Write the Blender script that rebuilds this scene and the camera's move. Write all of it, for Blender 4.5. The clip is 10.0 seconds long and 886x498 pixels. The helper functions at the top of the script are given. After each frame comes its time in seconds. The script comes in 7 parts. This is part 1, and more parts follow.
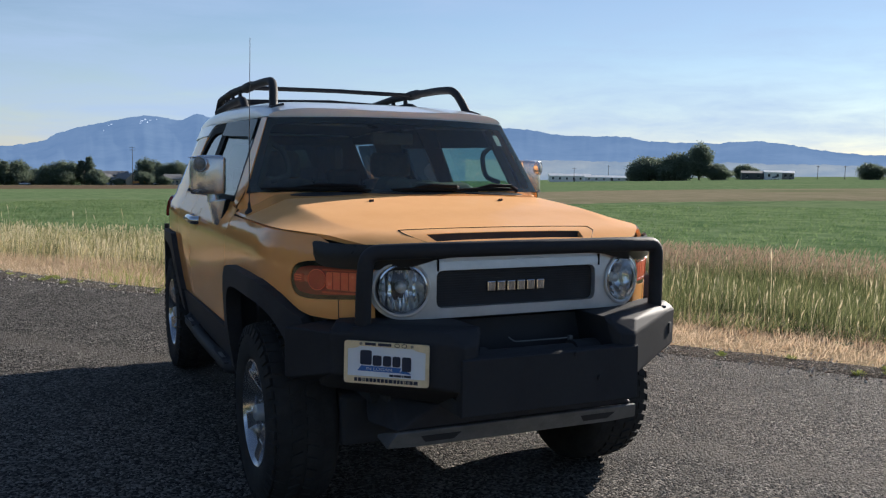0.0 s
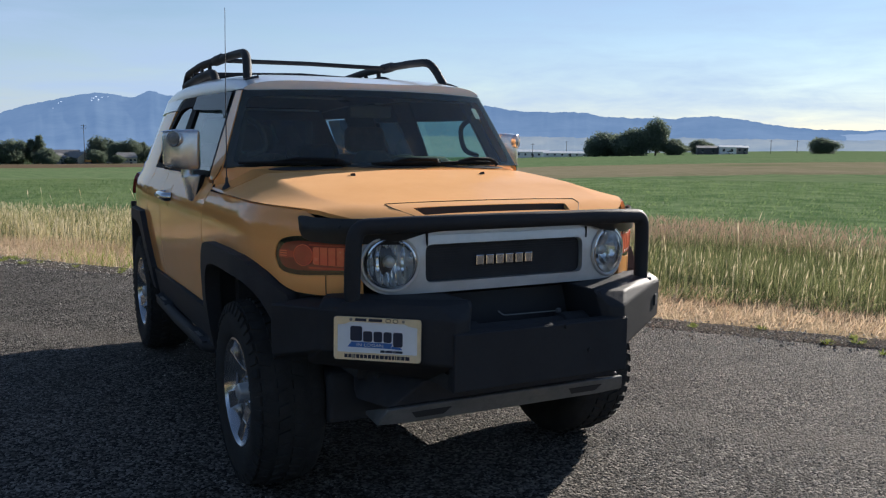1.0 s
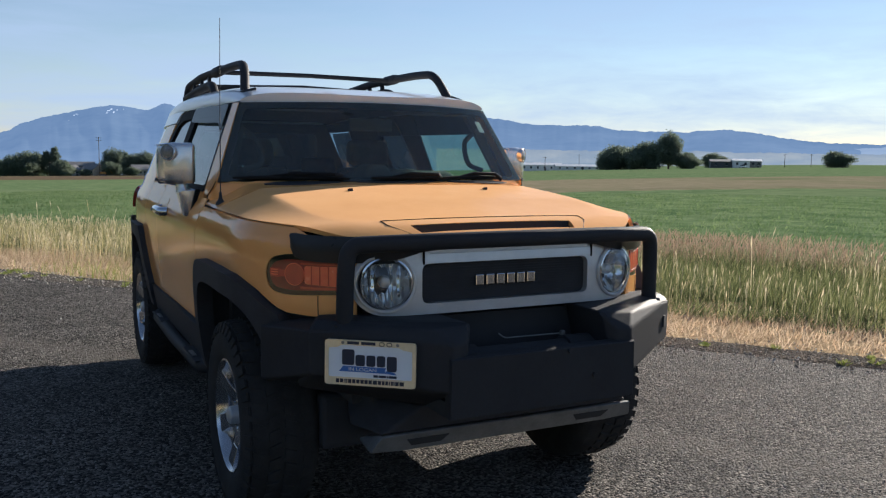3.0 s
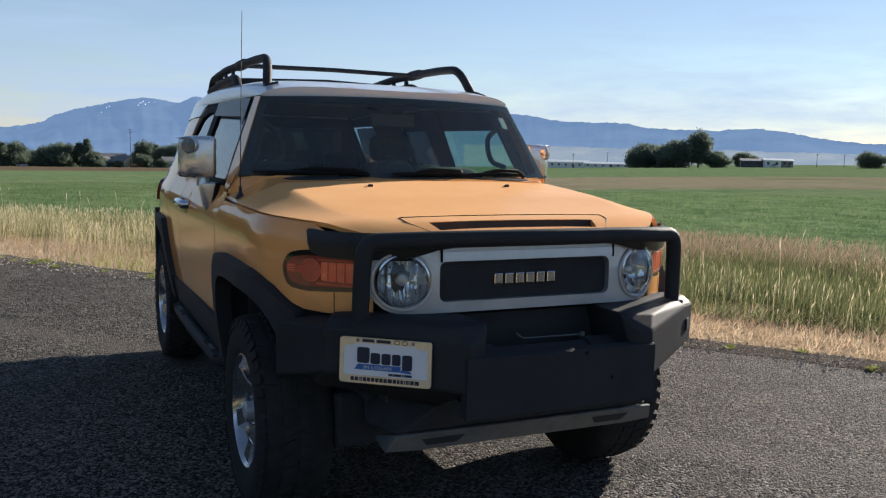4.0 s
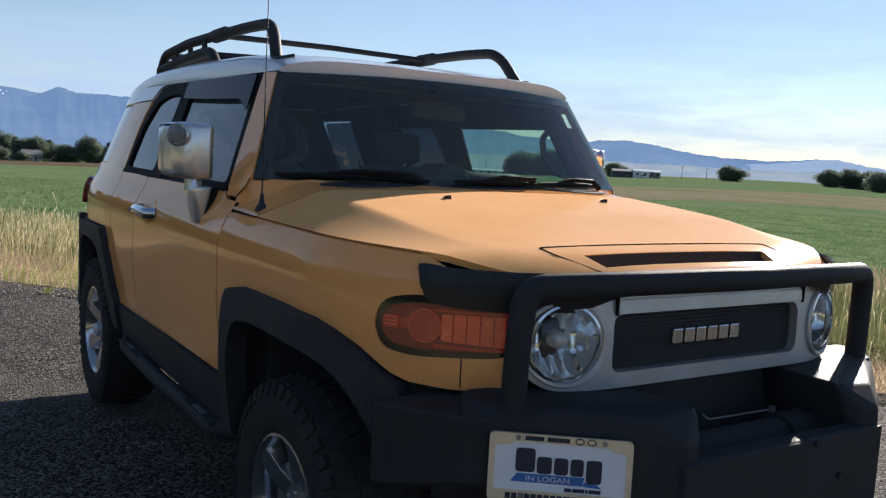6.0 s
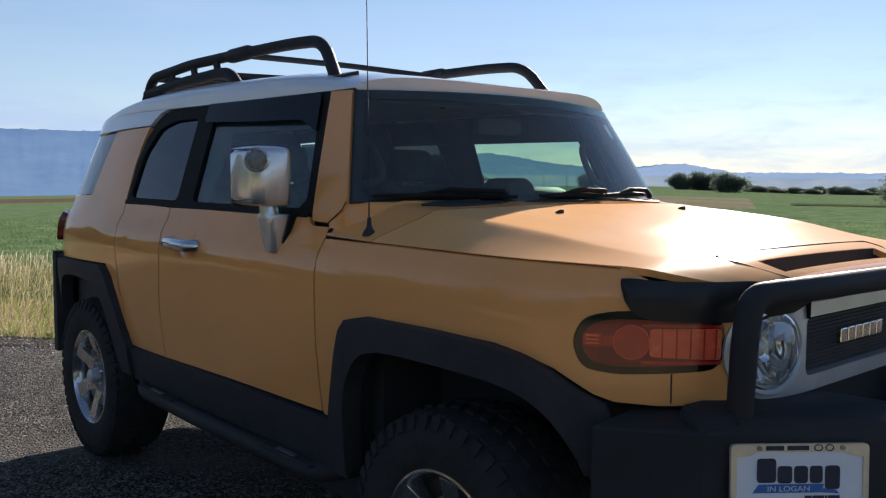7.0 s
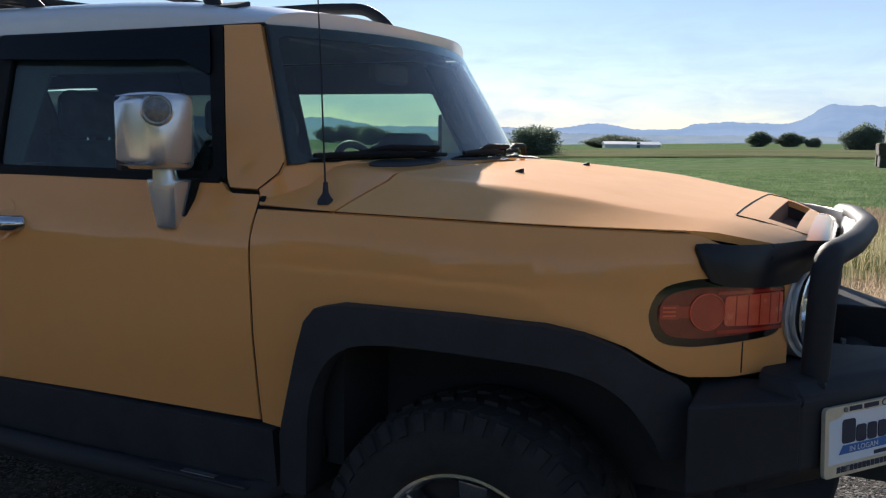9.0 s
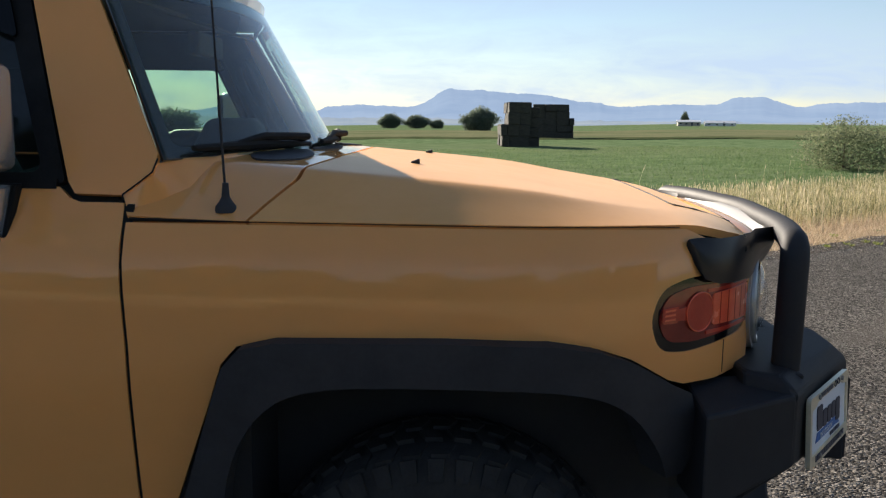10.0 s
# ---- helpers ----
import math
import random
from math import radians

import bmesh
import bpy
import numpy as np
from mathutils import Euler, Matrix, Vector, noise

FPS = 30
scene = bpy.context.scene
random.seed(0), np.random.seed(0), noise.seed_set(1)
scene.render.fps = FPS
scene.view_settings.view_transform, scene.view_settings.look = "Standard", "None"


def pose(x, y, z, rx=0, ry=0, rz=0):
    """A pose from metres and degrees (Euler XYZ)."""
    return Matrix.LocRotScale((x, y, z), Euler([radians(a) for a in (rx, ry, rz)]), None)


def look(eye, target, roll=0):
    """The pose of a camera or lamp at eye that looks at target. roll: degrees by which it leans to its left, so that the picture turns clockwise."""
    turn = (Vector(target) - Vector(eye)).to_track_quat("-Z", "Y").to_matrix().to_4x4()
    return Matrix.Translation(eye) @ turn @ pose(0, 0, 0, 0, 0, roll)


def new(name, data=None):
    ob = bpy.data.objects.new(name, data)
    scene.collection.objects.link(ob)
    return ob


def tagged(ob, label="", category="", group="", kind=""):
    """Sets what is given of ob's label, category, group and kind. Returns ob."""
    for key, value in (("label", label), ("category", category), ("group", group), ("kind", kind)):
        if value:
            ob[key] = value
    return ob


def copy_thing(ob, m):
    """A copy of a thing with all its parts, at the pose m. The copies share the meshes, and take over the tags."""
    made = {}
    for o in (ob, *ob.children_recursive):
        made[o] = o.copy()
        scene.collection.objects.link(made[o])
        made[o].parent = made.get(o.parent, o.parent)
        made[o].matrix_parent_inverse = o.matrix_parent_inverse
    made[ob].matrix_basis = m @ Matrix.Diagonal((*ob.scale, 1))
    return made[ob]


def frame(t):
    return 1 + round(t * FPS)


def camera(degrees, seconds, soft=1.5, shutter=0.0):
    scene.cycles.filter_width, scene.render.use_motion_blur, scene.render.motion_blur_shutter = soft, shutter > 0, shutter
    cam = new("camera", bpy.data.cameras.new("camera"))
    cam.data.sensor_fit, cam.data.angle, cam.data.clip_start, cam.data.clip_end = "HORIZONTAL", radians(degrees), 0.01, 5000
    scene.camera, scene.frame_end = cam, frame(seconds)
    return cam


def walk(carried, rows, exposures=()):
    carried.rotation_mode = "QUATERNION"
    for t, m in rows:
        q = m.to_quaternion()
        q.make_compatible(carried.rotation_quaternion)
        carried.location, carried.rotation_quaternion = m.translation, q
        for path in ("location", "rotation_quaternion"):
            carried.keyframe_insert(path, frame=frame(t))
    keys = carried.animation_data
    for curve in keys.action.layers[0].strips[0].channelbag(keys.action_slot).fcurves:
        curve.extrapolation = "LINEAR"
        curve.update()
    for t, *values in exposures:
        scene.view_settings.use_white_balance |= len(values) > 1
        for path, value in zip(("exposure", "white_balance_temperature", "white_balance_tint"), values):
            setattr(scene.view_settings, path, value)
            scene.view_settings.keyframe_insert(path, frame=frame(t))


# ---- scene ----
cam = camera(54.3, 10.0, soft=1.25)
PATH = [
    (0, (-1.711, -3.713, 1.525), (-0.883, -1.904, 1.319), 0.9),
    (0.5, (-1.751, -3.67, 1.514), (-0.897, -1.878, 1.268), 0.5),
    (1, (-1.791, -3.623, 1.506), (-0.881, -1.861, 1.248), 0.6),
    (1.5, (-1.781, -3.568, 1.509), (-0.835, -1.824, 1.255), 0.6),
    (2, (-1.727, -3.533, 1.509), (-0.782, -1.786, 1.278), 1.0),
    (2.5, (-1.689, -3.52, 1.51), (-0.775, -1.756, 1.284), 1.0),
    (4, (-1.632, -3.488, 1.515), (-0.801, -1.685, 1.275), 1.4),
    (4.5, (-1.557, -3.382, 1.501), (-0.732, -1.582, 1.226), 3.3),
    (5, (-1.546, -3.033, 1.468), (-0.654, -1.27, 1.161), 5.0),
    (5.5, (-1.649, -2.657, 1.5), (-0.633, -0.956, 1.231), 4.2),
    (6, (-1.859, -2.243, 1.471), (-0.779, -0.575, 1.25), 3.2),
    (6.2, (-1.981, -2.113, 1.463), (-0.876, -0.458, 1.256), 2.5),
    (7.3, (-2.552, -1.562, 1.439), (-1.141, -0.156, 1.258), 0.5),
    (7.5, (-2.629, -1.463, 1.44), (-1.167, -0.112, 1.243), 0.6),
    (8, (-2.828, -1.256, 1.455), (-1.286, 0.001, 1.242), 1.4),
    (8.5, (-2.79, -1.022, 1.446), (-1.191, 0.153, 1.203), 0.7),
    (9, (-2.687, -0.781, 1.436), (-0.897, 0.07, 1.168), 0.8),
    (9.5, (-2.614, -0.424, 1.458), (-0.666, -0.087, 1.159), 0.9),
    (10, (-2.496, -0.047, 1.434), (-0.519, 0.017, 1.137), 0.7),
]
walk(cam, [(t, look(eye, target, roll)) for t, eye, target, roll in PATH],
     exposures=[(0.0, 0.86, 5900, 15), (3.0, 0.92, 5950, 15), (5.0, 0.98, 6050, 15), (5.5, 1.10, 6050, 15), (6.2, 0.95, 5950, 16), (7.5, 0.96, 6000, 17), (9.0, 1.00, 5950, 16), (10.0, 1.12, 6400, 15)])

# ---------------------------------------------------------------- light
SUN_AZ, SUN_EL = 63.0, 20.0     # degrees from +y towards +x, and above the horizon


def make_world():
    w = bpy.data.worlds.new("evening_sky")
    scene.world = w
    w.use_nodes = True
    nt = w.node_tree
    nt.nodes.clear()
    out = nt.nodes.new("ShaderNodeOutputWorld")
    bg = nt.nodes.new("ShaderNodeBackground")
    bg.inputs["Strength"].default_value = 0.053
    sky = nt.nodes.new("ShaderNodeTexSky")
    sky.sky_type = "NISHITA"
    sky.sun_disc = False
    sky.sun_elevation = radians(SUN_EL)
    sky.sun_rotation = radians(SUN_AZ)
    sky.altitude = 1400
    sky.air_density = 1.15
    sky.dust_density = 0.08
    sky.ozone_density = 1.5
    # pale veil added over the whole sky to shape fill, denser in cloud streaks
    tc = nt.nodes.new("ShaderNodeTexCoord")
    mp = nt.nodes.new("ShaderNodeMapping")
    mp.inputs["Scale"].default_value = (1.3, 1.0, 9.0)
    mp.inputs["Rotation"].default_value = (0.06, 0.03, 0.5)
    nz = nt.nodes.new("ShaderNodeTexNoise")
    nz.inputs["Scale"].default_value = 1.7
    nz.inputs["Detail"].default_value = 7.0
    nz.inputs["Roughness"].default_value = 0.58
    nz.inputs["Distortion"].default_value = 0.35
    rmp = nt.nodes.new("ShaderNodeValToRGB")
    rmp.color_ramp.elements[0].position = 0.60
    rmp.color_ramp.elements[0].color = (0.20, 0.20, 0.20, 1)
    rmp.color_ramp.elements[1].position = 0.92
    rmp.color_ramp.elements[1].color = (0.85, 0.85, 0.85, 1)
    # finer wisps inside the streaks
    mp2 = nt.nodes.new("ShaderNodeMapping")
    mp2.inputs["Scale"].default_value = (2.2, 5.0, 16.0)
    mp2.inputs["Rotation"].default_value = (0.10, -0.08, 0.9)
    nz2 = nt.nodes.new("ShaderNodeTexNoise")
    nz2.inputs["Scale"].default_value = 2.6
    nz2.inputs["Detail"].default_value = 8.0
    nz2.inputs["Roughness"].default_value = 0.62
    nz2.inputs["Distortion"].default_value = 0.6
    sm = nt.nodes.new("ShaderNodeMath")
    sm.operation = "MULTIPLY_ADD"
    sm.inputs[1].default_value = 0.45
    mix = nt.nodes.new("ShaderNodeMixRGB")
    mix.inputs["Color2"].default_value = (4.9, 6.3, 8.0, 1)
    nt.links.new(tc.outputs["Generated"], mp.inputs["Vector"])
    nt.links.new(tc.outputs["Generated"], mp2.inputs["Vector"])
    nt.links.new(mp.outputs["Vector"], nz.inputs["Vector"])
    nt.links.new(mp2.outputs["Vector"], nz2.inputs["Vector"])
    nt.links.new(nz2.outputs["Fac"], sm.inputs[0])
    nt.links.new(nz.outputs["Fac"], sm.inputs[2])
    nt.links.new(sm.outputs[0], rmp.inputs["Fac"])
    # the added veil thins overhead, so less fill comes from above
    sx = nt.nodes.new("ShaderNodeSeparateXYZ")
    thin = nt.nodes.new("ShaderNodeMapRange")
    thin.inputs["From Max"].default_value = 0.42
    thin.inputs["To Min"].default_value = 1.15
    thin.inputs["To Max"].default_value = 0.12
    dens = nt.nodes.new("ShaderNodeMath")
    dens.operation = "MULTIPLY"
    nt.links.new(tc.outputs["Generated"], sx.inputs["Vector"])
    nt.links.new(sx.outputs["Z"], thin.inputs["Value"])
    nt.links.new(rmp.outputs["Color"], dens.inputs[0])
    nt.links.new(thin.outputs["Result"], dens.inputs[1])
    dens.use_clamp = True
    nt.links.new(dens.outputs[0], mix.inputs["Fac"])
    nt.links.new(sky.outputs["Color"], mix.inputs["Color1"])
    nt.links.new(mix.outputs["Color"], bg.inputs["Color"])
    nt.links.new(bg.outputs["Background"], out.inputs["Surface"])


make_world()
sun_data = bpy.data.lights.new("sun", "SUN")
sun_data.energy = 5.0
sun_data.angle = radians(0.6)
sun_data.color = (1.0, 0.895, 0.71)
sun = new("sun", sun_data)
sun_dir = Vector((math.sin(radians(SUN_AZ)) * math.cos(radians(SUN_EL)), math.cos(radians(SUN_AZ)) * math.cos(radians(SUN_EL)), math.sin(radians(SUN_EL))))
sun.matrix_world = look(sun_dir * 60, (0, 0, 0))

# ---------------------------------------------------------------- materials
def inp(node, name, value):
    node.inputs[name].default_value = value


def surf(name, c1, c2=None, scale=6.0, rough=0.5, rough_var=0.08, metal=0.0, bump=0.0, bump_scale=60.0, coat=0.0, coat_rough=0.05,
         trans=0.0, per_object=0.0, per_island=0.0, stretch=(1, 1, 1), spec=0.5, fine=0.25, dust_haze=0.0):
    """A principled surface with colour drift at two scales, uneven gloss and fine relief."""
    m = bpy.data.materials.new(name)
    m.use_nodes = True
    nt = m.node_tree
    b = nt.nodes["Principled BSDF"]
    c2 = c2 or c1
    inp(b, "Metallic", metal)
    inp(b, "Coat Weight", coat)
    inp(b, "Coat Roughness", coat_rough)
    inp(b, "Specular IOR Level", spec)
    inp(b, "Transmission Weight", trans)
    if dust_haze:
        inp(b, "Sheen Weight", dust_haze)
        inp(b, "Sheen Roughness", 0.45)
        inp(b, "Sheen Tint", (1.0, 0.94, 0.84, 1))
    tc = nt.nodes.new("ShaderNodeTexCoord")
    mp = nt.nodes.new("ShaderNodeMapping")
    inp(mp, "Scale", stretch)
    nt.links.new(tc.outputs["Object"], mp.inputs["Vector"])
    n1 = nt.nodes.new("ShaderNodeTexNoise")
    inp(n1, "Scale", scale)
    inp(n1, "Detail", 6.0)
    inp(n1, "Roughness", 0.6)
    n2 = nt.nodes.new("ShaderNodeTexNoise")
    inp(n2, "Scale", scale * 11)
    inp(n2, "Detail", 3.0)
    nt.links.new(mp.outputs["Vector"], n1.inputs["Vector"])
    nt.links.new(mp.outputs["Vector"], n2.inputs["Vector"])
    add = nt.nodes.new("ShaderNodeMath")
    add.operation = "MULTIPLY_ADD"
    inp(add, 1, fine)
    nt.links.new(n2.outputs["Fac"], add.inputs[0])
    nt.links.new(n1.outputs["Fac"], add.inputs[2])
    fac = add.outputs[0]
    for amount, node, out in ((per_object, "ShaderNodeObjectInfo", "Random"), (per_island, "ShaderNodeNewGeometry", "Random Per Island")):
        if amount:
            info = nt.nodes.new(node)
            ma = nt.nodes.new("ShaderNodeMath")
            ma.operation = "MULTIPLY_ADD"
            inp(ma, 1, amount)
            nt.links.new(info.outputs[out], ma.inputs[0])
            nt.links.new(fac, ma.inputs[2])
            sb = nt.nodes.new("ShaderNodeMath")
            sb.operation = "SUBTRACT"
            inp(sb, 1, amount / 2)
            nt.links.new(ma.outputs[0], sb.inputs[0])
            fac = sb.outputs[0]
    rmp = nt.nodes.new("ShaderNodeValToRGB")
    rmp.color_ramp.elements[0].position = 0.36 + fine * 0.5
    rmp.color_ramp.elements[0].color = (*c1, 1)
    rmp.color_ramp.elements[1].position = 0.66 + fine * 0.5
    rmp.color_ramp.elements[1].color = (*c2, 1)
    nt.links.new(fac, rmp.inputs["Fac"])
    nt.links.new(rmp.outputs["Color"], b.inputs["Base Color"])
    mr = nt.nodes.new("ShaderNodeMapRange")
    inp(mr, "To Min", max(0.02, rough - rough_var))
    inp(mr, "To Max", min(1.0, rough + rough_var))
    nt.links.new(n1.outputs["Fac"], mr.inputs["Value"])
    nt.links.new(mr.outputs["Result"], b.inputs["Roughness"])
    if bump:
        n3 = nt.nodes.new("ShaderNodeTexNoise")
        inp(n3, "Scale", bump_scale)
        inp(n3, "Detail", 4.0)
        nt.links.new(mp.outputs["Vector"], n3.inputs["Vector"])
        bp = nt.nodes.new("ShaderNodeBump")
        inp(bp, "Strength", bump)
        inp(bp, "Distance", 0.4 / bump_scale)
        nt.links.new(n3.outputs["Fac"], bp.inputs["Height"])
        nt.links.new(bp.outputs["Normal"], b.inputs["Normal"])
    return m


def glass(name, tint, gloss=1.0, rough=0.01, dust_haze=0.0):
    """Thin tinted glazing: what is behind shows through the tint, with a Fresnel gloss on top."""
    m = bpy.data.materials.new(name)
    m.use_nodes = True
    nt = m.node_tree
    nt.nodes.clear()
    out = nt.nodes.new("ShaderNodeOutputMaterial")
    tr = nt.nodes.new("ShaderNodeBsdfTransparent")
    inp(tr, "Color", (*tint, 1))
    gl = nt.nodes.new("ShaderNodeBsdfGlossy")
    inp(gl, "Roughness", rough)
    inp(gl, "Color", (gloss, gloss, gloss, 1))
    lw = nt.nodes.new("ShaderNodeLayerWeight")
    inp(lw, "Blend", 0.5)
    pw = nt.nodes.new("ShaderNodeMath")
    pw.operation = "POWER"
    inp(pw, 1, 5.0)
    nt.links.new(lw.outputs["Facing"], pw.inputs[0])
    fr = nt.nodes.new("ShaderNodeMath")
    fr.operation = "MULTIPLY_ADD"
    inp(fr, 1, 0.90)
    inp(fr, 2, 0.06)
    nt.links.new(pw.outputs[0], fr.inputs[0])
    mx = nt.nodes.new("ShaderNodeMixShader")
    nt.links.new(fr.outputs[0], mx.inputs[0])
    nt.links.new(tr.outputs[0], mx.inputs[1])
    nt.links.new(gl.outputs[0], mx.inputs[2])
    top = mx.outputs[0]
    # even pale film on the windscreen, mimicking the veil of lens flare
    for kind in ("ShaderNodeBsdfDiffuse", "ShaderNodeBsdfTranslucent") if dust_haze else ():
        film = nt.nodes.new(kind)
        inp(film, "Color", (0.80, 0.78, 0.74, 1))
        over = nt.nodes.new("ShaderNodeMixShader")
        inp(over, 0, dust_haze)
        nt.links.new(top, over.inputs[1])
        nt.links.new(film.outputs[0], over.inputs[2])
        top = over.outputs[0]
    nt.links.new(top, out.inputs["Surface"])
    return m


def leafy(name, c1, c2, translucent=0.45, rough=0.55, scale=3.0, per_island=0.6, per_object=0.0):
    """Leaves and grass: diffuse with light coming through."""
    m = surf(name, c1, c2, scale=scale, rough=rough, per_island=per_island, per_object=per_object, spec=0.06)
    nt = m.node_tree
    b = nt.nodes["Principled BSDF"]
    out = nt.nodes["Material Output"]
    tl = nt.nodes.new("ShaderNodeBsdfTranslucent")
    nt.links.new(b.inputs["Base Color"].links[0].from_socket, tl.inputs["Color"])
    mx = nt.nodes.new("ShaderNodeMixShader")
    inp(mx, 0, translucent)
    nt.links.new(b.outputs[0], mx.inputs[1])
    nt.links.new(tl.outputs[0], mx.inputs[2])
    nt.links.new(mx.outputs[0], out.inputs["Surface"])
    return m


def ground_mat(name, c1, c2, c3, scale_big, scale_small, rough=0.95, bump=0.6, bump_scale=8.0):
    """Field: three tones mixed by broad patches and fine tufts."""
    m = bpy.data.materials.new(name)
    m.use_nodes = True
    nt = m.node_tree
    b = nt.nodes["Principled BSDF"]
    inp(b, "Roughness", rough)
    inp(b, "Specular IOR Level", 0.0)
    tc = nt.nodes.new("ShaderNodeTexCoord")
    big = nt.nodes.new("ShaderNodeTexNoise")
    inp(big, "Scale", scale_big)
    inp(big, "Detail", 5.0)
    small = nt.nodes.new("ShaderNodeTexNoise")
    inp(small, "Scale", scale_small)
    inp(small, "Detail", 5.0)
    inp(small, "Roughness", 0.7)
    for n in (big, small):
        nt.links.new(tc.outputs["Object"], n.inputs["Vector"])
    r1 = nt.nodes.new("ShaderNodeValToRGB")
    r1.color_ramp.elements[0].position, r1.color_ramp.elements[1].position = 0.38, 0.62
    r1.color_ramp.elements[0].color, r1.color_ramp.elements[1].color = (*c1, 1), (*c2, 1)
    nt.links.new(small.outputs["Fac"], r1.inputs["Fac"])
    r2 = nt.nodes.new("ShaderNodeMapRange")
    inp(r2, "From Min", 0.5)
    inp(r2, "From Max", 0.68)
    nt.links.new(big.outputs["Fac"], r2.inputs["Value"])
    mx = nt.nodes.new("ShaderNodeMixRGB")
    inp(mx, "Color2", (*c3, 1))
    nt.links.new(r2.outputs["Result"], mx.inputs["Fac"])
    nt.links.new(r1.outputs["Color"], mx.inputs["Color1"])
    nt.links.new(mx.outputs["Color"], b.inputs["Base Color"])
    bp = nt.nodes.new("ShaderNodeBump")
    inp(bp, "Strength", bump)
    inp(bp, "Distance", 0.08)
    nb = nt.nodes.new("ShaderNodeTexNoise")
    inp(nb, "Scale", bump_scale)
    inp(nb, "Detail", 6.0)
    nt.links.new(tc.outputs["Object"], nb.inputs["Vector"])
    nt.links.new(nb.outputs["Fac"], bp.inputs["Height"])
    nt.links.new(bp.outputs["Normal"], b.inputs["Normal"])
    return m


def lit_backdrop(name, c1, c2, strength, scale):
    """Far hills: haze of miles of bright air painted in as glow."""
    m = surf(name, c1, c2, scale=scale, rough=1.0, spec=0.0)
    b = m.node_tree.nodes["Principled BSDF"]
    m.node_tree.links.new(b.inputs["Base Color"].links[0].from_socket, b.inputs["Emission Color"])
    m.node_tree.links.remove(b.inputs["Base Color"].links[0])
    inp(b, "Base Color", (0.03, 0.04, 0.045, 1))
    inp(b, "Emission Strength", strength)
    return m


def asphalt_mat():
    m = surf("asphalt", (0.019, 0.0173, 0.0152), (0.034, 0.0308, 0.027), scale=0.35, rough=0.9, bump=0.0, fine=0.5, spec=0.13)
    nt = m.node_tree
    b = nt.nodes["Principled BSDF"]
    base = b.inputs["Base Color"].links[0].from_socket
    tc = nt.nodes["Texture Coordinate"]
    vo = nt.nodes.new("ShaderNodeTexVoronoi")
    inp(vo, "Scale", 78.0)
    nt.links.new(tc.outputs["Object"], vo.inputs["Vector"])
    # each chip of stone has a grey of its own
    sep = nt.nodes.new("ShaderNodeSeparateColor")
    nt.links.new(vo.outputs["Color"], sep.inputs["Color"])
    chip = nt.nodes.new("ShaderNodeMapRange")
    inp(chip, "To Min", 0.55)
    inp(chip, "To Max", 2.35)
    nt.links.new(sep.outputs["Red"], chip.inputs["Value"])
    pw = nt.nodes.new("ShaderNodeMath")
    pw.operation = "POWER"
    inp(pw, 1, 2.5)
    nt.links.new(chip.outputs["Result"], pw.inputs[0])
    mul = nt.nodes.new("ShaderNodeVectorMath")
    mul.operation = "SCALE"
    nt.links.new(base, mul.inputs[0])
    nt.links.new(pw.outputs[0], mul.inputs["Scale"])
    # pale dust left along the middle of the road
    across = nt.nodes.new("ShaderNodeVectorMath")
    across.operation = "DOT_PRODUCT"
    inp(across, 1, (0.786, 0.618, 0.0))
    nt.links.new(tc.outputs["Object"], across.inputs[0])
    wob = nt.nodes.new("ShaderNodeTexNoise")
    inp(wob, "Scale", 1.6)
    inp(wob, "Detail", 5.0)
    nt.links.new(tc.outputs["Object"], wob.inputs["Vector"])
    sway = nt.nodes.new("ShaderNodeMath")
    sway.operation = "MULTIPLY_ADD"
    inp(sway, 1, 0.5)
    nt.links.new(wob.outputs["Fac"], sway.inputs[0])
    nt.links.new(across.outputs["Value"], sway.inputs[2])
    off = nt.nodes.new("ShaderNodeMath")
    off.operation = "SUBTRACT"
    inp(off, 1, 1.22)
    nt.links.new(sway.outputs[0], off.inputs[0])
    mag = nt.nodes.new("ShaderNodeMath")
    mag.operation = "ABSOLUTE"
    nt.links.new(off.outputs[0], mag.inputs[0])
    band = nt.nodes.new("ShaderNodeMapRange")
    inp(band, "From Min", 0.03)
    inp(band, "From Max", 0.26)
    inp(band, "To Min", 0.55)
    inp(band, "To Max", 0.0)
    nt.links.new(mag.outputs[0], band.inputs["Value"])
    dust_haze = nt.nodes.new("ShaderNodeMixRGB")
    inp(dust_haze, "Color2", (0.115, 0.103, 0.088, 1))
    nt.links.new(band.outputs["Result"], dust_haze.inputs["Fac"])
    nt.links.new(mul.outputs[0], dust_haze.inputs["Color1"])
    nt.links.new(dust_haze.outputs["Color"], b.inputs["Base Color"])
    inv = nt.nodes.new("ShaderNodeMath")
    inv.operation = "SUBTRACT"
    inp(inv, 0, 1.0)
    nt.links.new(vo.outputs["Distance"], inv.inputs[1])
    n3 = nt.nodes.new("ShaderNodeTexNoise")
    inp(n3, "Scale", 40.0)
    nt.links.new(tc.outputs["Object"], n3.inputs["Vector"])
    ad = nt.nodes.new("ShaderNodeMath")
    nt.links.new(inv.outputs[0], ad.inputs[0])
    nt.links.new(n3.outputs["Fac"], ad.inputs[1])
    bp = nt.nodes.new("ShaderNodeBump")
    inp(bp, "Strength", 1.0)
    inp(bp, "Distance", 0.010)
    nt.links.new(ad.outputs[0], bp.inputs["Height"])
    nt.links.new(bp.outputs["Normal"], b.inputs["Normal"])
    return m


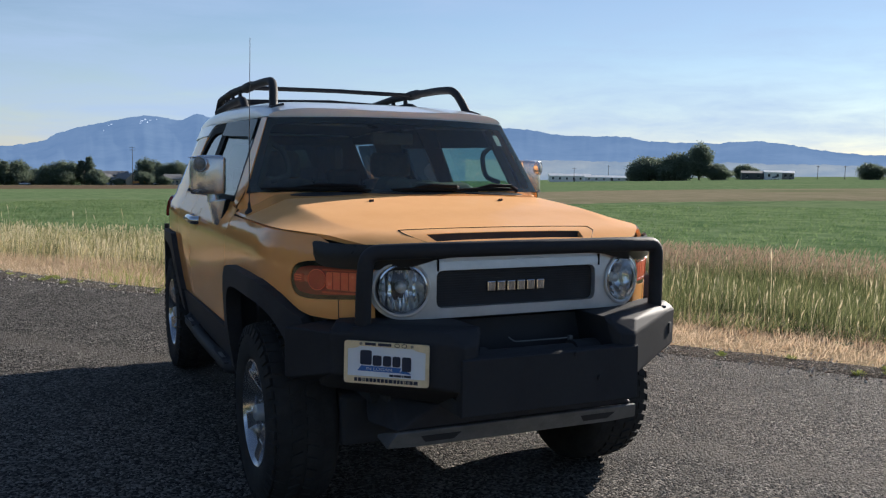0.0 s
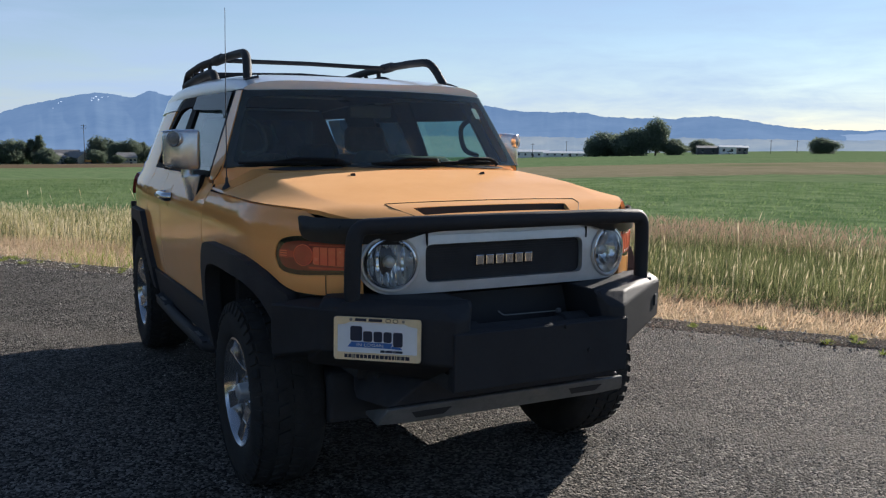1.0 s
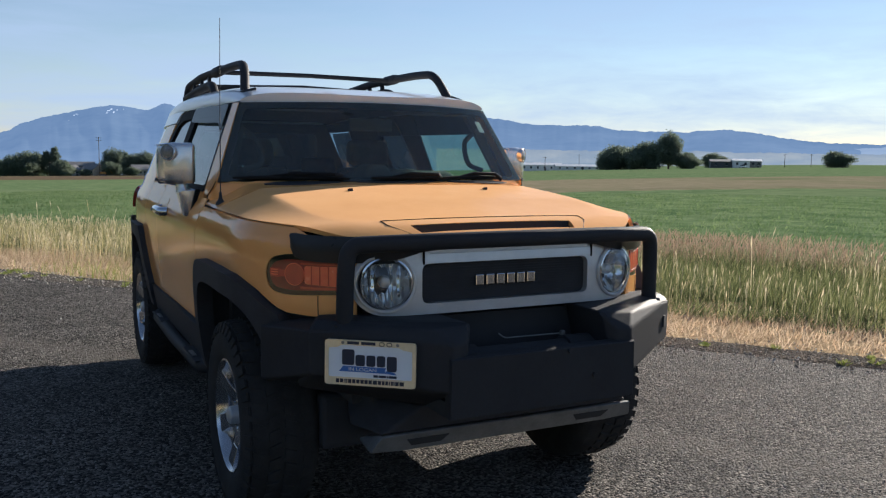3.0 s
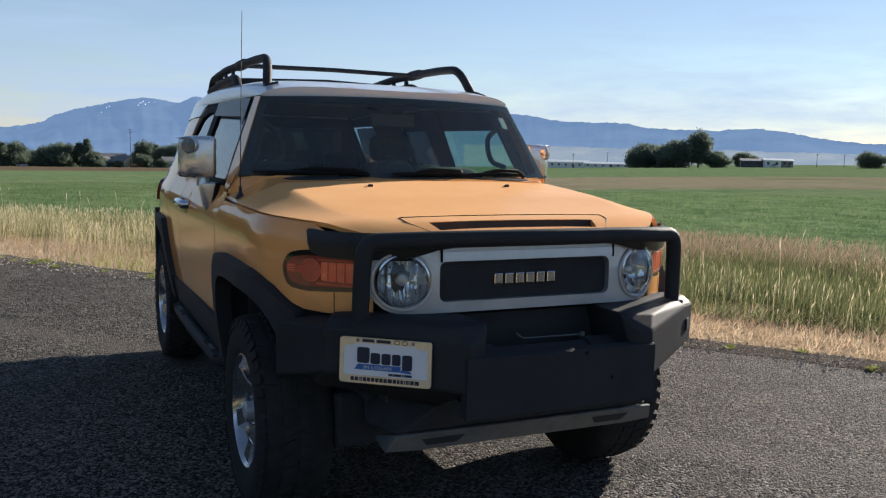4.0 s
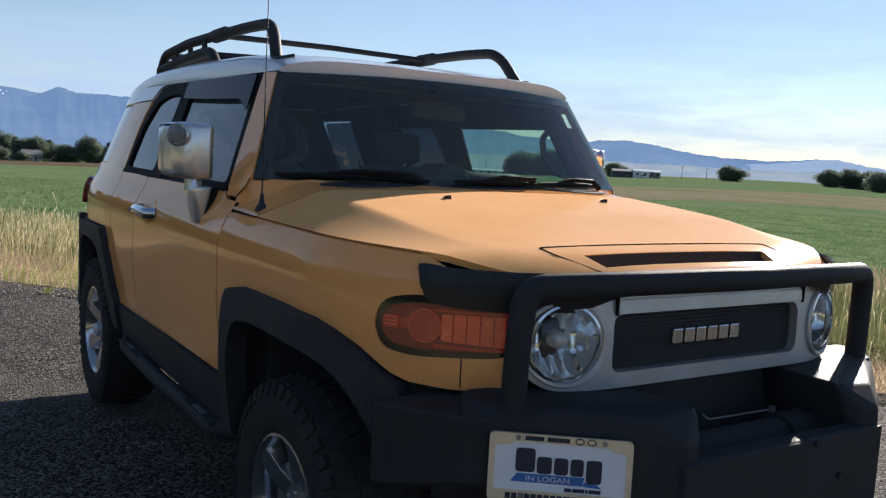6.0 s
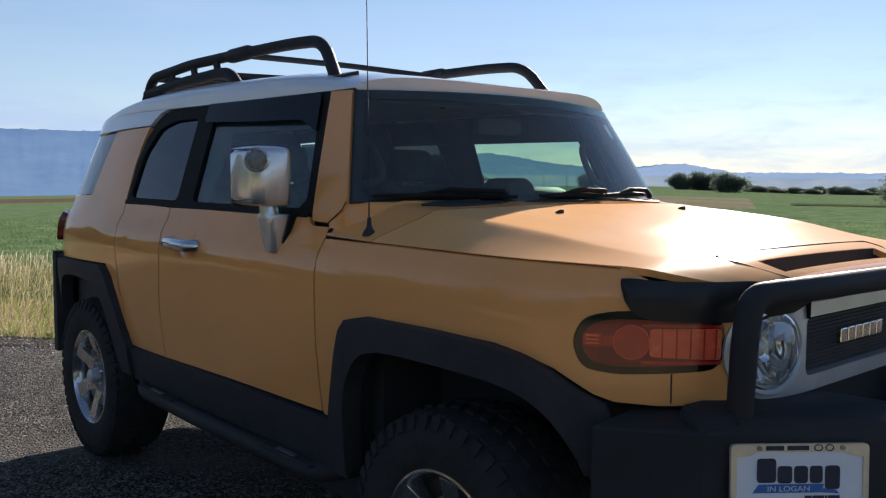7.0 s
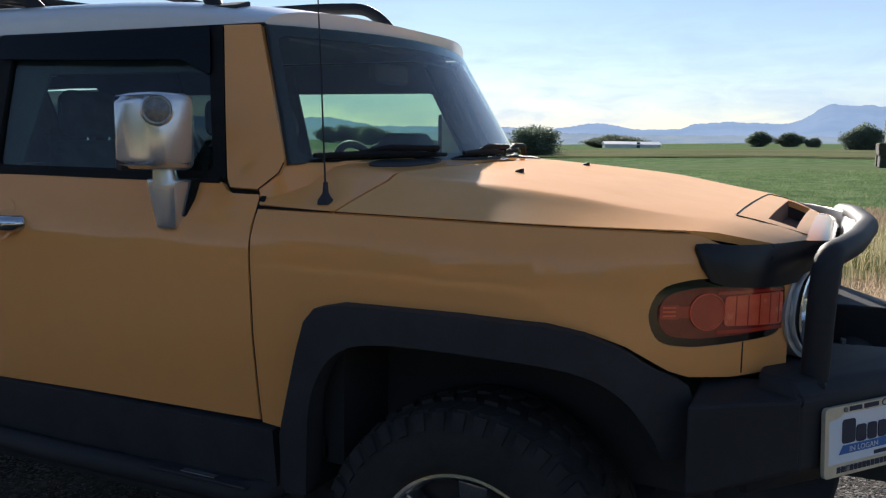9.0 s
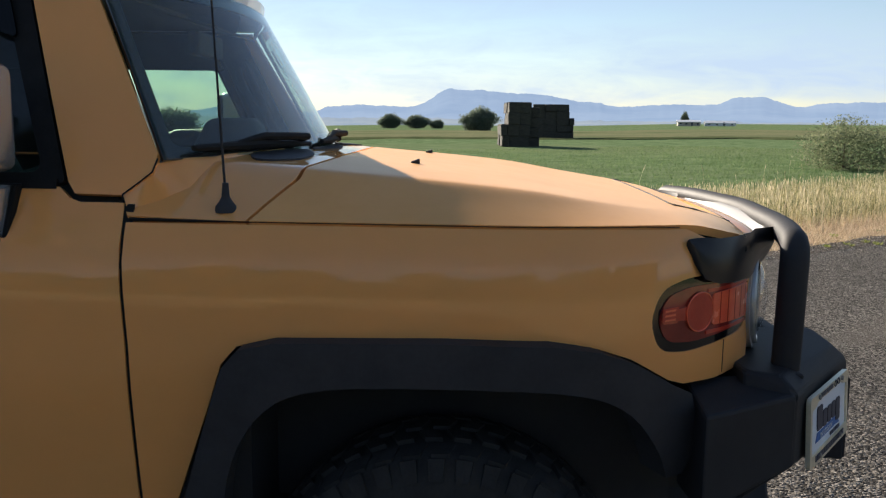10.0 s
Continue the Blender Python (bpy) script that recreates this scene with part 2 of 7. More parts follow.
PAINT = surf("orange_car_paint", (0.87, 0.392, 0.122), (0.91, 0.415, 0.134), scale=1.2, rough=0.45, rough_var=0.05, coat=0.85, coat_rough=0.045, spec=0.0)
# dusty bonnet paint; its added sheen also stands in for low sky gloss
DUSTYPAINT = surf("dusty_orange_paint", (0.88, 0.415, 0.128), (0.92, 0.450, 0.150), scale=5.0, rough=0.6, rough_var=0.08, coat=0.35, coat_rough=0.18, spec=0.0, dust_haze=0.12)
WHITE = surf("white_roof_paint", (0.74, 0.75, 0.76), (0.80, 0.80, 0.80), scale=1.5, rough=0.35, coat=0.8, coat_rough=0.08)
PLASTIC = surf("black_textured_plastic", (0.038, 0.038, 0.042), (0.050, 0.050, 0.055), scale=9, rough=0.62, bump=0.35, bump_scale=420, spec=0.16)
POWDER = surf("black_powder_coat", (0.033, 0.033, 0.036), (0.041, 0.041, 0.044), scale=5, rough=0.6, bump=0.25, bump_scale=500, spec=0.12)
GLOSSBLACK = surf("gloss_black_trim", (0.006, 0.006, 0.007), (0.010, 0.010, 0.011), scale=4, rough=0.12, coat=0.3)
RUBBER = surf("tyre_rubber", (0.030, 0.0295, 0.029), (0.044, 0.043, 0.042), scale=14, rough=0.85, bump=0.4, bump_scale=160, spec=0.15)
SEAL = surf("rubber_seal", (0.012, 0.012, 0.012), (0.020, 0.020, 0.020), scale=14, rough=0.7, spec=0.12)
SHIELD = surf("dark_acrylic", (0.022, 0.022, 0.024), (0.034, 0.034, 0.036), scale=5, rough=0.3, spec=0.25)
CHROME = surf("chrome", (0.62, 0.63, 0.65), (0.70, 0.71, 0.72), scale=9, rough=0.12, rough_var=0.05, metal=1.0)
SILVER = surf("silver_paint", (0.50, 0.51, 0.52), (0.58, 0.59, 0.60), scale=7, rough=0.36, metal=0.45, coat=0.4)
BRIGHTSTRIP = surf("brushed_strip", (0.44, 0.46, 0.48), (0.52, 0.54, 0.56), scale=7, rough=0.30, metal=0.8)
ALLOY = surf("machined_alloy", (0.44, 0.45, 0.46), (0.56, 0.56, 0.57), scale=12, rough=0.16, metal=0.9, bump=0.1, bump_scale=220)
STEEL = surf("bare_steel", (0.20, 0.20, 0.20), (0.32, 0.31, 0.30), scale=16, rough=0.45, metal=0.8, bump=0.2, bump_scale=120)
SKID = surf("grey_skid_plate", (0.16, 0.16, 0.16), (0.24, 0.24, 0.235), scale=9, rough=0.5, metal=0.3, bump=0.2, bump_scale=90)
CABIN = surf("charcoal_cabin_trim", (0.045, 0.046, 0.049), (0.066, 0.067, 0.070), scale=8, rough=0.7, bump=0.3, bump_scale=260)
LINER = surf("grey_headliner", (0.16, 0.165, 0.17), (0.20, 0.205, 0.21), scale=10, rough=0.9, bump=0.3, bump_scale=300)
SEATCLOTH = surf("grey_seat_cloth", (0.030, 0.031, 0.034), (0.055, 0.056, 0.060), scale=20, rough=0.92, bump=0.4, bump_scale=280)
CAVITY = surf("dark_cavity", (0.036, 0.036, 0.039), (0.044, 0.044, 0.047), scale=8, rough=0.9)
GLASS = glass("green_tinted_glass", (0.62, 0.84, 0.72))
SCREEN = glass("windscreen_glass", (0.58, 0.71, 0.64), dust_haze=0.035)
PRIVACY = glass("dark_privacy_glass", (0.065, 0.075, 0.08))
SMOKE = glass("smoked_acrylic", (0.06, 0.065, 0.07), gloss=0.5, rough=0.10)
CAP = surf("silver_mirror_cap", (0.68, 0.69, 0.70), (0.74, 0.75, 0.76), scale=3, rough=0.26, rough_var=0.015, metal=0.75, coat=0.4, fine=0.05)
SATIN = surf("satin_chrome", (0.80, 0.81, 0.82), (0.86, 0.87, 0.88), scale=9, rough=0.10, rough_var=0.03, metal=0.85)
CLEAR = glass("clear_lens", (0.94, 0.95, 0.95))
AMBER = surf("red_amber_lens", (0.46, 0.038, 0.022), (0.56, 0.050, 0.026), scale=12, rough=0.2, coat=0.5)
AMBERDARK = surf("deep_red_lens", (0.21, 0.017, 0.014), (0.27, 0.022, 0.017), scale=12, rough=0.2, coat=0.5)
AMBERLIT = surf("bright_amber_optic", (0.90, 0.125, 0.060), (0.95, 0.165, 0.070), scale=30, rough=0.25, coat=0.4)
RED = surf("red_lens", (0.13, 0.006, 0.007), (0.18, 0.008, 0.009), scale=12, rough=0.12, coat=1.0)
GREYLENS = surf("grey_marker_lens", (0.12, 0.12, 0.12), (0.20, 0.20, 0.20), scale=60, rough=0.25, coat=0.6)
PLATE = surf("white_plate", (0.80, 0.83, 0.87), (0.84, 0.87, 0.90), scale=15, rough=0.4)
PLATEGOLD = surf("gold_chrome_frame", (0.70, 0.61, 0.44), (0.82, 0.73, 0.54), scale=18, rough=0.3, metal=0.35)
INKNAVY = surf("navy_print", (0.018, 0.024, 0.05), rough=0.5)
INKBLUE = surf("blue_print", (0.05, 0.16, 0.45), rough=0.5)
INKWHITE = surf("white_print", (0.7, 0.72, 0.75), rough=0.5)

# ---------------------------------------------------------------- mesh helpers
from mathutils.geometry import tessellate_polygon


def spline(points):
    """A smooth curve through (x, y) pairs, as a function of x."""
    xs = [p[0] for p in points]
    ys = [p[1] for p in points]
    n = len(xs)
    d = [(ys[i + 1] - ys[i]) / (xs[i + 1] - xs[i]) for i in range(n - 1)]
    m = [d[0]] + [0 if d[i - 1] * d[i] <= 0 else 2 * d[i - 1] * d[i] / (d[i - 1] + d[i]) for i in range(1, n - 1)] + [d[-1]]

    def f(x):
        if x <= xs[0]:
            return ys[0] + (x - xs[0]) * m[0]
        if x >= xs[-1]:
            return ys[-1] + (x - xs[-1]) * m[-1]
        i = 0
        while x > xs[i + 1]:
            i += 1
        h = xs[i + 1] - xs[i]
        t = (x - xs[i]) / h
        return ((2 * t ** 3 - 3 * t * t + 1) * ys[i] + (t ** 3 - 2 * t * t + t) * h * m[i]
                + (3 * t * t - 2 * t ** 3) * ys[i + 1] + (t ** 3 - t * t) * h * m[i + 1])
    return f


def finish(name, me, mat, parent, label="", smooth=True):
    me.materials.append(mat)
    if smooth:
        me.polygons.foreach_set("use_smooth", [True] * len(me.polygons))
    ob = new(name, me)
    if parent is not None:
        ob.parent = parent
    if label:
        tagged(ob, label)
    return ob


def part(name, bm, mat, parent, label="", smooth=False, sharp=40):
    """Links a bmesh as one mesh object under a thing or a part."""
    me = bpy.data.meshes.new(name)
    if smooth:
        for e in bm.edges:
            if len(e.link_faces) == 2 and e.calc_face_angle(0) > radians(sharp):
                e.smooth = False
        for f in bm.faces:
            f.smooth = True
    bm.to_mesh(me)
    bm.free()
    return finish(name, me, mat, parent, label, smooth=False)


def empty(name, m, label, category, group=""):
    ob = new(name)
    ob.matrix_world = m
    ob.empty_display_size = 0.2
    return tagged(ob, label, category, group)


def ring(cx, cy, r, n=24, start=0.0):
    return [(cx + r * math.cos(start + 2 * math.pi * i / n), cy + r * math.sin(start + 2 * math.pi * i / n)) for i in range(n)]


def fillet(points, r, n=4):
    """Rounds the corners of a polygon."""
    out = []
    k = len(points)
    for i in range(k):
        p0, p, p1 = Vector(points[i - 1]), Vector(points[i]), Vector(points[(i + 1) % k])
        a, b = (p0 - p), (p1 - p)
        rr = min(r, a.length * 0.45, b.length * 0.45)
        a, b = p + a.normalized() * rr, p + b.normalized() * rr
        for j in range(n + 1):
            t = j / n
            q = a * (1 - t) ** 2 + p * (2 * t * (1 - t)) + b * t * t
            out.append((q.x, q.y))
    return out


def panel(name, outer, fmap, mat, parent, holes=(), step=0.06, thick=0.018, label="", inside=None, cuts=()):
    """A sheet cut to a 2D outline (with holes) and laid on a curved surface fmap(u, v), with returned edges."""
    loops = [outer, *holes]
    flat = [Vector((u, v, 0)) for loop in loops for u, v in loop]
    tris = tessellate_polygon([[Vector((u, v, 0)) for u, v in loop] for loop in loops])
    bm = bmesh.new()
    vs = [bm.verts.new(p) for p in flat]
    for t in tris:
        try:
            bm.faces.new([vs[i] for i in t])
        except ValueError:
            pass
    bmesh.ops.remove_doubles(bm, verts=bm.verts, dist=1e-5)
    lo = Vector((min(p.x for p in flat), min(p.y for p in flat), 0))
    hi = Vector((max(p.x for p in flat), max(p.y for p in flat), 0))
    for axis in (0, 1):
        c = lo[axis] + step
        no = Vector((1, 0, 0)) if axis == 0 else Vector((0, 1, 0))
        while c < hi[axis] - step * 0.3:
            bmesh.ops.bisect_plane(bm, geom=bm.verts[:] + bm.edges[:] + bm.faces[:], plane_co=no * c, plane_no=no, dist=1e-5)
            c += step
    for c in cuts:
        bmesh.ops.bisect_plane(bm, geom=bm.verts[:] + bm.edges[:] + bm.faces[:], plane_co=(c, 0, 0), plane_no=(1, 0, 0), dist=1e-5)
    bm.verts.ensure_lookup_table()
    bm.verts.index_update()
    e = 1e-3
    pts, nrm = [], []
    for v in bm.verts:
        u, w = v.co.x, v.co.y
        p = Vector(fmap(u, w))
        n = (Vector(fmap(u + e, w)) - Vector(fmap(u - e, w))).cross(Vector(fmap(u, w + e)) - Vector(fmap(u, w - e))).normalized()
        c = Vector(inside) if inside else Vector((0, min(max(p.y, 0.1), 2.7), 0.9))
        if n.dot(p - c) < 0:
            n = -n
        pts.append(p)
        nrm.append(n)
    faces, fn = [], []
    for f in bm.faces:
        idx = [v.index for v in f.verts]
        a, b, c = (pts[i] for i in idx[:3])
        g = (b - a).cross(c - a)
        if g.length < 1e-12:
            continue
        if g.dot(nrm[idx[0]]) < 0:
            idx.reverse()
        faces.append(idx)
        fn.append([nrm[i] for i in idx])
    edges = [(ed.verts[0].index, ed.verts[1].index, ed.link_faces[0]) for ed in bm.edges if len(ed.link_faces) == 1]
    for i, j, f in edges:
        k = len(pts)
        pi, pj = pts[i], pts[j]
        mid = sum((pts[v.index] for v in f.verts), Vector()) / len(f.verts)
        pts += [pi, pj, pj - nrm[j] * thick, pi - nrm[i] * thick]
        nrm += [nrm[i], nrm[j], nrm[j], nrm[i]]
        quad = [k, k + 1, k + 2, k + 3]
        g = (pts[k + 1] - pts[k]).cross(pts[k + 3] - pts[k])
        if g.length < 1e-12:
            continue
        g.normalize()
        if g.dot((pi + pj) / 2 - mid) < 0:
            quad.reverse()
            g = -g
        faces.append(quad)
        fn.append([g] * 4)
    bm.free()
    me = bpy.data.meshes.new(name)
    me.from_pydata(pts, [], faces)
    me.polygons.foreach_set("use_smooth", [True] * len(me.polygons))
    me.update()
    me.normals_split_custom_set([tuple(n) for ns in fn for n in ns])
    return finish(name, me, mat, parent, label)


def bm_box(x0, x1, y0, y1, z0, z1, bevel=0.0, segs=2):
    bm = bmesh.new()
    bmesh.ops.create_cube(bm, size=1.0, matrix=Matrix.Translation(((x0 + x1) / 2, (y0 + y1) / 2, (z0 + z1) / 2)) @ Matrix.Diagonal((x1 - x0, y1 - y0, z1 - z0, 1)))
    if bevel:
        bmesh.ops.bevel(bm, geom=bm.edges[:], offset=bevel, segments=segs, profile=0.5, affect="EDGES")
    return bm


def bm_hull(points, bevel=0.0, segs=2):
    """The solid spanned by its corners, with rounded edges."""
    bm = bmesh.new()
    for p in points:
        bm.verts.new(p)
    r = bmesh.ops.convex_hull(bm, input=bm.verts[:])
    junk = [g for g in r["geom_interior"] + r["geom_unused"] if isinstance(g, bmesh.types.BMVert)]
    if junk:
        bmesh.ops.delete(bm, geom=junk, context="VERTS")
    bmesh.ops.dissolve_limit(bm, angle_limit=radians(1), verts=bm.verts[:], edges=bm.edges[:])
    bmesh.ops.recalc_face_normals(bm, faces=bm.faces[:])
    if bevel:
        bmesh.ops.bevel(bm, geom=bm.edges[:], offset=bevel, segments=segs, profile=0.5, affect="EDGES")
    return bm


def bm_tube(path, r, n=10, closed=False, caps=True):
    """A round bar along a path; r may be a list, one radius a point."""
    bm = bmesh.new()
    pts = [Vector(p) for p in path]
    k = len(pts)
    rows = []
    up = None
    for i, p in enumerate(pts):
        a = pts[i - 1] if (i > 0 or closed) else p
        b = pts[(i + 1) % k] if (i < k - 1 or closed) else p
        d = (b - a).normalized()
        if up is None:
            up = d.orthogonal().normalized()
        up = (up - d * up.dot(d)).normalized()
        side = d.cross(up)
        rad = r[i] if isinstance(r, (list, tuple)) else r
        rows.append([bm.verts.new(p + (up * math.cos(2 * math.pi * j / n) + side * math.sin(2 * math.pi * j / n)) * rad) for j in range(n)])
    for i in range(k if closed else k - 1):
        for j in range(n):
            bm.faces.new((rows[i][j], rows[i][(j + 1) % n], rows[(i + 1) % k][(j + 1) % n], rows[(i + 1) % k][j]))
    if caps and not closed:
        bm.faces.new(rows[0])
        bm.faces.new(rows[-1])
    bmesh.ops.recalc_face_normals(bm, faces=bm.faces[:])
    return bm


def rounded_path(points, r, n=6):
    """A bent-bar path: straight runs with round corners."""
    pts = [Vector(p) for p in points]
    out = [pts[0]]
    for i in range(1, len(pts) - 1):
        p = pts[i]
        a, b = pts[i - 1] - p, pts[i + 1] - p
        rr = min(r, a.length * 0.48, b.length * 0.48)
        a, b = p + a.normalized() * rr, p + b.normalized() * rr
        for j in range(n + 1):
            t = j / n
            out.append(a * (1 - t) ** 2 + p * (2 * t * (1 - t)) + b * t * t)
    out.append(pts[-1])
    return out


def bm_lathe(profile, axis="x", n=32, centre=(0, 0, 0)):
    """Turns a profile of (radius, along) round an axis."""
    bm = bmesh.new()
    rows = []
    for r, a in profile:
        row = []
        for j in range(n):
            t = 2 * math.pi * j / n
            c, s = r * math.cos(t), r * math.sin(t)
            p = {"x": (a, c, s), "y": (c, a, s), "z": (c, s, a)}[axis]
            row.append(bm.verts.new(Vector(p) + Vector(centre)))
        rows.append(row)
    for i in range(len(rows) - 1):
        for j in range(n):
            bm.faces.new((rows[i][j], rows[i][(j + 1) % n], rows[i + 1][(j + 1) % n], rows[i + 1][j]))
    bmesh.ops.remove_doubles(bm, verts=bm.verts, dist=1e-6)
    bmesh.ops.recalc_face_normals(bm, faces=bm.faces[:])
    return bm


def bm_prism(outline, fmap0, fmap1):
    """A solid between two copies of an outline: fmap0(u, v) and fmap1(u, v) give the two faces."""
    bm = bmesh.new()
    a = [bm.verts.new(fmap0(u, v)) for u, v in outline]
    b = [bm.verts.new(fmap1(u, v)) for u, v in outline]
    n = len(outline)
    bm.faces.new(a)
    bm.faces.new(b[::-1])
    for i in range(n):
        bm.faces.new((a[i], b[i], b[(i + 1) % n], a[(i + 1) % n]))
    bmesh.ops.recalc_face_normals(bm, faces=bm.faces[:])
    return bm


def join(bm, other):
    me = bpy.data.meshes.new("tmp")
    other.to_mesh(me)
    other.free()
    bm.from_mesh(me)
    bpy.data.meshes.remove(me)
    return bm


def big_mesh(name, verts, faces, mats, parent=None, mat_index=None, smooth=False):
    """A mesh straight from arrays, for what has very many pieces."""
    me = bpy.data.meshes.new(name)
    faces = np.asarray(faces, dtype=np.int32)
    k = faces.shape[1]
    me.vertices.add(len(verts))
    me.vertices.foreach_set("co", np.asarray(verts, dtype=np.float32).ravel())
    me.loops.add(faces.size)
    me.loops.foreach_set("vertex_index", faces.ravel())
    me.polygons.add(len(faces))
    me.polygons.foreach_set("loop_start", np.arange(0, faces.size, k, dtype=np.int32))
    for m in mats:
        me.materials.append(m)
    if mat_index is not None:
        me.polygons.foreach_set("material_index", np.asarray(mat_index, dtype=np.int32))
    me.polygons.foreach_set("use_smooth", [smooth] * len(faces))
    me.update(calc_edges=True)
    me.validate()
    ob = new(name, me)
    if parent is not None:
        ob.parent = parent
    return ob

# ---------------------------------------------------------------- the land
ROAD_E, ROAD_N = Vector((0.618, -0.786, 0)), Vector((0.786, 0.618, 0))   # along the road, and away from it
EDGE = 3.5                                                               # the road's far edge, along ROAD_N


dip = spline([(-180, 0.35), (-60, 0.5), (-20, 1.9), (0, 1.9), (25, 1.6), (40, 1.07), (55, 0.75), (65, 0.95), (75, 0.80), (85, 0.56), (95, 0.50), (105, 0.24), (115, 0.20), (150, 0.30), (180, 0.35)])


def land(x, y):
    """Height of the ground: level by the road, then falling gently to the valley floor."""
    d = math.hypot(x + 1.8, y + 2.5)
    e = math.tan(radians(dip(math.degrees(math.atan2(x + 1.8, y + 2.5)))))
    m = max(0.0, (450 * e - 1.5) / 438)
    far = max(0.0, min(d, 450) - 12) + 0.95 * max(0.0, d - 450)
    v = x * 0.786 + y * 0.618
    t = min(max((v - 5.0) / 14.0, 0.0), 1.0)
    return -0.015 - far * m + 0.05 * t * noise.noise((x * 0.09, y * 0.09, 0.3)) * max(0.0, 1 - d / 45)


def make_ground():
    coords = [0.0]
    step = 0.8
    while coords[-1] < 4300:
        coords.append(coords[-1] + step)
        step *= 1.085
    axis = [-c for c in coords[:0:-1]] + coords
    n = len(axis)
    verts = [(x + 5, y + 3, 0) for x in axis for y in axis]
    verts = [(x, y, land(x, y)) for x, y, z in verts]
    faces = [(i * n + j, (i + 1) * n + j, (i + 1) * n + j + 1, i * n + j + 1) for i in range(n - 1) for j in range(n - 1)]
    mat = ground_mat("green_field", (0.080, 0.134, 0.062), (0.180, 0.240, 0.120), (0.158, 0.200, 0.105), 0.03, 0.9, bump=1.0, bump_scale=2.2)
    ob = big_mesh("ground", verts, faces, [mat], smooth=True)
    tagged(ob, "broad flat green crop field reaching the hills", "field", kind="structure")


def strip_sheet(name, u0, u1, du, v0, v1, z, mat, label, category, ragged=0.0, nv=8, seed=0.0, lift=0.0, sink=0.0):
    """A sheet along the road between two distances from its middle line, with ragged edges."""
    us = np.arange(u0, u1 + du / 2, du)
    verts, faces = [], []
    for u in us:
        for j in range(nv + 1):
            v = v0 + (v1 - v0) * j / nv
            if j in (0, nv):
                v += ragged * (noise.noise((u * 0.9, seed, 0)) + 0.6 * noise.noise((u * 3.1, seed + 5, 0)) + 0.4 * noise.noise((u * 9.0, seed + 9, 0)))
            p = ROAD_E * u + ROAD_N * v
            verts.append((p.x, p.y, land(p.x, p.y) + z + lift * noise.noise((u * 1.7, v * 1.7, seed)) - (sink if j in (0, nv) else 0.0)))
    for i in range(len(us) - 1):
        for j in range(nv):
            a = i * (nv + 1) + j
            faces.append((a, a + nv + 1, a + nv + 2, a + 1))
    ob = big_mesh(name, verts, faces, [mat], smooth=True)
    return tagged(ob, label, category, kind="structure")


make_ground()
strip_sheet("road", -300, 300, 0.5, EDGE - 8.2, EDGE, 0.015, asphalt_mat(), "worn grey asphalt road with coarse stone chips", "road", ragged=0.10, nv=10)
STRAW_SOIL = ground_mat("straw_verge", (0.37, 0.275, 0.17), (0.60, 0.46, 0.30), (0.42, 0.33, 0.20), 0.8, 14.0, bump=1.0, bump_scale=30.0)
# unseen ground, coloured straw so the car's flank mirrors and catches tan light
strip_sheet("other_verge", -120, 120, 0.6, EDGE - 17.0, EDGE - 8.15, 0.060, STRAW_SOIL, "dry straw-coloured ground on the other side of the road", "verge", ragged=0.2, nv=8, seed=11.0, lift=0.02, sink=0.06)
SHOULDER = ground_mat("broken_asphalt_edge", (0.055, 0.050, 0.044), (0.26, 0.23, 0.195), (0.15, 0.13, 0.105), 2.5, 38.0, bump=1.0, bump_scale=45.0)
strip_sheet("road_shoulder", -60, 60, 0.15, EDGE - 0.30, EDGE + 0.16, 0.021, SHOULDER, "crumbling gravelly edge of the asphalt", "road edge", ragged=0.17, nv=6, seed=21.0, lift=0.006, sink=0.014)
strip_sheet("verge", -120, 120, 0.4, EDGE - 0.05, EDGE + 2.2, 0.008, STRAW_SOIL, "strip of short dry straw beside the asphalt", "verge", ragged=0.16, nv=8, seed=3.0, lift=0.02)


def sector(name, az0, az1, d0, d1, mat, label, category):
    """A strip of field seen across the plain, between two bearings and two distances, with wavering ends."""
    verts, faces = [], []
    na, nd = 64, 14
    for i in range(na + 1):
        az = az0 + (az1 - az0) * i / na
        for j in range(nd + 1):
            near, far = (1 / (1 / e[0] + (1 / e[1] - 1 / e[0]) * i / na) for e in (d0, d1))
            d = near + (far - near) * j / nd
            d *= 1 + 0.04 * noise.noise((i * 0.35, d0[0], j * 0.2))
            x, y = -1.8 + d * math.sin(radians(az)), -2.5 + d * math.cos(radians(az))
            edge = i in (0, na) or j in (0, nd)
            verts.append((x, y, land(x, y) + (-0.25 if edge else 0.05 + d * 0.0004)))
    for i in range(na):
        for j in range(nd):
            a = i * (nd + 1) + j
            faces.append((a, a + nd + 1, a + nd + 2, a + 1))
    tagged(big_mesh(name, verts, faces, [mat], smooth=True), label, category, kind="structure")


sector("stubble_strip", 22, 61, (37, 58), (77, 128), ground_mat("stubble", (0.190, 0.178, 0.112), (0.262, 0.225, 0.155), (0.150, 0.168, 0.090), 0.06, 0.8), "pale brown mown strip in the green field", "field")
sector("bare_soil_strip", -30, 24, (160, 160), (400, 400), ground_mat("bare_soil", (0.115, 0.085, 0.060), (0.155, 0.115, 0.080), (0.12, 0.12, 0.06), 0.02, 0.5), "bare brown soil strip beyond the crop", "field")
sector("pasture_strip", 70, 125, (95, 95), (210, 210), ground_mat("yellow_pasture", (0.150, 0.166, 0.088), (0.205, 0.205, 0.118), (0.112, 0.140, 0.070), 0.04, 0.7), "yellow-green pasture beyond the crop", "field")
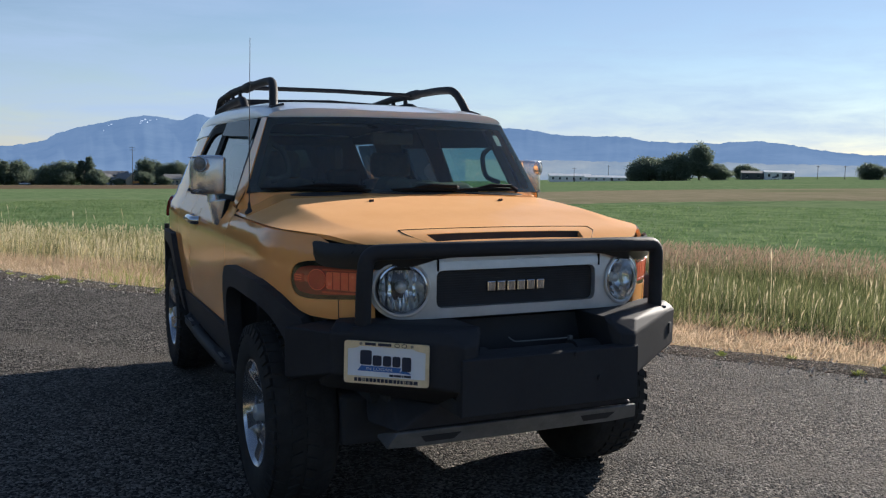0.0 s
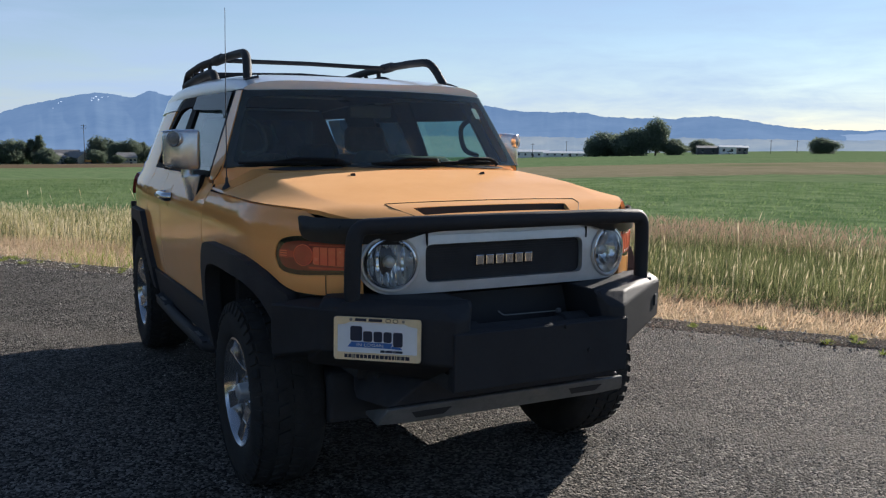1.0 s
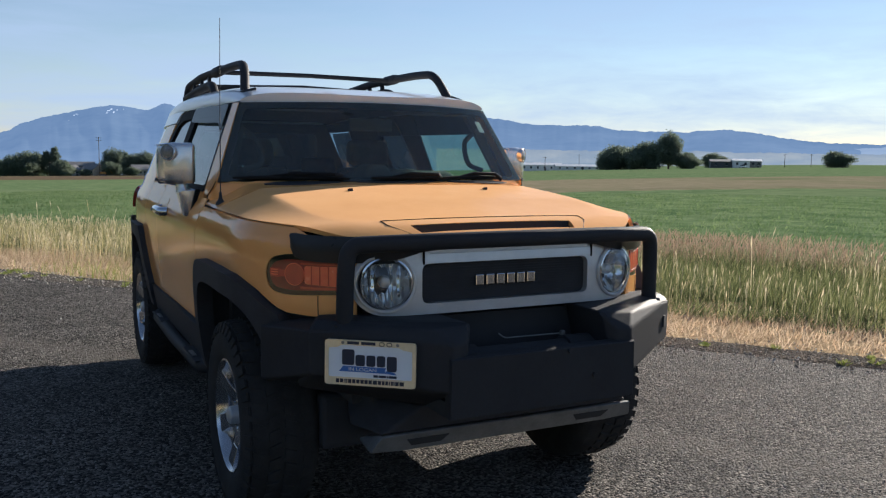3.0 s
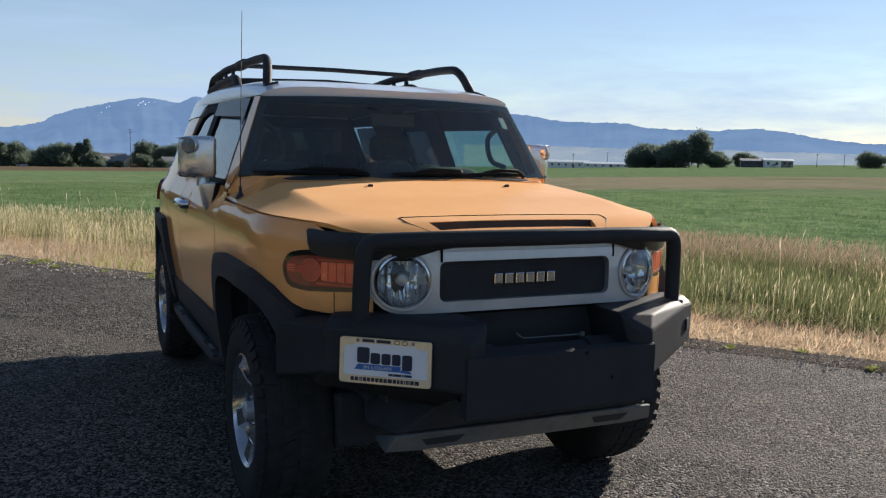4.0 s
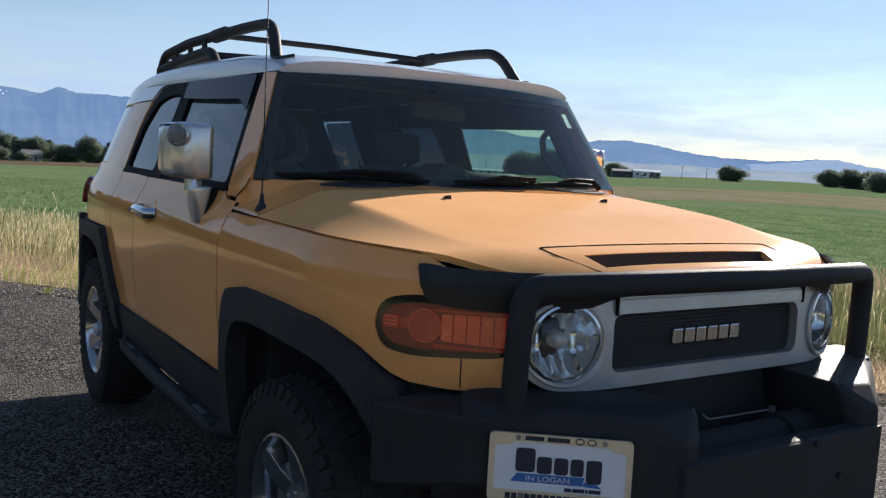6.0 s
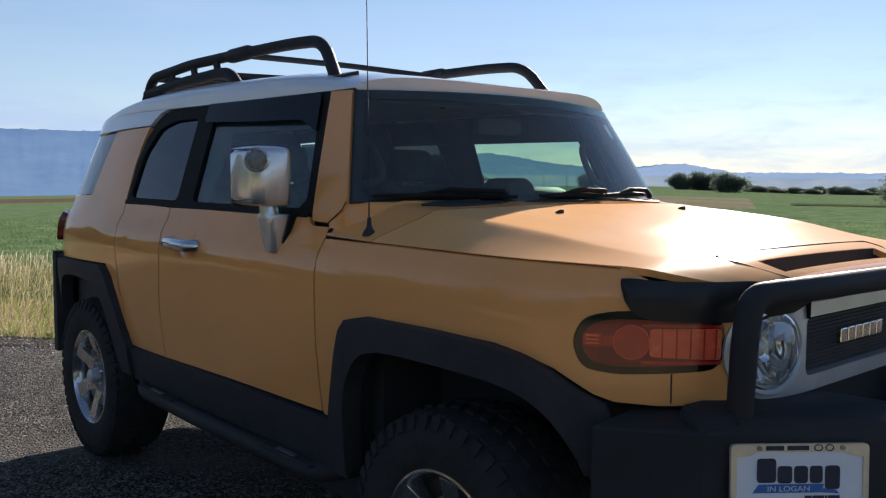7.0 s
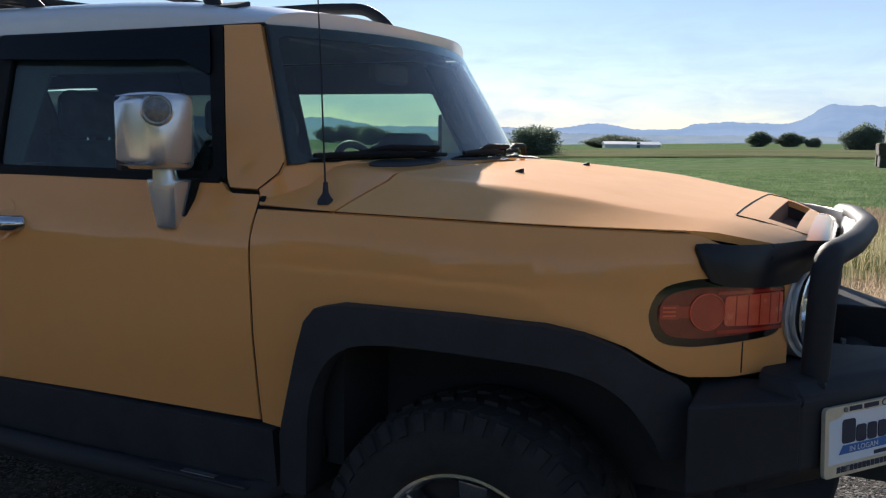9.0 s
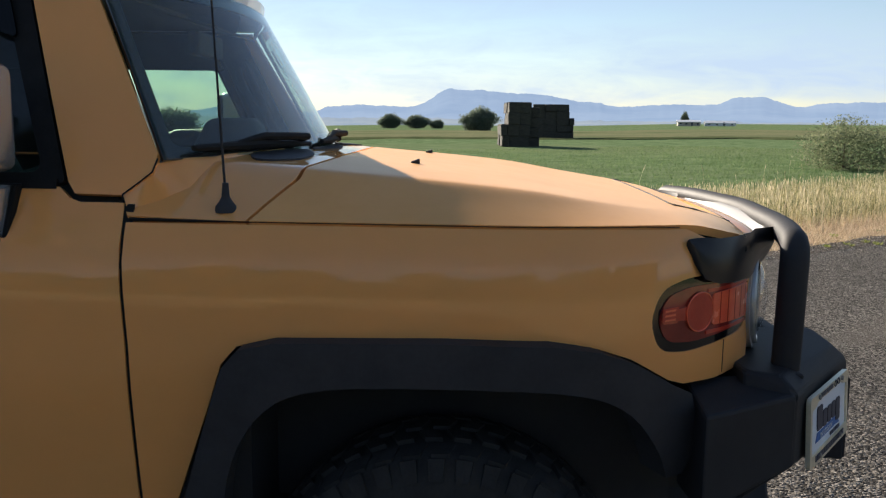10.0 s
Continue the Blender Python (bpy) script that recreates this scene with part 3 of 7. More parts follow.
sector("ditch_line", 62, 125, (84, 84), (96, 96), ground_mat("ditch_weeds", (0.055, 0.075, 0.034), (0.10, 0.115, 0.055), (0.12, 0.13, 0.065), 0.2, 1.5), "dark weedy ditch across the field", "ditch")

# ---------------------------------------------------------------- the off-road vehicle: nose towards -y, front axle at y = 0
car = empty("off_road_vehicle", Matrix.Identity(4), "orange off-road vehicle with white roof parked on the asphalt", "car")

side_profile = spline([(0.40, 0.84), (0.55, 0.875), (0.65, 0.893), (0.80, 0.912), (0.95, 0.924), (1.08, 0.924), (1.16, 0.915), (1.215, 0.888),
                       (1.245, 0.868), (1.29, 0.853), (1.40, 0.81), (1.60, 0.728), (1.735, 0.672), (1.80, 0.645)])
plan_in = spline([(-0.90, 0.46), (-0.80, 0.35), (-0.70, 0.265), (-0.60, 0.19), (-0.50, 0.125), (-0.40, 0.068), (-0.25, 0.015), (-0.10, 0.0), (2.35, 0.0),
                  (2.80, 0.015), (3.10, 0.040), (3.25, 0.075), (3.35, 0.14), (3.45, 0.26)])
plan_y = spline([(-0.90, -0.70), (-0.80, -0.675), (-0.70, -0.625), (-0.60, -0.56), (-0.50, -0.48), (-0.40, -0.395), (-0.25, -0.25), (-0.10, -0.10), (3.10, 3.10),
                 (3.25, 3.22), (3.35, 3.29), (3.45, 3.33)])


def side(s, off=0.0):
    """The car's flank: s is -1 for its right side and 1 for its left; u runs along it and v is the height."""
    return lambda u, v: Vector((s * (side_profile(v) - plan_in(u) + off), plan_y(u), v))


hood_z = spline([(-0.74, 1.180), (-0.66, 1.211), (-0.57, 1.238), (-0.45, 1.254), (-0.30, 1.276), (-0.16, 1.300), (0.07, 1.325), (0.27, 1.342), (0.60, 1.374)])
hood_edge = spline([(-0.74, 1.155), (-0.60, 1.202), (-0.48, 1.229), (-0.30, 1.235), (0.4, 1.238), (0.62, 1.245)])
hood_q = spline([(0, 1.0), (0.40, 0.975), (0.66, 0.905), (0.765, 0.865), (0.785, 0.850), (0.800, 0.815), (0.82, 0.745), (0.90, 0.420), (0.95, 0.215), (1.0, 0.0)])
nose_q = spline([(0, 1.0), (0.30, 0.965), (0.50, 0.88), (0.70, 0.68), (0.85, 0.40), (1.0, 0.0)])


def hood(u, v, off=0.0):
    """The bonnet: u from -1 to 1 across, v along."""
    w = side_profile(1.237) - plan_in(v)
    y = plan_y(v)
    z0 = hood_edge(y)
    a = min(abs(u), 1.2)
    t = min(max((y + 0.62) / 0.40, 0.0), 1.0)
    t = t * t * (3 - 2 * t)
    return Vector((u * w, y, z0 + (hood_z(y) - z0) * (nose_q(a) * (1 - t) + hood_q(a) * t) + off))


def screen(u, v, off=0.0):
    """The windscreen: u from -1 to 1 across, v from 0 at its foot to 1 at its head."""
    c = 1 - u * u
    return Vector((u * (0.824 - 0.148 * v), 0.55 + 0.178 * v - 0.180 * c * (1 - 0.20 * v) - off, 1.350 + 0.378 * v + 0.012 * c * v + off * 0.4))


roof_top = spline([(0.55, 1.766), (0.70, 1.792), (0.95, 1.825), (1.4, 1.851), (2.0, 1.860), (2.5, 1.843), (2.8, 1.815), (3.1, 1.765), (3.3, 1.715), (3.45, 1.665)])


def roof(u, v):
    """The roof: u is an angle across, -1 to 1, v from 0 at the front lip to 1 at the back."""
    th = u * math.pi / 2
    c, s_ = math.cos(th), math.sin(th)
    sx = math.copysign(abs(s_) ** 0.5, s_)
    y0 = 0.735 - 0.146 * (1 - sx * sx)
    y = y0 + (3.40 - y0) * v
    xe = 0.674 - plan_in(y) * 0.8
    ze = 1.733 - 0.075 * max(0.0, (y - 2.6) / 0.8) ** 1.5
    bow = 0.5 + 0.7 * max(0.0, 1 - (y - y0) / 0.45) ** 2
    return Vector((sx * xe, y, ze + (roof_top(y) - ze) * max(c, 0.0) ** bow))


LAMP = fillet([(-0.400, 1.052), (-0.425, 1.112), (-0.50, 1.130), (-0.755, 1.126), (-0.755, 0.994), (-0.50, 0.978), (-0.425, 0.990)], 0.05, 4)
ARCH_F = [(0.52, 0.662), (0.440, 0.89), (0.415, 0.970), (0.385, 1.005), (0.31, 1.020), (0.0, 1.025), (-0.20, 1.022), (-0.29, 1.008), (-0.36, 0.982), (-0.455, 0.928)]
CUT1 = [(1.757, 0.648), (1.755, 0.84), (1.742, 1.03), (1.746, 1.14), (1.775, 1.287)]
CUT2 = [(2.128, 0.645), (2.20, 0.94), (2.232, 1.10), (2.268, 1.287)]
GAP = 0.007


def eased(points, rounds=2):
    """The same open line with its corners cut away."""
    for _ in range(rounds):
        cut = [points[0]]
        for (a, b), (c, d) in zip(points, points[1:]):
            cut += [(a * 0.75 + c * 0.25, b * 0.75 + d * 0.25), (a * 0.25 + c * 0.75, b * 0.25 + d * 0.75)]
        points = cut + [points[-1]]
    return points


def shift(points, d):
    return [(p[0] + d, p[1]) for p in points]


for s in (-1, 1):
    flank = side(s)
    # front wing
    fender = panel("front_wing", [(0.603 - GAP / 2, 1.232), (0.590 - GAP / 2, 1.0), (0.580, 0.668), *ARCH_F, (-0.50, 0.913), (-0.60, 0.908), (-0.775, 0.914), (-0.775, 1.126), (-0.60, 1.185), (-0.50, 1.222), (-0.30, 1.229), (0.35, 1.231)],
                   flank, PAINT, car, holes=[LAMP], step=0.05)
    # panel joint below the lamp
    part("panel_joint", bm_tube([flank(-0.628, z) - Vector((s * 0.0015, 0, 0)) for z in (0.915, 0.945, 0.985)], 0.0022, 6), SEAL, fender)
    # doors
    door = panel("front_door", [(0.605 + GAP / 2, 1.268), (0.603 + GAP / 2, 1.232), (0.590 + GAP / 2, 1.0), (0.5875, 0.674), (1.2, 0.664), *shift(CUT1, -GAP / 2), (1.30, 1.292), (0.732, 1.296), (0.712, 1.276), (0.69, 1.268)],
                 flank, PAINT, car, step=0.06)
    back_door = panel("rear_access_door", [*shift(CUT1[::-1], GAP / 2), (1.95, 0.645), *shift(CUT2, -GAP / 2), (2.0, 1.290)], flank, PAINT, car, step=0.06)
    # quarter with the broad rear pillar
    panel("rear_quarter", [*shift(CUT2, GAP / 2), (2.318, 1.45), (2.335, 1.56), (2.318, 1.652), (2.60, 1.647), (2.785, 1.640), (2.80, 1.46), (2.80, 1.318), (3.02, 1.305),
                           (3.28, 1.302), (3.40, 1.28), (3.42, 1.0), (3.36, 0.955), (3.10, 0.982), (2.355, 1.003), (2.28, 0.95), (2.225, 0.86)], flank, PAINT, car, step=0.06)
    panel("roof_side", [(2.318 + GAP, 1.660), (2.60, 1.655), (3.06, 1.642), (3.30, 1.63), (3.28, 1.69), (3.12, 1.72), (2.6, 1.732), (2.19, 1.732), (2.25, 1.718), (2.29, 1.695)], flank, WHITE, car, step=0.06)
    panel("rear_side_glass", fillet([(2.795, 1.634), (2.808, 1.322), (3.02, 1.312), (3.24, 1.31), (3.20, 1.625)], 0.02), side(s, -0.006), PRIVACY, car, step=0.08, thick=0.004)
    # windscreen pillar
    panel("windscreen_pillar", [(0.553, 1.362), (0.64, 1.54), (0.732, 1.728), (0.856, 1.731), (0.781, 1.50), (0.717, 1.306), (0.702, 1.284), (0.612, 1.282), (0.560, 1.325)], flank, PAINT, car, step=0.05)
    # glazing
    panel("glazing_backing", fillet([(0.724, 1.302), (0.864, 1.733), (1.5, 1.738), (2.05, 1.732), (2.22, 1.708), (2.31, 1.60), (2.318, 1.48), (2.272, 1.298), (1.7, 1.298)], 0.015),
          side(s, -0.004), SEAL, car,
          holes=[fillet([(0.770, 1.322), (0.895, 1.672), (1.685, 1.680), (1.605, 1.318)], 0.03), fillet([(1.745, 1.318), (1.825, 1.675), (2.06, 1.672), (2.20, 1.640), (2.27, 1.52), (2.245, 1.318)], 0.035)], step=0.06)
    panel("front_door_glass", [(0.770, 1.305), (0.905, 1.690), (1.70, 1.695), (1.615, 1.305)], side(s, -0.016), GLASS, car, step=0.12, thick=0.004)
    panel("rear_door_glass", [(1.73, 1.305), (1.81, 1.69), (2.07, 1.685), (2.21, 1.655), (2.285, 1.52), (2.255, 1.305)], side(s, -0.016), PRIVACY, car, step=0.12, thick=0.004)
    panel("rain_visor", fillet([(0.850, 1.585), (0.898, 1.728), (1.75, 1.733), (1.728, 1.652), (1.3, 1.640), (0.97, 1.634)], 0.02), side(s, 0.009), SMOKE, car, step=0.08, thick=0.006, label="smoked acrylic rain visor")
    panel("belt_seal", [(0.738, 1.293), (0.738, 1.312), (2.275, 1.308), (2.27, 1.290)], side(s, 0.003), SEAL, car, step=0.10)
    # black cladding
    panel("front_arch_flare", [(0.497, 0.662), *[(a - 0.012 if a > 0.38 else a, z + 0.004) for a, z in ARCH_F[1:]], (-0.51, 0.905), (-0.55, 0.80), (-0.50, 0.735), *eased([(-0.455, 0.735), (-0.43, 0.80), (-0.35, 0.90), (-0.24, 0.94), (0.0, 0.945), (0.25, 0.94), (0.34, 0.89), (0.40, 0.78), (0.42, 0.62), (0.44, 0.50)]), (0.51, 0.50)],
          side(s, 0.046), PLASTIC, car, step=0.05, thick=0.07)
    panel("rear_arch_flare", [(2.118, 0.645), (2.225, 0.85), (2.285, 0.945), (2.355, 0.995), (3.10, 0.975), (3.30, 0.95), (3.34, 0.80), (3.30, 0.50), *eased([(3.20, 0.50), (3.17, 0.70), (3.05, 0.87), (2.9, 0.91), (2.5, 0.91), (2.38, 0.86), (2.30, 0.72), (2.24, 0.50)]), (2.13, 0.50)],
          side(s, 0.034), PLASTIC, car, step=0.06, thick=0.06)
    panel("rocker_cladding", [(0.54, 0.655), (0.55, 0.48), (2.14, 0.48), (2.125, 0.637), (1.2, 0.655)], side(s, 0.016), PLASTIC, car, step=0.08, thick=0.05)

    # dark rubber behind the panel gaps
    for line in (CUT1, CUT2, [(0.586, 0.672), (0.590, 1.0), (0.604, 1.265)]):
        panel("weatherstrip", [*shift(line, -0.014), *shift(line[::-1], 0.014)], side(s, -0.005), SEAL, car, step=0.06, thick=0.004)
    part("bonnet_gap", bm_tube([side(s, -0.0025)(a, z) for a, z in ((-0.48, 1.2255), (-0.40, 1.2305), (-0.3, 1.2325), (-0.2, 1.2335), (-0.1, 1.2338), (0.0, 1.2342), (0.1, 1.2346), (0.2, 1.235), (0.36, 1.2355), (0.48, 1.2365), (0.595, 1.2375))], [0.0009] * 8 + [0.0012, 0.0034, 0.0038], 8), SEAL, car)

# bonnet, in three sheets round the intake
SCOOP = [(-0.60, -0.755), (-0.545, -0.640), (0.545, -0.640), (0.60, -0.755)]
bonnet = panel("bonnet", [(-1, 0.37), (-0.997, -0.30), (-0.997, -0.60), (-0.985, -0.82), (-0.4, -0.84), (0.4, -0.84), (0.985, -0.82), (0.997, -0.60), (0.997, -0.30), (1, 0.37), (0.84, 0.300), (0.5, 0.275), (0, 0.265), (-0.5, 0.275), (-0.84, 0.300)],
               hood, DUSTYPAINT, car, holes=[SCOOP], step=0.05, cuts=[q * c for q in (-1, 1) for c in (0.765, 0.785, 0.80, 0.82, 0.835)])
panel("intake_floor", SCOOP, lambda u, v: hood(u, v, -0.055), CAVITY, bonnet, step=0.08)
panel("intake_wall", [(-0.545, 0.0), (0.545, 0.0), (0.545, 1.0), (-0.545, 1.0)], lambda u, v: hood(u, -0.640, -0.002 - 0.053 * v), CAVITY, bonnet, step=0.2, thick=0.002)
panel("intake_wall", [(-0.60, 0.0), (0.60, 0.0), (0.60, 1.0), (-0.60, 1.0)], lambda u, v: hood(u, -0.755, -0.002 - 0.053 * v), PAINT, bonnet, step=0.2, thick=0.002)
for q in (-1, 1):
    panel("intake_wall", [(0.0, 0.0), (1.0, 0.0), (1.0, 1.0), (0.0, 1.0)], lambda u, v: hood(q * (0.545 + 0.055 * u), -0.640 - 0.115 * u, -0.002 - 0.053 * v), CAVITY, bonnet, step=0.4, thick=0.002)
part("bonnet_seam", bm_tube([hood(u, v, 0.0006) for u, v in ((-0.72, -0.82), (-0.66, -0.62), (-0.625, -0.55), (-0.60, -0.545), (-0.3, -0.543), (0, -0.542), (0.3, -0.543), (0.60, -0.545), (0.625, -0.55), (0.66, -0.62), (0.72, -0.82))], 0.0022, 6), SEAL, bonnet)
# the bonnet's nose, rolling down behind the insect shield
bm = bmesh.new()
lip = []
for i in range(29):
    a = hood(-0.94 + 1.88 * i / 28, -0.825, 0.001)
    y1 = -0.742 + 1.03 * max(0.0, abs(a.x) - 0.35) ** 2
    lip.append([bm.verts.new((a.x, a.y + (min(y1, a.y - 0.01) - a.y) * k, a.z + dz)) for k, dz in ((0, 0.0), (0.45, -0.002), (0.8, -0.012), (1.0, -0.035))])
for a, b in zip(lip, lip[1:]):
    for j in range(3):
        bm.faces.new((a[j], a[j + 1], b[j + 1], b[j]))
part("bonnet_nose", bm, PAINT, bonnet, smooth=True)
cowl = panel("cowl", [(-1.0, 0.377), (-1.0, 0.598), (-0.985, 0.606), (-0.955, 0.56), (-0.91, 0.515), (-0.80, 0.482), (-0.5, 0.425), (0, 0.385), (0.5, 0.425), (0.80, 0.482), (0.91, 0.515), (0.955, 0.56), (0.985, 0.606), (1.0, 0.598), (1.0, 0.377),
                      (0.84, 0.308), (0.5, 0.283), (0, 0.273), (-0.5, 0.283), (-0.84, 0.308)], hood, PAINT, car, step=0.05, label="painted cowl below the windscreen")
for u0, u1 in ((-0.76, -0.30), (-0.26, 0.26), (0.30, 0.76)):
    um = (u0 + u1) / 2
    back_v = lambda u: 0.385 + 0.10 * (abs(u) / 0.8) ** 1.6
    part("cowl_vent", bm_prism(fillet([(u0, 0.335 * 0.5 + back_v(u0) * 0.5), (u0 * 0.75 + u1 * 0.25, 0.335), (um, 0.325), (u0 * 0.25 + u1 * 0.75, 0.335), (u1, 0.335 * 0.5 + back_v(u1) * 0.5), (u0 * 0.25 + u1 * 0.75, back_v(u0 * 0.25 + u1 * 0.75) - 0.01), (um, back_v(um)), (u0 * 0.75 + u1 * 0.25, back_v(u0 * 0.75 + u1 * 0.25) - 0.01)], 0.05, 3), lambda u, v: hood(u, v, 0.004), lambda u, v: hood(u, v, -0.01)), PLASTIC, cowl, "black slotted vent")

# painted corner between cowl, pillar foot and windscreen
for s in (-1, 1):
    lower = [hood(s * u, v, -0.002) for u, v in ((0.45, 0.415), (0.78, 0.474), (0.90, 0.505), (0.95, 0.552), (0.985, 0.602))]
    upper = [screen(s * 0.45, 0.005, -0.003), screen(s * 0.78, 0.005, -0.003), screen(s * 0.93, 0.005, -0.002), side(s, -0.002)(0.566, 1.340), side(s, -0.002)(0.618, 1.290)]
    rails = []
    for pts in (lower, upper):
        rails.append([pts[min(i // 5, 3)].lerp(pts[min(i // 5, 3) + 1], (i - 5 * min(i // 5, 3)) / 5) for i in range(21)])
    bm = bmesh.new()
    grid = [[bm.verts.new(a.lerp(b, j / 4) + Vector((0, 0, 0.008 * math.sin(math.pi * j / 4)))) for j in range(5)] for a, b in zip(*rails)]
    for a, b in zip(grid, grid[1:]):
        for j in range(4):
            bm.faces.new((a[j], b[j], b[j + 1], a[j + 1]) if s > 0 else (a[j], a[j + 1], b[j + 1], b[j]))
    part("cowl_corner", bm, PAINT, cowl, smooth=True)
    part("pillar_seam", bm_tube([side(s, 0.0005)(a, z) for a, z in ((0.608, 1.268), (0.612, 1.283), (0.588, 1.302), (0.560, 1.326), (0.552, 1.352))], 0.0018, 6), SEAL, cowl)

# windscreen with its black border
panel("windscreen_border", [(-1, 0), (1, 0), (1, 1), (-1, 1)], lambda u, v: screen(u, v, -0.004), GLOSSBLACK, car,
      holes=[fillet([(-0.955, 0.06), (0.955, 0.06), (0.955, 0.92), (-0.955, 0.92)], 0.05)], step=0.12, thick=0.006)
panel("windscreen", [(-0.995, 0.004), (0.995, 0.004), (0.995, 0.996), (-0.995, 0.996)], screen, SCREEN, car, step=0.12, thick=0.005)

part("window_sticker", bm_prism([(0.835, 0.68), (0.885, 0.68), (0.885, 0.83), (0.835, 0.83)], lambda u, v: screen(u, v, -0.0065), lambda u, v: screen(u, v, -0.0085)), PLATE, car, "small white windscreen sticker")

panel("roof_skin", [(-1, 0), (-0.5, 0), (0, 0), (0.5, 0), (1, 0), (1, 1), (-1, 1)], roof, WHITE, car, step=0.05, thick=0.05)

# ---------------------------------------------------------------- nose: surround, lamps, shield, bull bar, bumper, plate
def fascia(off=0.0):
    return lambda u, v: Vector((u, -0.735 + 1.03 * max(0.0, abs(u) - 0.35) ** 2 - off + 0.10 * max(0.0, v - 1.06), v))


def stadium(hx, z0, z1, r, n=10):
    """A long rounded shape, half-length hx between heights z0 and z1."""
    zc, rr = (z0 + z1) / 2, min(r, (z1 - z0) / 2)
    out = []
    for cx, cz, a0 in ((hx - rr, z1 - rr, 0), (-hx + rr, z1 - rr, 90), (-hx + rr, z0 + rr, 180), (hx - rr, z0 + rr, 270)):
        for i in range(n + 1):
            t = radians(a0 + 90 * i / n)
            out.append((cx + rr * math.cos(t), cz + rr * math.sin(t)))
    return out


LIGHT_X, LIGHT_Z, LIGHT_R = 0.503, 1.034, 0.094
surround = panel("grille_surround", stadium(0.622, 0.918, 1.150, 0.116), fascia(0.0), SILVER, car,
                 holes=[fillet([(-0.372, 0.957), (0.350, 0.957), (0.350, 1.102), (-0.372, 1.102)], 0.03), ring(-LIGHT_X, LIGHT_Z, LIGHT_R, 32), ring(LIGHT_X, LIGHT_Z, LIGHT_R, 32)],
                 step=0.04, thick=0.05, label="silver painted surround of grille and headlights")
part("chrome_strip", bm_prism(fillet([(-0.362, 1.106), (0.362, 1.106), (0.362, 1.138), (-0.362, 1.138)], 0.006, 2), lambda u, v: fascia(0.006)(u, v), lambda u, v: fascia(-0.01)(u, v)), BRIGHTSTRIP, surround, "satin chrome strip above the grille")
for s in (-1, 1):
    part("strip_joint", bm_box(s * 0.366 - 0.0018, s * 0.366 + 0.0018, -0.7385, -0.72, 1.100, 1.146), SEAL, surround)
    part("surround_lip", bm_tube([fascia(0.003)(s * LIGHT_X + 0.101 * math.cos(t), LIGHT_Z + 0.101 * math.sin(t)) for t in [2 * math.pi * i / 40 for i in range(40)]], 0.007, 8, closed=True), SILVER, surround, smooth=True)
grille = panel("grille_insert", fillet([(-0.385, 0.940), (0.385, 0.940), (0.385, 1.112), (-0.385, 1.112)], 0.02), fascia(-0.028), PLASTIC, car, step=0.05, thick=0.02, label="black textured grille insert")
for i in range(15):
    z = 0.960 + i * 0.0098
    part("grille_bar", bm_box(-0.372, 0.372, -0.7095, -0.700, z, z + 0.004), PLASTIC, grille)
# the maker's name as six plain blocks
for i in range(6):
    x = -0.146 + i * 0.0448
    part("badge_block", bm_box(x, x + 0.036, -0.722, -0.706, 1.009, 1.051, 0.004), CHROME, grille, "plain silver badge block")

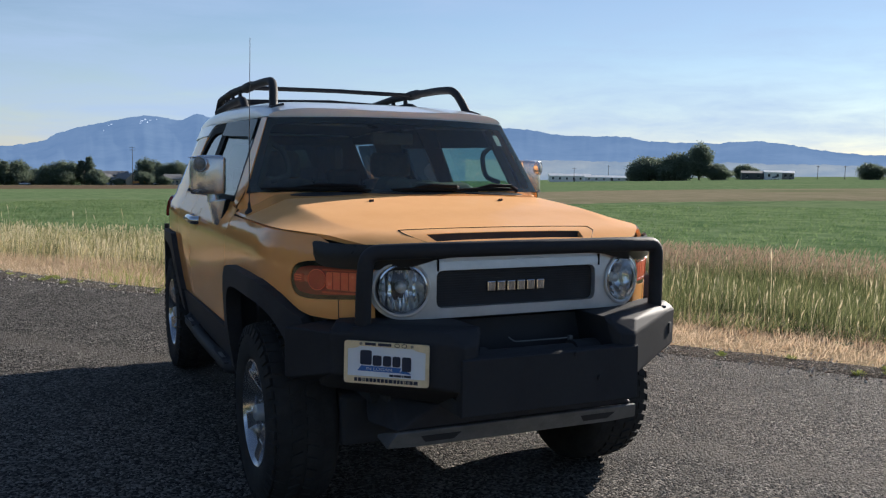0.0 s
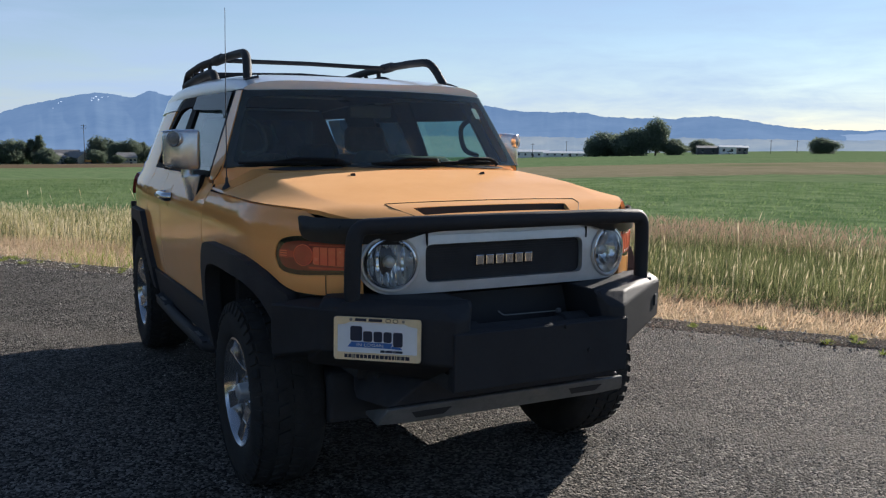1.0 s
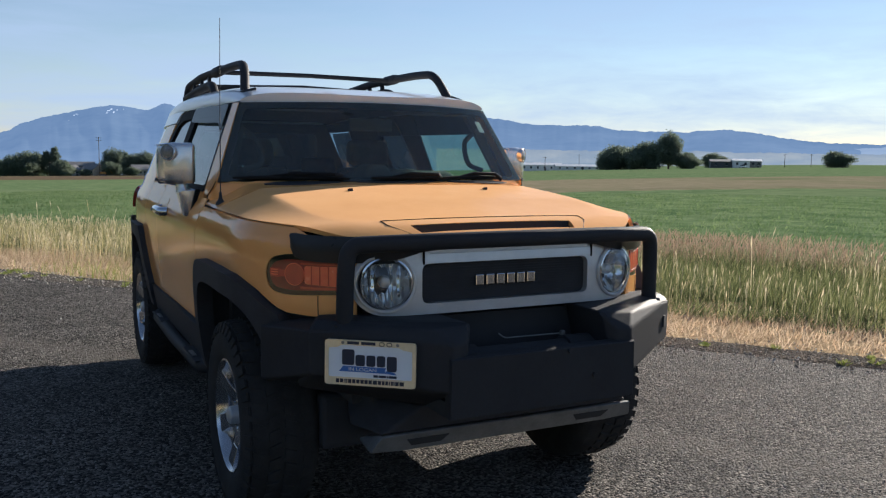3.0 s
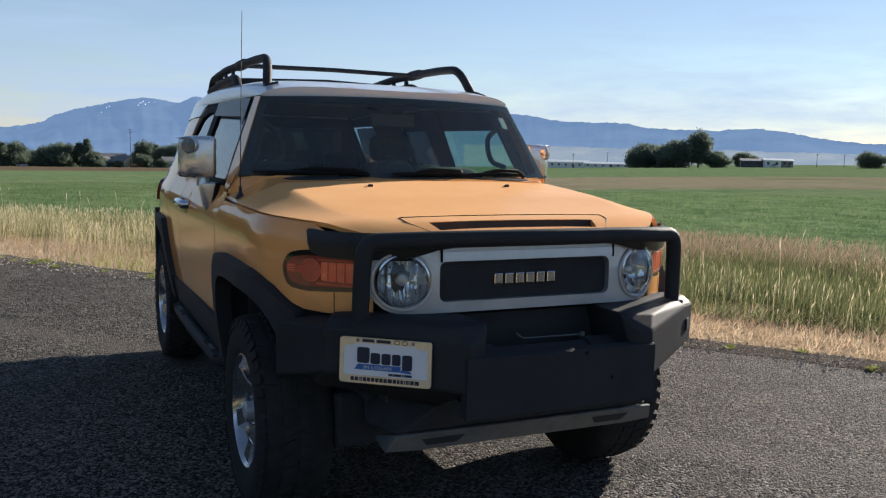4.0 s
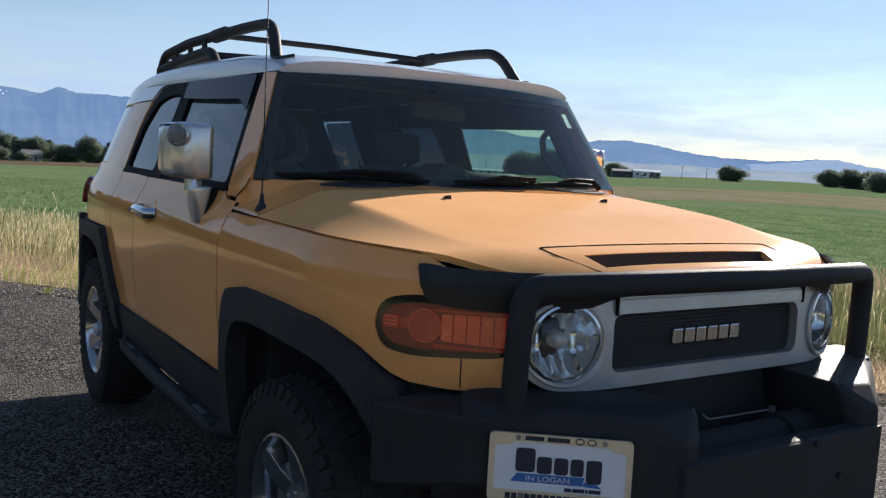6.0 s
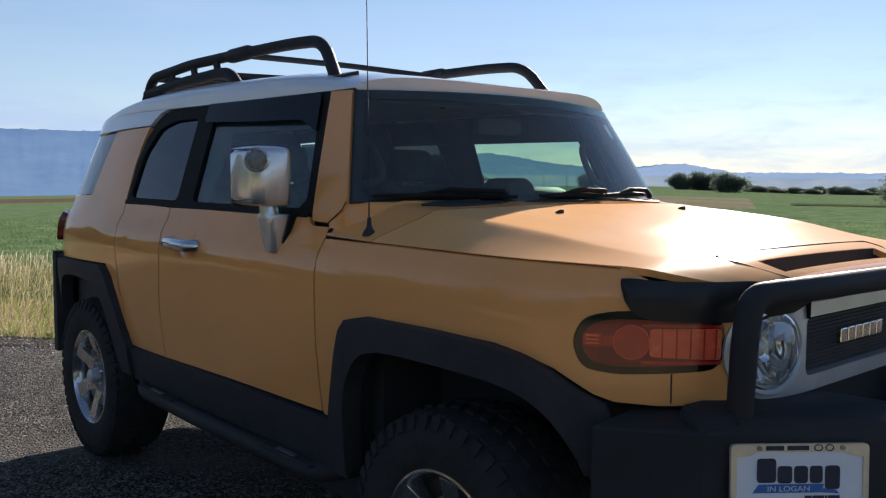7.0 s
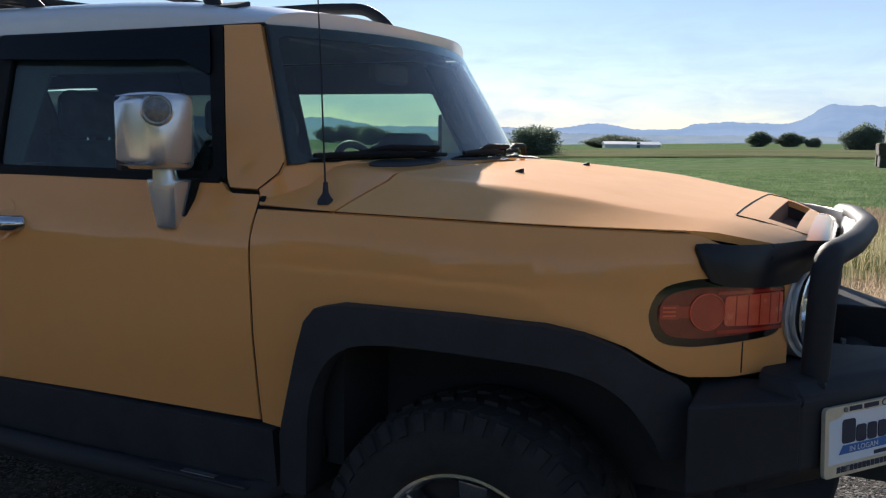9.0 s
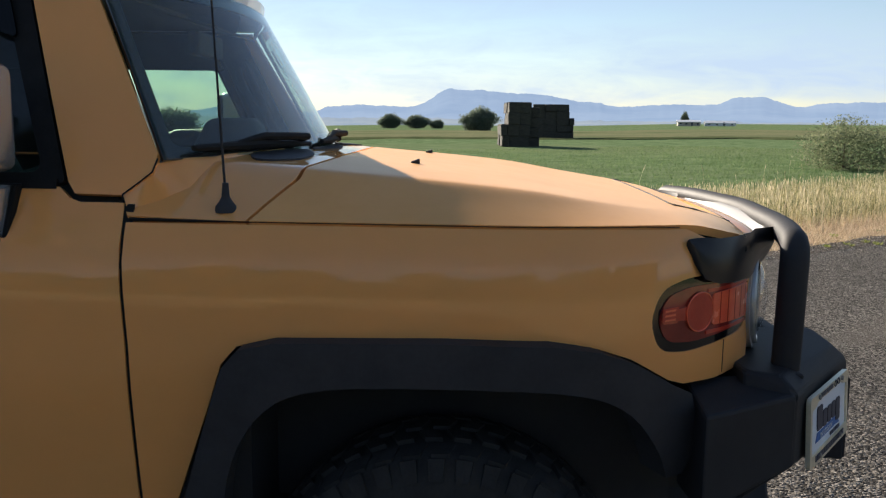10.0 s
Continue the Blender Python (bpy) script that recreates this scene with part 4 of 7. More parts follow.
for s in (-1, 1):
    c = fascia(0.0)(s * LIGHT_X, LIGHT_Z)
    aim = Matrix.Translation(c) @ Matrix.Rotation(radians(15 * s), 4, "Z") @ Matrix.Translation(-c)
    turned = lambda mesh: (mesh.transform(aim), mesh)[1]
    lamp = part("headlight", turned(bm_lathe([(LIGHT_R + 0.004, 0.0), (LIGHT_R + 0.004, 0.10), (0.02, 0.12), (0.0, 0.12)], "y", 32, c + Vector((0, 0.03, 0)))), GLOSSBLACK, car, "round clear headlight with fluted reflector", smooth=True)
    depth = spline([(0.018, 0.088), (0.030, 0.085), (0.052, 0.075), (0.074, 0.055), (0.088, 0.030), (LIGHT_R, 0.012)])
    bowl = bm_lathe([(q, depth(q)) for q in np.linspace(LIGHT_R, 0.018, 18)], "y", 72, c)
    for v in bowl.verts:
        d = v.co - c
        if 0.026 < d.xz.length < LIGHT_R - 0.004:
            v.co.y += 0.0030 * math.sin(d.x * 2 * math.pi / 0.027) + (0.0016 * math.sin(d.z * 2 * math.pi / 0.05) if abs(d.x) > 0.03 else 0.0)
    part("reflector", turned(bowl), SATIN, lamp, "fluted chrome reflector", smooth=True)
    part("bulb_shield", turned(bm_lathe([(0.0, 0.022), (0.012, 0.024), (0.020, 0.032), (0.022, 0.06), (0.022, 0.09)], "y", 20, c)), SILVER, lamp, smooth=True)
    part("bezel", turned(bm_lathe([(LIGHT_R + 0.003, -0.002), (LIGHT_R - 0.003, -0.004), (LIGHT_R - 0.006, 0.004), (LIGHT_R - 0.003, 0.02)], "y", 40, c)), CHROME, lamp, smooth=True)
    part("lens", turned(bm_lathe([(0.0, -0.026), (0.03, -0.024), (0.06, -0.017), (0.08, -0.008), (LIGHT_R - 0.003, 0.002)], "y", 32, c)), CLEAR, lamp, "clear bulging glass lens", smooth=True)

    # corner lamp let into the wing
    inner = [(-0.60 + (a + 0.60) * 0.90, 1.054 + (z - 1.054) * 0.75) for a, z in LAMP]
    corner = panel("corner_lamp", LAMP, side(s, -0.004), GLOSSBLACK, car, holes=[inner], step=0.03, thick=0.02, label="amber corner lamp with black rim")
    panel("lens", inner, side(s, -0.001), AMBERDARK, corner, step=0.03, thick=0.012, label="deep red lens")
    panel("lens_optic", fillet([(-0.578, 1.024), (-0.578, 1.090), (-0.748, 1.092), (-0.748, 1.018)], 0.008, 2), side(s, 0.0022), AMBERLIT, corner, step=0.02, thick=0.004, label="ribbed bright amber optic")
    for z0, z1 in ((1.094, 1.101), (1.007, 1.015)):
        panel("lens_strip", [(-0.560, z0), (-0.560, z1), (-0.748, z1), (-0.748, z0)], side(s, 0.0018), AMBER, corner, step=0.02, thick=0.003)
    for a in (-0.607, -0.640, -0.673, -0.706, -0.735):
        part("lens_rib", bm_prism([(a - 0.0016, 1.022), (a - 0.0016, 1.090), (a + 0.0016, 1.090), (a + 0.0016, 1.022)], side(s, 0.0034), side(s, -0.002)), AMBER, corner)
    part("lens_bowl", bm_prism(ring(-0.538, 1.057, 0.040, 28), side(s, 0.0034), side(s, -0.004)), AMBER, corner, "round red-amber bowl")
    part("lens_ring", bm_tube([side(s, 0.0035)(-0.538 + 0.040 * math.cos(t), 1.057 + 0.040 * math.sin(t)) for t in [2 * math.pi * i / 28 for i in range(28)]], 0.0018, 6, closed=True), AMBERLIT, corner, smooth=True)
    part("lens_neck", bm_prism([(-0.472, 1.046), (-0.472, 1.070), (-0.505, 1.072), (-0.505, 1.044)], side(s, 0.002), side(s, -0.004)), AMBER, corner)
    part("lens_block", bm_prism(fillet([(-0.430, 1.044), (-0.430, 1.074), (-0.474, 1.076), (-0.474, 1.042)], 0.006, 2), side(s, 0.003), side(s, -0.004)), AMBER, corner)
    for k in range(3):
        z = 1.049 + k * 0.009
        part("block_rib", bm_prism([(-0.437, z), (-0.437, z + 0.004), (-0.466, z + 0.004), (-0.466, z)], side(s, 0.0042), side(s, -0.002)), AMBERLIT, corner)


# insect shield along the bonnet's leading edge, wrapping round both corners
def make_shield():
    pts = []
    for s in (-1, 1):
        run = [(-0.500, 1.204, 1.190), (-0.520, 1.206, 1.155), (-0.545, 1.206, 1.124), (-0.59, 1.203, 1.112), (-0.66, 1.202, 1.108), (-0.74, 1.202, 1.106), (-0.82, 1.202, 1.108)]
        row = []
        for a, zt, zb in run:
            k = min(1.0, (-0.500 - a) / 0.08)
            p, q = side(s, 0.012 + 0.024 * k)(a, zt), side(s, 0.006 + 0.016 * k)(a, zb)
            row.append((p, q))
        pts.append(row)
    mid = [(Vector((x, -0.752 - 0.035 * (1 - (x / 0.55) ** 2), 1.194 + 0.006 * (1 - (x / 0.55) ** 2))), Vector((x, -0.738 - 0.02 * (1 - (x / 0.55) ** 2), 1.115 + 0.04 * min(1.0, (0.5 - abs(x)) / 0.15)))) for x in np.linspace(-0.46, 0.46, 13)]
    rows = pts[0] + mid + pts[1][::-1]
    bm = bmesh.new()
    grid = []
    for p, q in rows:
        n = Vector((p.x * 0.6, -1 if abs(p.x) < 0.6 else -0.3, 0)).normalized() * 0.007
        m = (p + q) / 2 + n
        back = [p - n * 0.8 + Vector((0, 0, -0.006)), q - n * 0.9]
        grid.append([bm.verts.new(c) for c in (p, p * 0.6 + m * 0.4, m, q * 0.5 + m * 0.5, q, back[1], back[0])])
    for a, b in zip(grid, grid[1:]):
        for j in range(7):
            bm.faces.new((a[j], a[(j + 1) % 7], b[(j + 1) % 7], b[j]))
    bm.faces.new(grid[0])
    bm.faces.new(grid[-1][::-1])
    bmesh.ops.recalc_face_normals(bm, faces=bm.faces[:])
    part("insect_shield", bm, SHIELD, car, "dark acrylic insect shield on the bonnet's edge", smooth=True, sharp=50)


make_shield()
panel("nose_filler", [(-0.60, 1.10), (0.60, 1.10), (0.55, 1.19), (-0.55, 1.19)], fascia(-0.045), PLASTIC, car, step=0.08)

# bull bar
bar = part("bull_bar", bm_tube(rounded_path([(-0.668, -0.728, 0.85), (-0.664, -0.733, 1.08), (-0.655, -0.738, 1.180), (-0.45, -0.785, 1.188), (0, -0.822, 1.192), (0.45, -0.785, 1.188), (0.655, -0.738, 1.180), (0.664, -0.733, 1.08), (0.668, -0.728, 0.85)], 0.10, 7), 0.030, 16),
           POWDER, car, "black tubular bull bar over the headlights", smooth=True)
for s in (-1, 1):
    part("bar_foot", bm_box(s * 0.672 - 0.038, s * 0.672 + 0.038, -0.755, -0.690, 0.895, 0.912, 0.005), POWDER, bar)

# winch bumper
bumper = part("winch_bumper", bm_hull([(x, y, z) for s in (-1, 1) for x, y, z in ((s * 0.385, -0.995, 0.812), (s * 0.385, -0.995, 0.595), (s * 0.385, -0.950, 0.60), (s * 0.385, -0.950, 0.816))], 0.006), POWDER, car, "black steel winch bumper with angled wings")
part("winch_floor", bm_box(-0.385, 0.385, -0.955, -0.60, 0.60, 0.655), CAVITY, bumper)
part("winch_back", bm_box(-0.43, 0.43, -0.67, -0.62, 0.60, 0.895), CAVITY, bumper)
part("winch_drum", bm_tube([(-0.20, -0.81, 0.735), (0.20, -0.81, 0.735)], 0.062, 16), CAVITY, bumper, smooth=True)
for x in (-0.28, 0.28):
    part("winch_motor", bm_tube([(x - 0.085, -0.81, 0.735), (x + 0.085, -0.81, 0.735)], 0.075, 16), CAVITY, bumper, smooth=True)
for s in (-1, 1):
    wing = part("bumper_wing", bm_hull([(s * 0.790, -0.712, 0.893), (s * 0.372, -0.990, 0.857), (s * 0.372, -0.996, 0.692), (s * 0.785, -0.715, 0.738), (s * 0.315, -0.975, 0.857), (s * 0.315, -0.980, 0.700), (s * 0.275, -0.925, 0.915), (s * 0.42, -0.93, 0.905), (s * 0.755, -0.690, 0.922), (s * 0.73, -0.62, 0.925),
                                        (s * 0.30, -0.62, 0.910), (s * 0.38, -0.80, 0.60), (s * 0.38, -0.60, 0.60), (s * 0.80, -0.60, 0.665)], 0.007), POWDER, bumper, "angled black bumper wing")
    part("bumper_end", bm_hull([(s * 0.788, -0.714, 0.890), (s * 0.783, -0.717, 0.738), (s * 0.905, -0.50, 0.68), (s * 0.905, -0.50, 0.88), (s * 0.70, -0.50, 0.66), (s * 0.70, -0.50, 0.90), (s * 0.68, -0.66, 0.67), (s * 0.68, -0.66, 0.90)], 0.007), POWDER, bumper)
slot = bm_box(-0.016, 0.016, -0.006, 0.006, -0.024, 0.024, 0.003)
slot.transform(Matrix.Translation((0.735, -0.751, 0.812)) @ Matrix.Rotation(radians(33.8), 4, "Z"))
part("marker_slot", slot, CAVITY, bumper)
part("winch_tray", bm_box(-0.384, 0.384, -0.999, -0.97, 0.602, 0.809, 0.003), POWDER, bumper)
part("winch_lever", bm_tube(rounded_path([(-0.075, -0.775, 0.832), (-0.050, -0.776, 0.813), (0.205, -0.780, 0.812)], 0.02), 0.0028, 8), SKID, bumper, "thin grey steel rod")
part("lever_knob", bm_box(0.198, 0.216, -0.789, -0.772, 0.800, 0.822, 0.003), STEEL, bumper)
for x, z in ((0.09, 0.80), (0.20, 0.70)):
    part("bolt", bm_lathe([(0.0, -0.006), (0.008, -0.006), (0.009, 0.0), (0.009, 0.006)], "y", 8, (x, -1.003, z)), POWDER, bumper)

# lower valance and skid plate
part("lower_valance", bm_hull([(x, y, z) for s in (-1, 1) for x, y, z in ((s * 0.40, -0.80, 0.60), (s * 0.54, -0.77, 0.50), (s * 0.50, -0.60, 0.60), (s * 0.58, -0.55, 0.48), (s * 0.5, -0.3, 0.46), (s * 0.5, -0.3, 0.60))], 0.01), PLASTIC, car)
skid = part("skid_plate", bm_hull([(x, y, z) for s in (-1, 1) for x, y, z in ((s * 0.545, -0.785, 0.497), (s * 0.575, -0.745, 0.432), (s * 0.545, -0.775, 0.502), (s * 0.52, -0.50, 0.395), (s * 0.52, -0.50, 0.410), (s * 0.45, -0.745, 0.425))], 0.003), SKID, car, "scuffed grey skid plate under the bumper")
for x in (-0.36, 0.36):
    part("skid_slot", bm_hull([(x - 0.085, -0.775, 0.474), (x + 0.085, -0.775, 0.474), (x + 0.06, -0.758, 0.445), (x - 0.06, -0.758, 0.445), (x - 0.08, -0.765, 0.478), (x + 0.08, -0.765, 0.478), (x - 0.055, -0.75, 0.45), (x + 0.055, -0.75, 0.45)]), CAVITY, skid)

# dealer plate on the bumper's wing
PLATE_M = Matrix(((0.812, 0.03, -0.584, -0.6165), (-0.584, 0.045, -0.812, -0.848), (-0.01, 0.998, 0.05, 0.7885), (0, 0, 0, 1)))


def on_plate(h):
    return lambda u, v: PLATE_M @ Vector((u, v, h))


def plate_bars(name, x0, x1, y, hgt, widths, mat, parent, gap=0.0022, h=0.0052):
    total = sum(widths)
    k = (x1 - x0 - gap * (len(widths) - 1)) / total
    x = x0
    for w in widths:
        part(name, bm_prism([(x, y - hgt / 2), (x + w * k, y - hgt / 2), (x + w * k, y + hgt / 2), (x, y + hgt / 2)], on_plate(h), on_plate(h - 0.0018)), mat, parent)
        x += w * k + gap


frame_part = panel("plate_frame", fillet([(-0.158, -0.077), (0.158, -0.077), (0.158, 0.077), (-0.158, 0.077)], 0.012), on_plate(0.007), PLATEGOLD, car,
                   holes=[fillet([(-0.145, -0.050), (0.145, -0.050), (0.145, 0.048), (0.115, 0.052), (0.098, 0.060), (-0.098, 0.060), (-0.115, 0.052), (-0.145, 0.048)], 0.004, 2)],
                   step=0.05, thick=0.010, label="gold-chromed plate frame on the bumper wing", inside=(0, 0, 0.9))
plate = panel("dealer_plate", fillet([(-0.150, -0.070), (0.150, -0.070), (0.150, 0.070), (-0.150, 0.070)], 0.008), on_plate(0.003), PLATE, frame_part, step=0.06, thick=0.004, inside=(0, 0, 0.9))
# the dealer's name as plain dark shapes over a blue ribbon
for x0, x1, y0, y1 in ((-0.098, -0.055, -0.008, 0.045), (-0.051, -0.018, -0.010, 0.028), (-0.013, 0.018, -0.010, 0.028), (0.023, 0.052, -0.010, 0.028), (0.058, 0.092, -0.024, 0.028)):
    part("name_block", bm_prism(fillet([(x0, y0), (x1, y0), (x1, y1), (x0, y1)], 0.008, 3), on_plate(0.0052), on_plate(0.0035)), INKNAVY, frame_part)
part("ribbon", bm_prism([(-0.108, -0.031), (0.050, -0.031), (0.055, -0.012), (-0.094, -0.012)], on_plate(0.0046), on_plate(0.0034)), INKBLUE, frame_part, "blue printed ribbon")
part("ribbon_tail", bm_prism([(0.050, -0.031), (0.092, -0.034), (0.084, -0.026), (0.055, -0.022)], on_plate(0.0044), on_plate(0.0034)), INKBLUE, frame_part)
plate_bars("small_print", 0.012, 0.092, -0.042, 0.008, (3, 5, 1, 5), INKNAVY, frame_part)
plate_bars("frame_print", -0.118, 0.118, -0.0625, 0.013, (2, 2, 2, 2, 2, 2, 2, 2, 2, 2.6, 2, 1.6, 1.6, 0.7, 2, 2.2, 2.6), INKNAVY, frame_part, 0.0028, 0.0082)
plate_bars("frame_print", -0.080, 0.018, 0.0685, 0.010, (5, 6), INKNAVY, frame_part, 0.008, 0.0082)
for x in (0.040, 0.066):
    part("frame_emblem", bm_tube([on_plate(0.0075)(x + 0.009 * math.cos(t), 0.0685 + 0.0065 * math.sin(t)) for t in [2 * math.pi * i / 14 for i in range(14)]], 0.0014, 5, closed=True), INKNAVY, frame_part)
for x, y in ((-0.095, 0.0685), (0.095, 0.0685), (-0.085, -0.0625), (0.085, -0.0625)):
    part("screw", bm_prism(ring(x, y, 0.0055, 10), on_plate(0.011), on_plate(0.006)), STEEL, frame_part)


def lettering(name, text, size, place, mat, parent):
    """Built-in font, laid flat on place(u, v)."""
    cu = bpy.data.curves.new(name, "FONT")
    cu.body, cu.size, cu.align_x, cu.extrude = text, size, "CENTER", 0.0004
    tmp = new(name, cu)
    me = bpy.data.meshes.new_from_object(tmp)
    bpy.data.objects.remove(tmp)
    bpy.data.curves.remove(cu)
    me.transform(place)
    return finish(name, me, mat, parent, smooth=False)


lettering("ribbon_lettering", "IN LOGAN", 0.0165, PLATE_M @ Matrix.Translation((-0.026, -0.0272, 0.0056)) @ Matrix.Diagonal((1.25, 1, 1, 1)), INKWHITE, frame_part)

# ---------------------------------------------------------------- wheels
def make_wheel(x_face, s):
    """One wheel at the origin with its outer face towards s * x: hub with tyre and rim."""
    hub = part("wheel", bm_lathe([(0.0, -0.03), (0.15, -0.03), (0.15, -0.06), (0.0, -0.06)], "x", 28), STEEL, None, "alloy wheel with chunky all-terrain tyre", smooth=True)
    prof = [(0.222, 0.005), (0.232, 0.018), (0.262, 0.030), (0.310, 0.036), (0.352, 0.030), (0.384, 0.010), (0.393, -0.012), (0.396, -0.06), (0.397, -0.115), (0.396, -0.17), (0.393, -0.218), (0.384, -0.240),
            (0.352, -0.262), (0.310, -0.268), (0.262, -0.262), (0.222, -0.235)]
    tyre = part("tyre", bm_lathe(prof, "x", 56), RUBBER, hub, "black all-terrain tyre with raised tread blocks", smooth=True, sharp=60)
    bm = bmesh.new()
    for i in range(44):
        a0 = 2 * math.pi * i / 44
        for j, (c, w) in enumerate(((-0.010, 0.040), (-0.072, 0.046), (-0.135, 0.046), (-0.205, 0.040))):
            a = a0 + (0.07 if j % 2 else 0.0)
            rot = Matrix.Rotation(a, 4, "X")
            r0 = 0.392 if j in (1, 2) else 0.386
            tilt = 0.35 if j % 2 else -0.35
            cor = []
            for dx in (-w / 2, w / 2):
                for da in (-0.017, 0.017):
                    for dr in (-0.012, 0.012):
                        cor.append(rot @ Vector((c + dx, da + tilt * dx, r0 + dr - (0.006 if (j in (0, 3) and (dx > 0) == (j == 0)) else 0))))
            vs = [bm.verts.new(p) for p in cor]
            for q in ((0, 1, 3, 2), (4, 6, 7, 5), (0, 4, 5, 1), (2, 3, 7, 6), (1, 5, 7, 3)):
                bm.faces.new([vs[k] for k in q])
        # shoulder lug on the outer wall
        rot = Matrix.Rotation(a0 + 0.035, 4, "X")
        cor = [rot @ Vector(p) for p in ((0.030, -0.014, 0.345), (0.030, 0.014, 0.345), (0.016, 0.018, 0.386), (0.016, -0.018, 0.386), (0.037, -0.013, 0.347), (0.037, 0.013, 0.347), (0.024, 0.016, 0.388), (0.024, -0.016, 0.388))]
        vs = [bm.verts.new(p) for p in cor]
        for q in ((4, 5, 6, 7), (0, 4, 7, 3), (1, 2, 6, 5), (3, 7, 6, 2), (0, 1, 5, 4)):
            bm.faces.new([vs[k] for k in q])
    bmesh.ops.recalc_face_normals(bm, faces=bm.faces[:])
    tagged(part("tread", bm, RUBBER, tyre), kind="stuff")
    rim = part("rim", bm_lathe([(0.236, 0.012), (0.238, 0.020), (0.230, 0.022), (0.222, 0.012), (0.212, -0.01), (0.206, -0.06), (0.200, -0.16), (0.215, -0.23), (0.232, -0.238)], "x", 48), ALLOY, hub, "silver six-spoke alloy rim", smooth=True)
    part("rim_well", bm_lathe([(0.205, -0.07), (0.0, -0.075)], "x", 40), CAVITY, rim)
    for i in range(6):
        rot = Matrix.Rotation(2 * math.pi * i / 6 + 0.2, 4, "X")
        outer = [(0.010, -0.038, 0.215), (0.010, 0.038, 0.215), (-0.012, -0.033, 0.135), (-0.012, 0.033, 0.135), (-0.040, -0.042, 0.214), (-0.040, 0.042, 0.214), (-0.055, -0.037, 0.135), (-0.055, 0.037, 0.135)]
        inner = [(-0.012, -0.033, 0.136), (-0.012, 0.033, 0.136), (-0.036, -0.044, 0.060), (-0.036, 0.044, 0.060), (-0.055, -0.037, 0.136), (-0.055, 0.037, 0.136), (-0.065, -0.044, 0.060), (-0.065, 0.044, 0.060)]
        part("spoke", join(bm_hull([rot @ Vector(p) for p in outer], 0.003), bm_hull([rot @ Vector(p) for p in inner], 0.003)), ALLOY, rim)
    part("centre_cap", bm_lathe([(0.0, 0.022), (0.026, 0.020), (0.036, 0.012), (0.040, -0.030), (0.078, -0.036), (0.084, -0.046), (0.084, -0.07)], "x", 28), SILVER, rim, smooth=True)
    for i in range(6):
        a = 2 * math.pi * (i + 0.5) / 6 + 0.2
        part("lug_nut", bm_lathe([(0.0, -0.014), (0.010, -0.016), (0.011, -0.045)], "x", 6, (0, 0.058 * math.cos(a), 0.058 * math.sin(a))), CHROME, rim)
    return hub


first = make_wheel(0, 1)
for i, (x, y, s) in enumerate(((0.895, 0.0, 1), (0.895, 2.69, 1), (-0.895, 0.0, -1), (-0.895, 2.69, -1))):
    m = pose(x, y, 0.402, 12 * i, 0, 0) if s > 0 else pose(x, y, 0.402, 0, 0, 180) @ pose(0, 0, 0, (-16.5, -11.5)[i - 2], 0, 0)
    w = first if i == 0 else copy_thing(first, m)
    w.matrix_basis = m
    w.parent = car
spare = copy_thing(first, pose(0.0, 3.66, 1.02, 0, 0, 90))
spare.parent = car

# ---------------------------------------------------------------- roof rack
rack = part("roof_rack", bm_tube([(-0.565, 1.75, 1.950), (0, 1.75, 1.956), (0.565, 1.75, 1.950)], 0.014, 10), POWDER, car, "black tubular roof rack with rear basket", smooth=True)
for s in (-1, 1):
    part("rack_rail", bm_tube(rounded_path([(s * 0.588, 0.975, 1.79), (s * 0.556, 1.105, 1.946), (s * 0.552, 1.35, 1.956), (s * 0.556, 1.75, 1.955), (s * 0.568, 2.2, 1.947), (s * 0.568, 2.655, 1.915), (s * 0.578, 2.715, 1.80)], 0.09, 6), 0.024, 12), POWDER, rack, smooth=True)
    part("rail_sleeve", bm_tube([(s * 0.555, 1.66, 1.956), (s * 0.555, 1.68, 1.956), (s * 0.557, 1.83, 1.952), (s * 0.557, 1.85, 1.952)], [0.026, 0.031, 0.031, 0.026], 12), PLASTIC, rack, smooth=True)
    part("rack_foot", bm_hull([(s * 0.588 + dx, 0.975 + dy, 1.790 + dz - 0.02 * (dx * s > 0)) for dx in (-0.035, 0.035) for dy in (-0.10, 0.075) for dz in (0, 0.024)], 0.006), PLASTIC, rack)
    part("rack_foot", bm_hull([(s * 0.590 + dx, 2.70 + dy, 1.775 + dz - 0.02 * (dx * s > 0)) for dx in (-0.035, 0.035) for dy in (-0.08, 0.08) for dz in (0, 0.024)], 0.006), PLASTIC, rack)
    part("basket_rail", bm_tube(rounded_path([(s * 0.585, 1.70, 1.80), (s * 0.578, 1.80, 1.872), (s * 0.575, 1.90, 1.884), (s * 0.575, 2.30, 1.868), (s * 0.578, 2.70, 1.835)], 0.06), 0.025, 10), POWDER, rack, smooth=True)
    for y, zt in ((1.93, 1.955), (2.16, 1.948), (2.40, 1.932)):
        part("basket_upright", bm_hull([(s * 0.572 + dx, y + dy + (0.02 if z > 1.9 else 0), z) for dx in (-0.008, 0.008) for dy in (-0.022, 0.022) for z in (1.86, zt)], 0.003), POWDER, rack)
for y in np.linspace(1.88, 2.68, 8):
    part("basket_slat", bm_tube([(-0.575, y, 1.872 - 0.03 * max(0.0, y - 2.2)), (0, y, 1.886 - 0.03 * max(0.0, y - 2.2)), (0.575, y, 1.872 - 0.03 * max(0.0, y - 2.2))], 0.012, 8), POWDER, rack, smooth=True)
part("basket_end", bm_tube([(-0.568, 2.66, 1.915), (0, 2.68, 1.92), (0.568, 2.66, 1.915)], 0.018, 10), POWDER, rack, smooth=True)
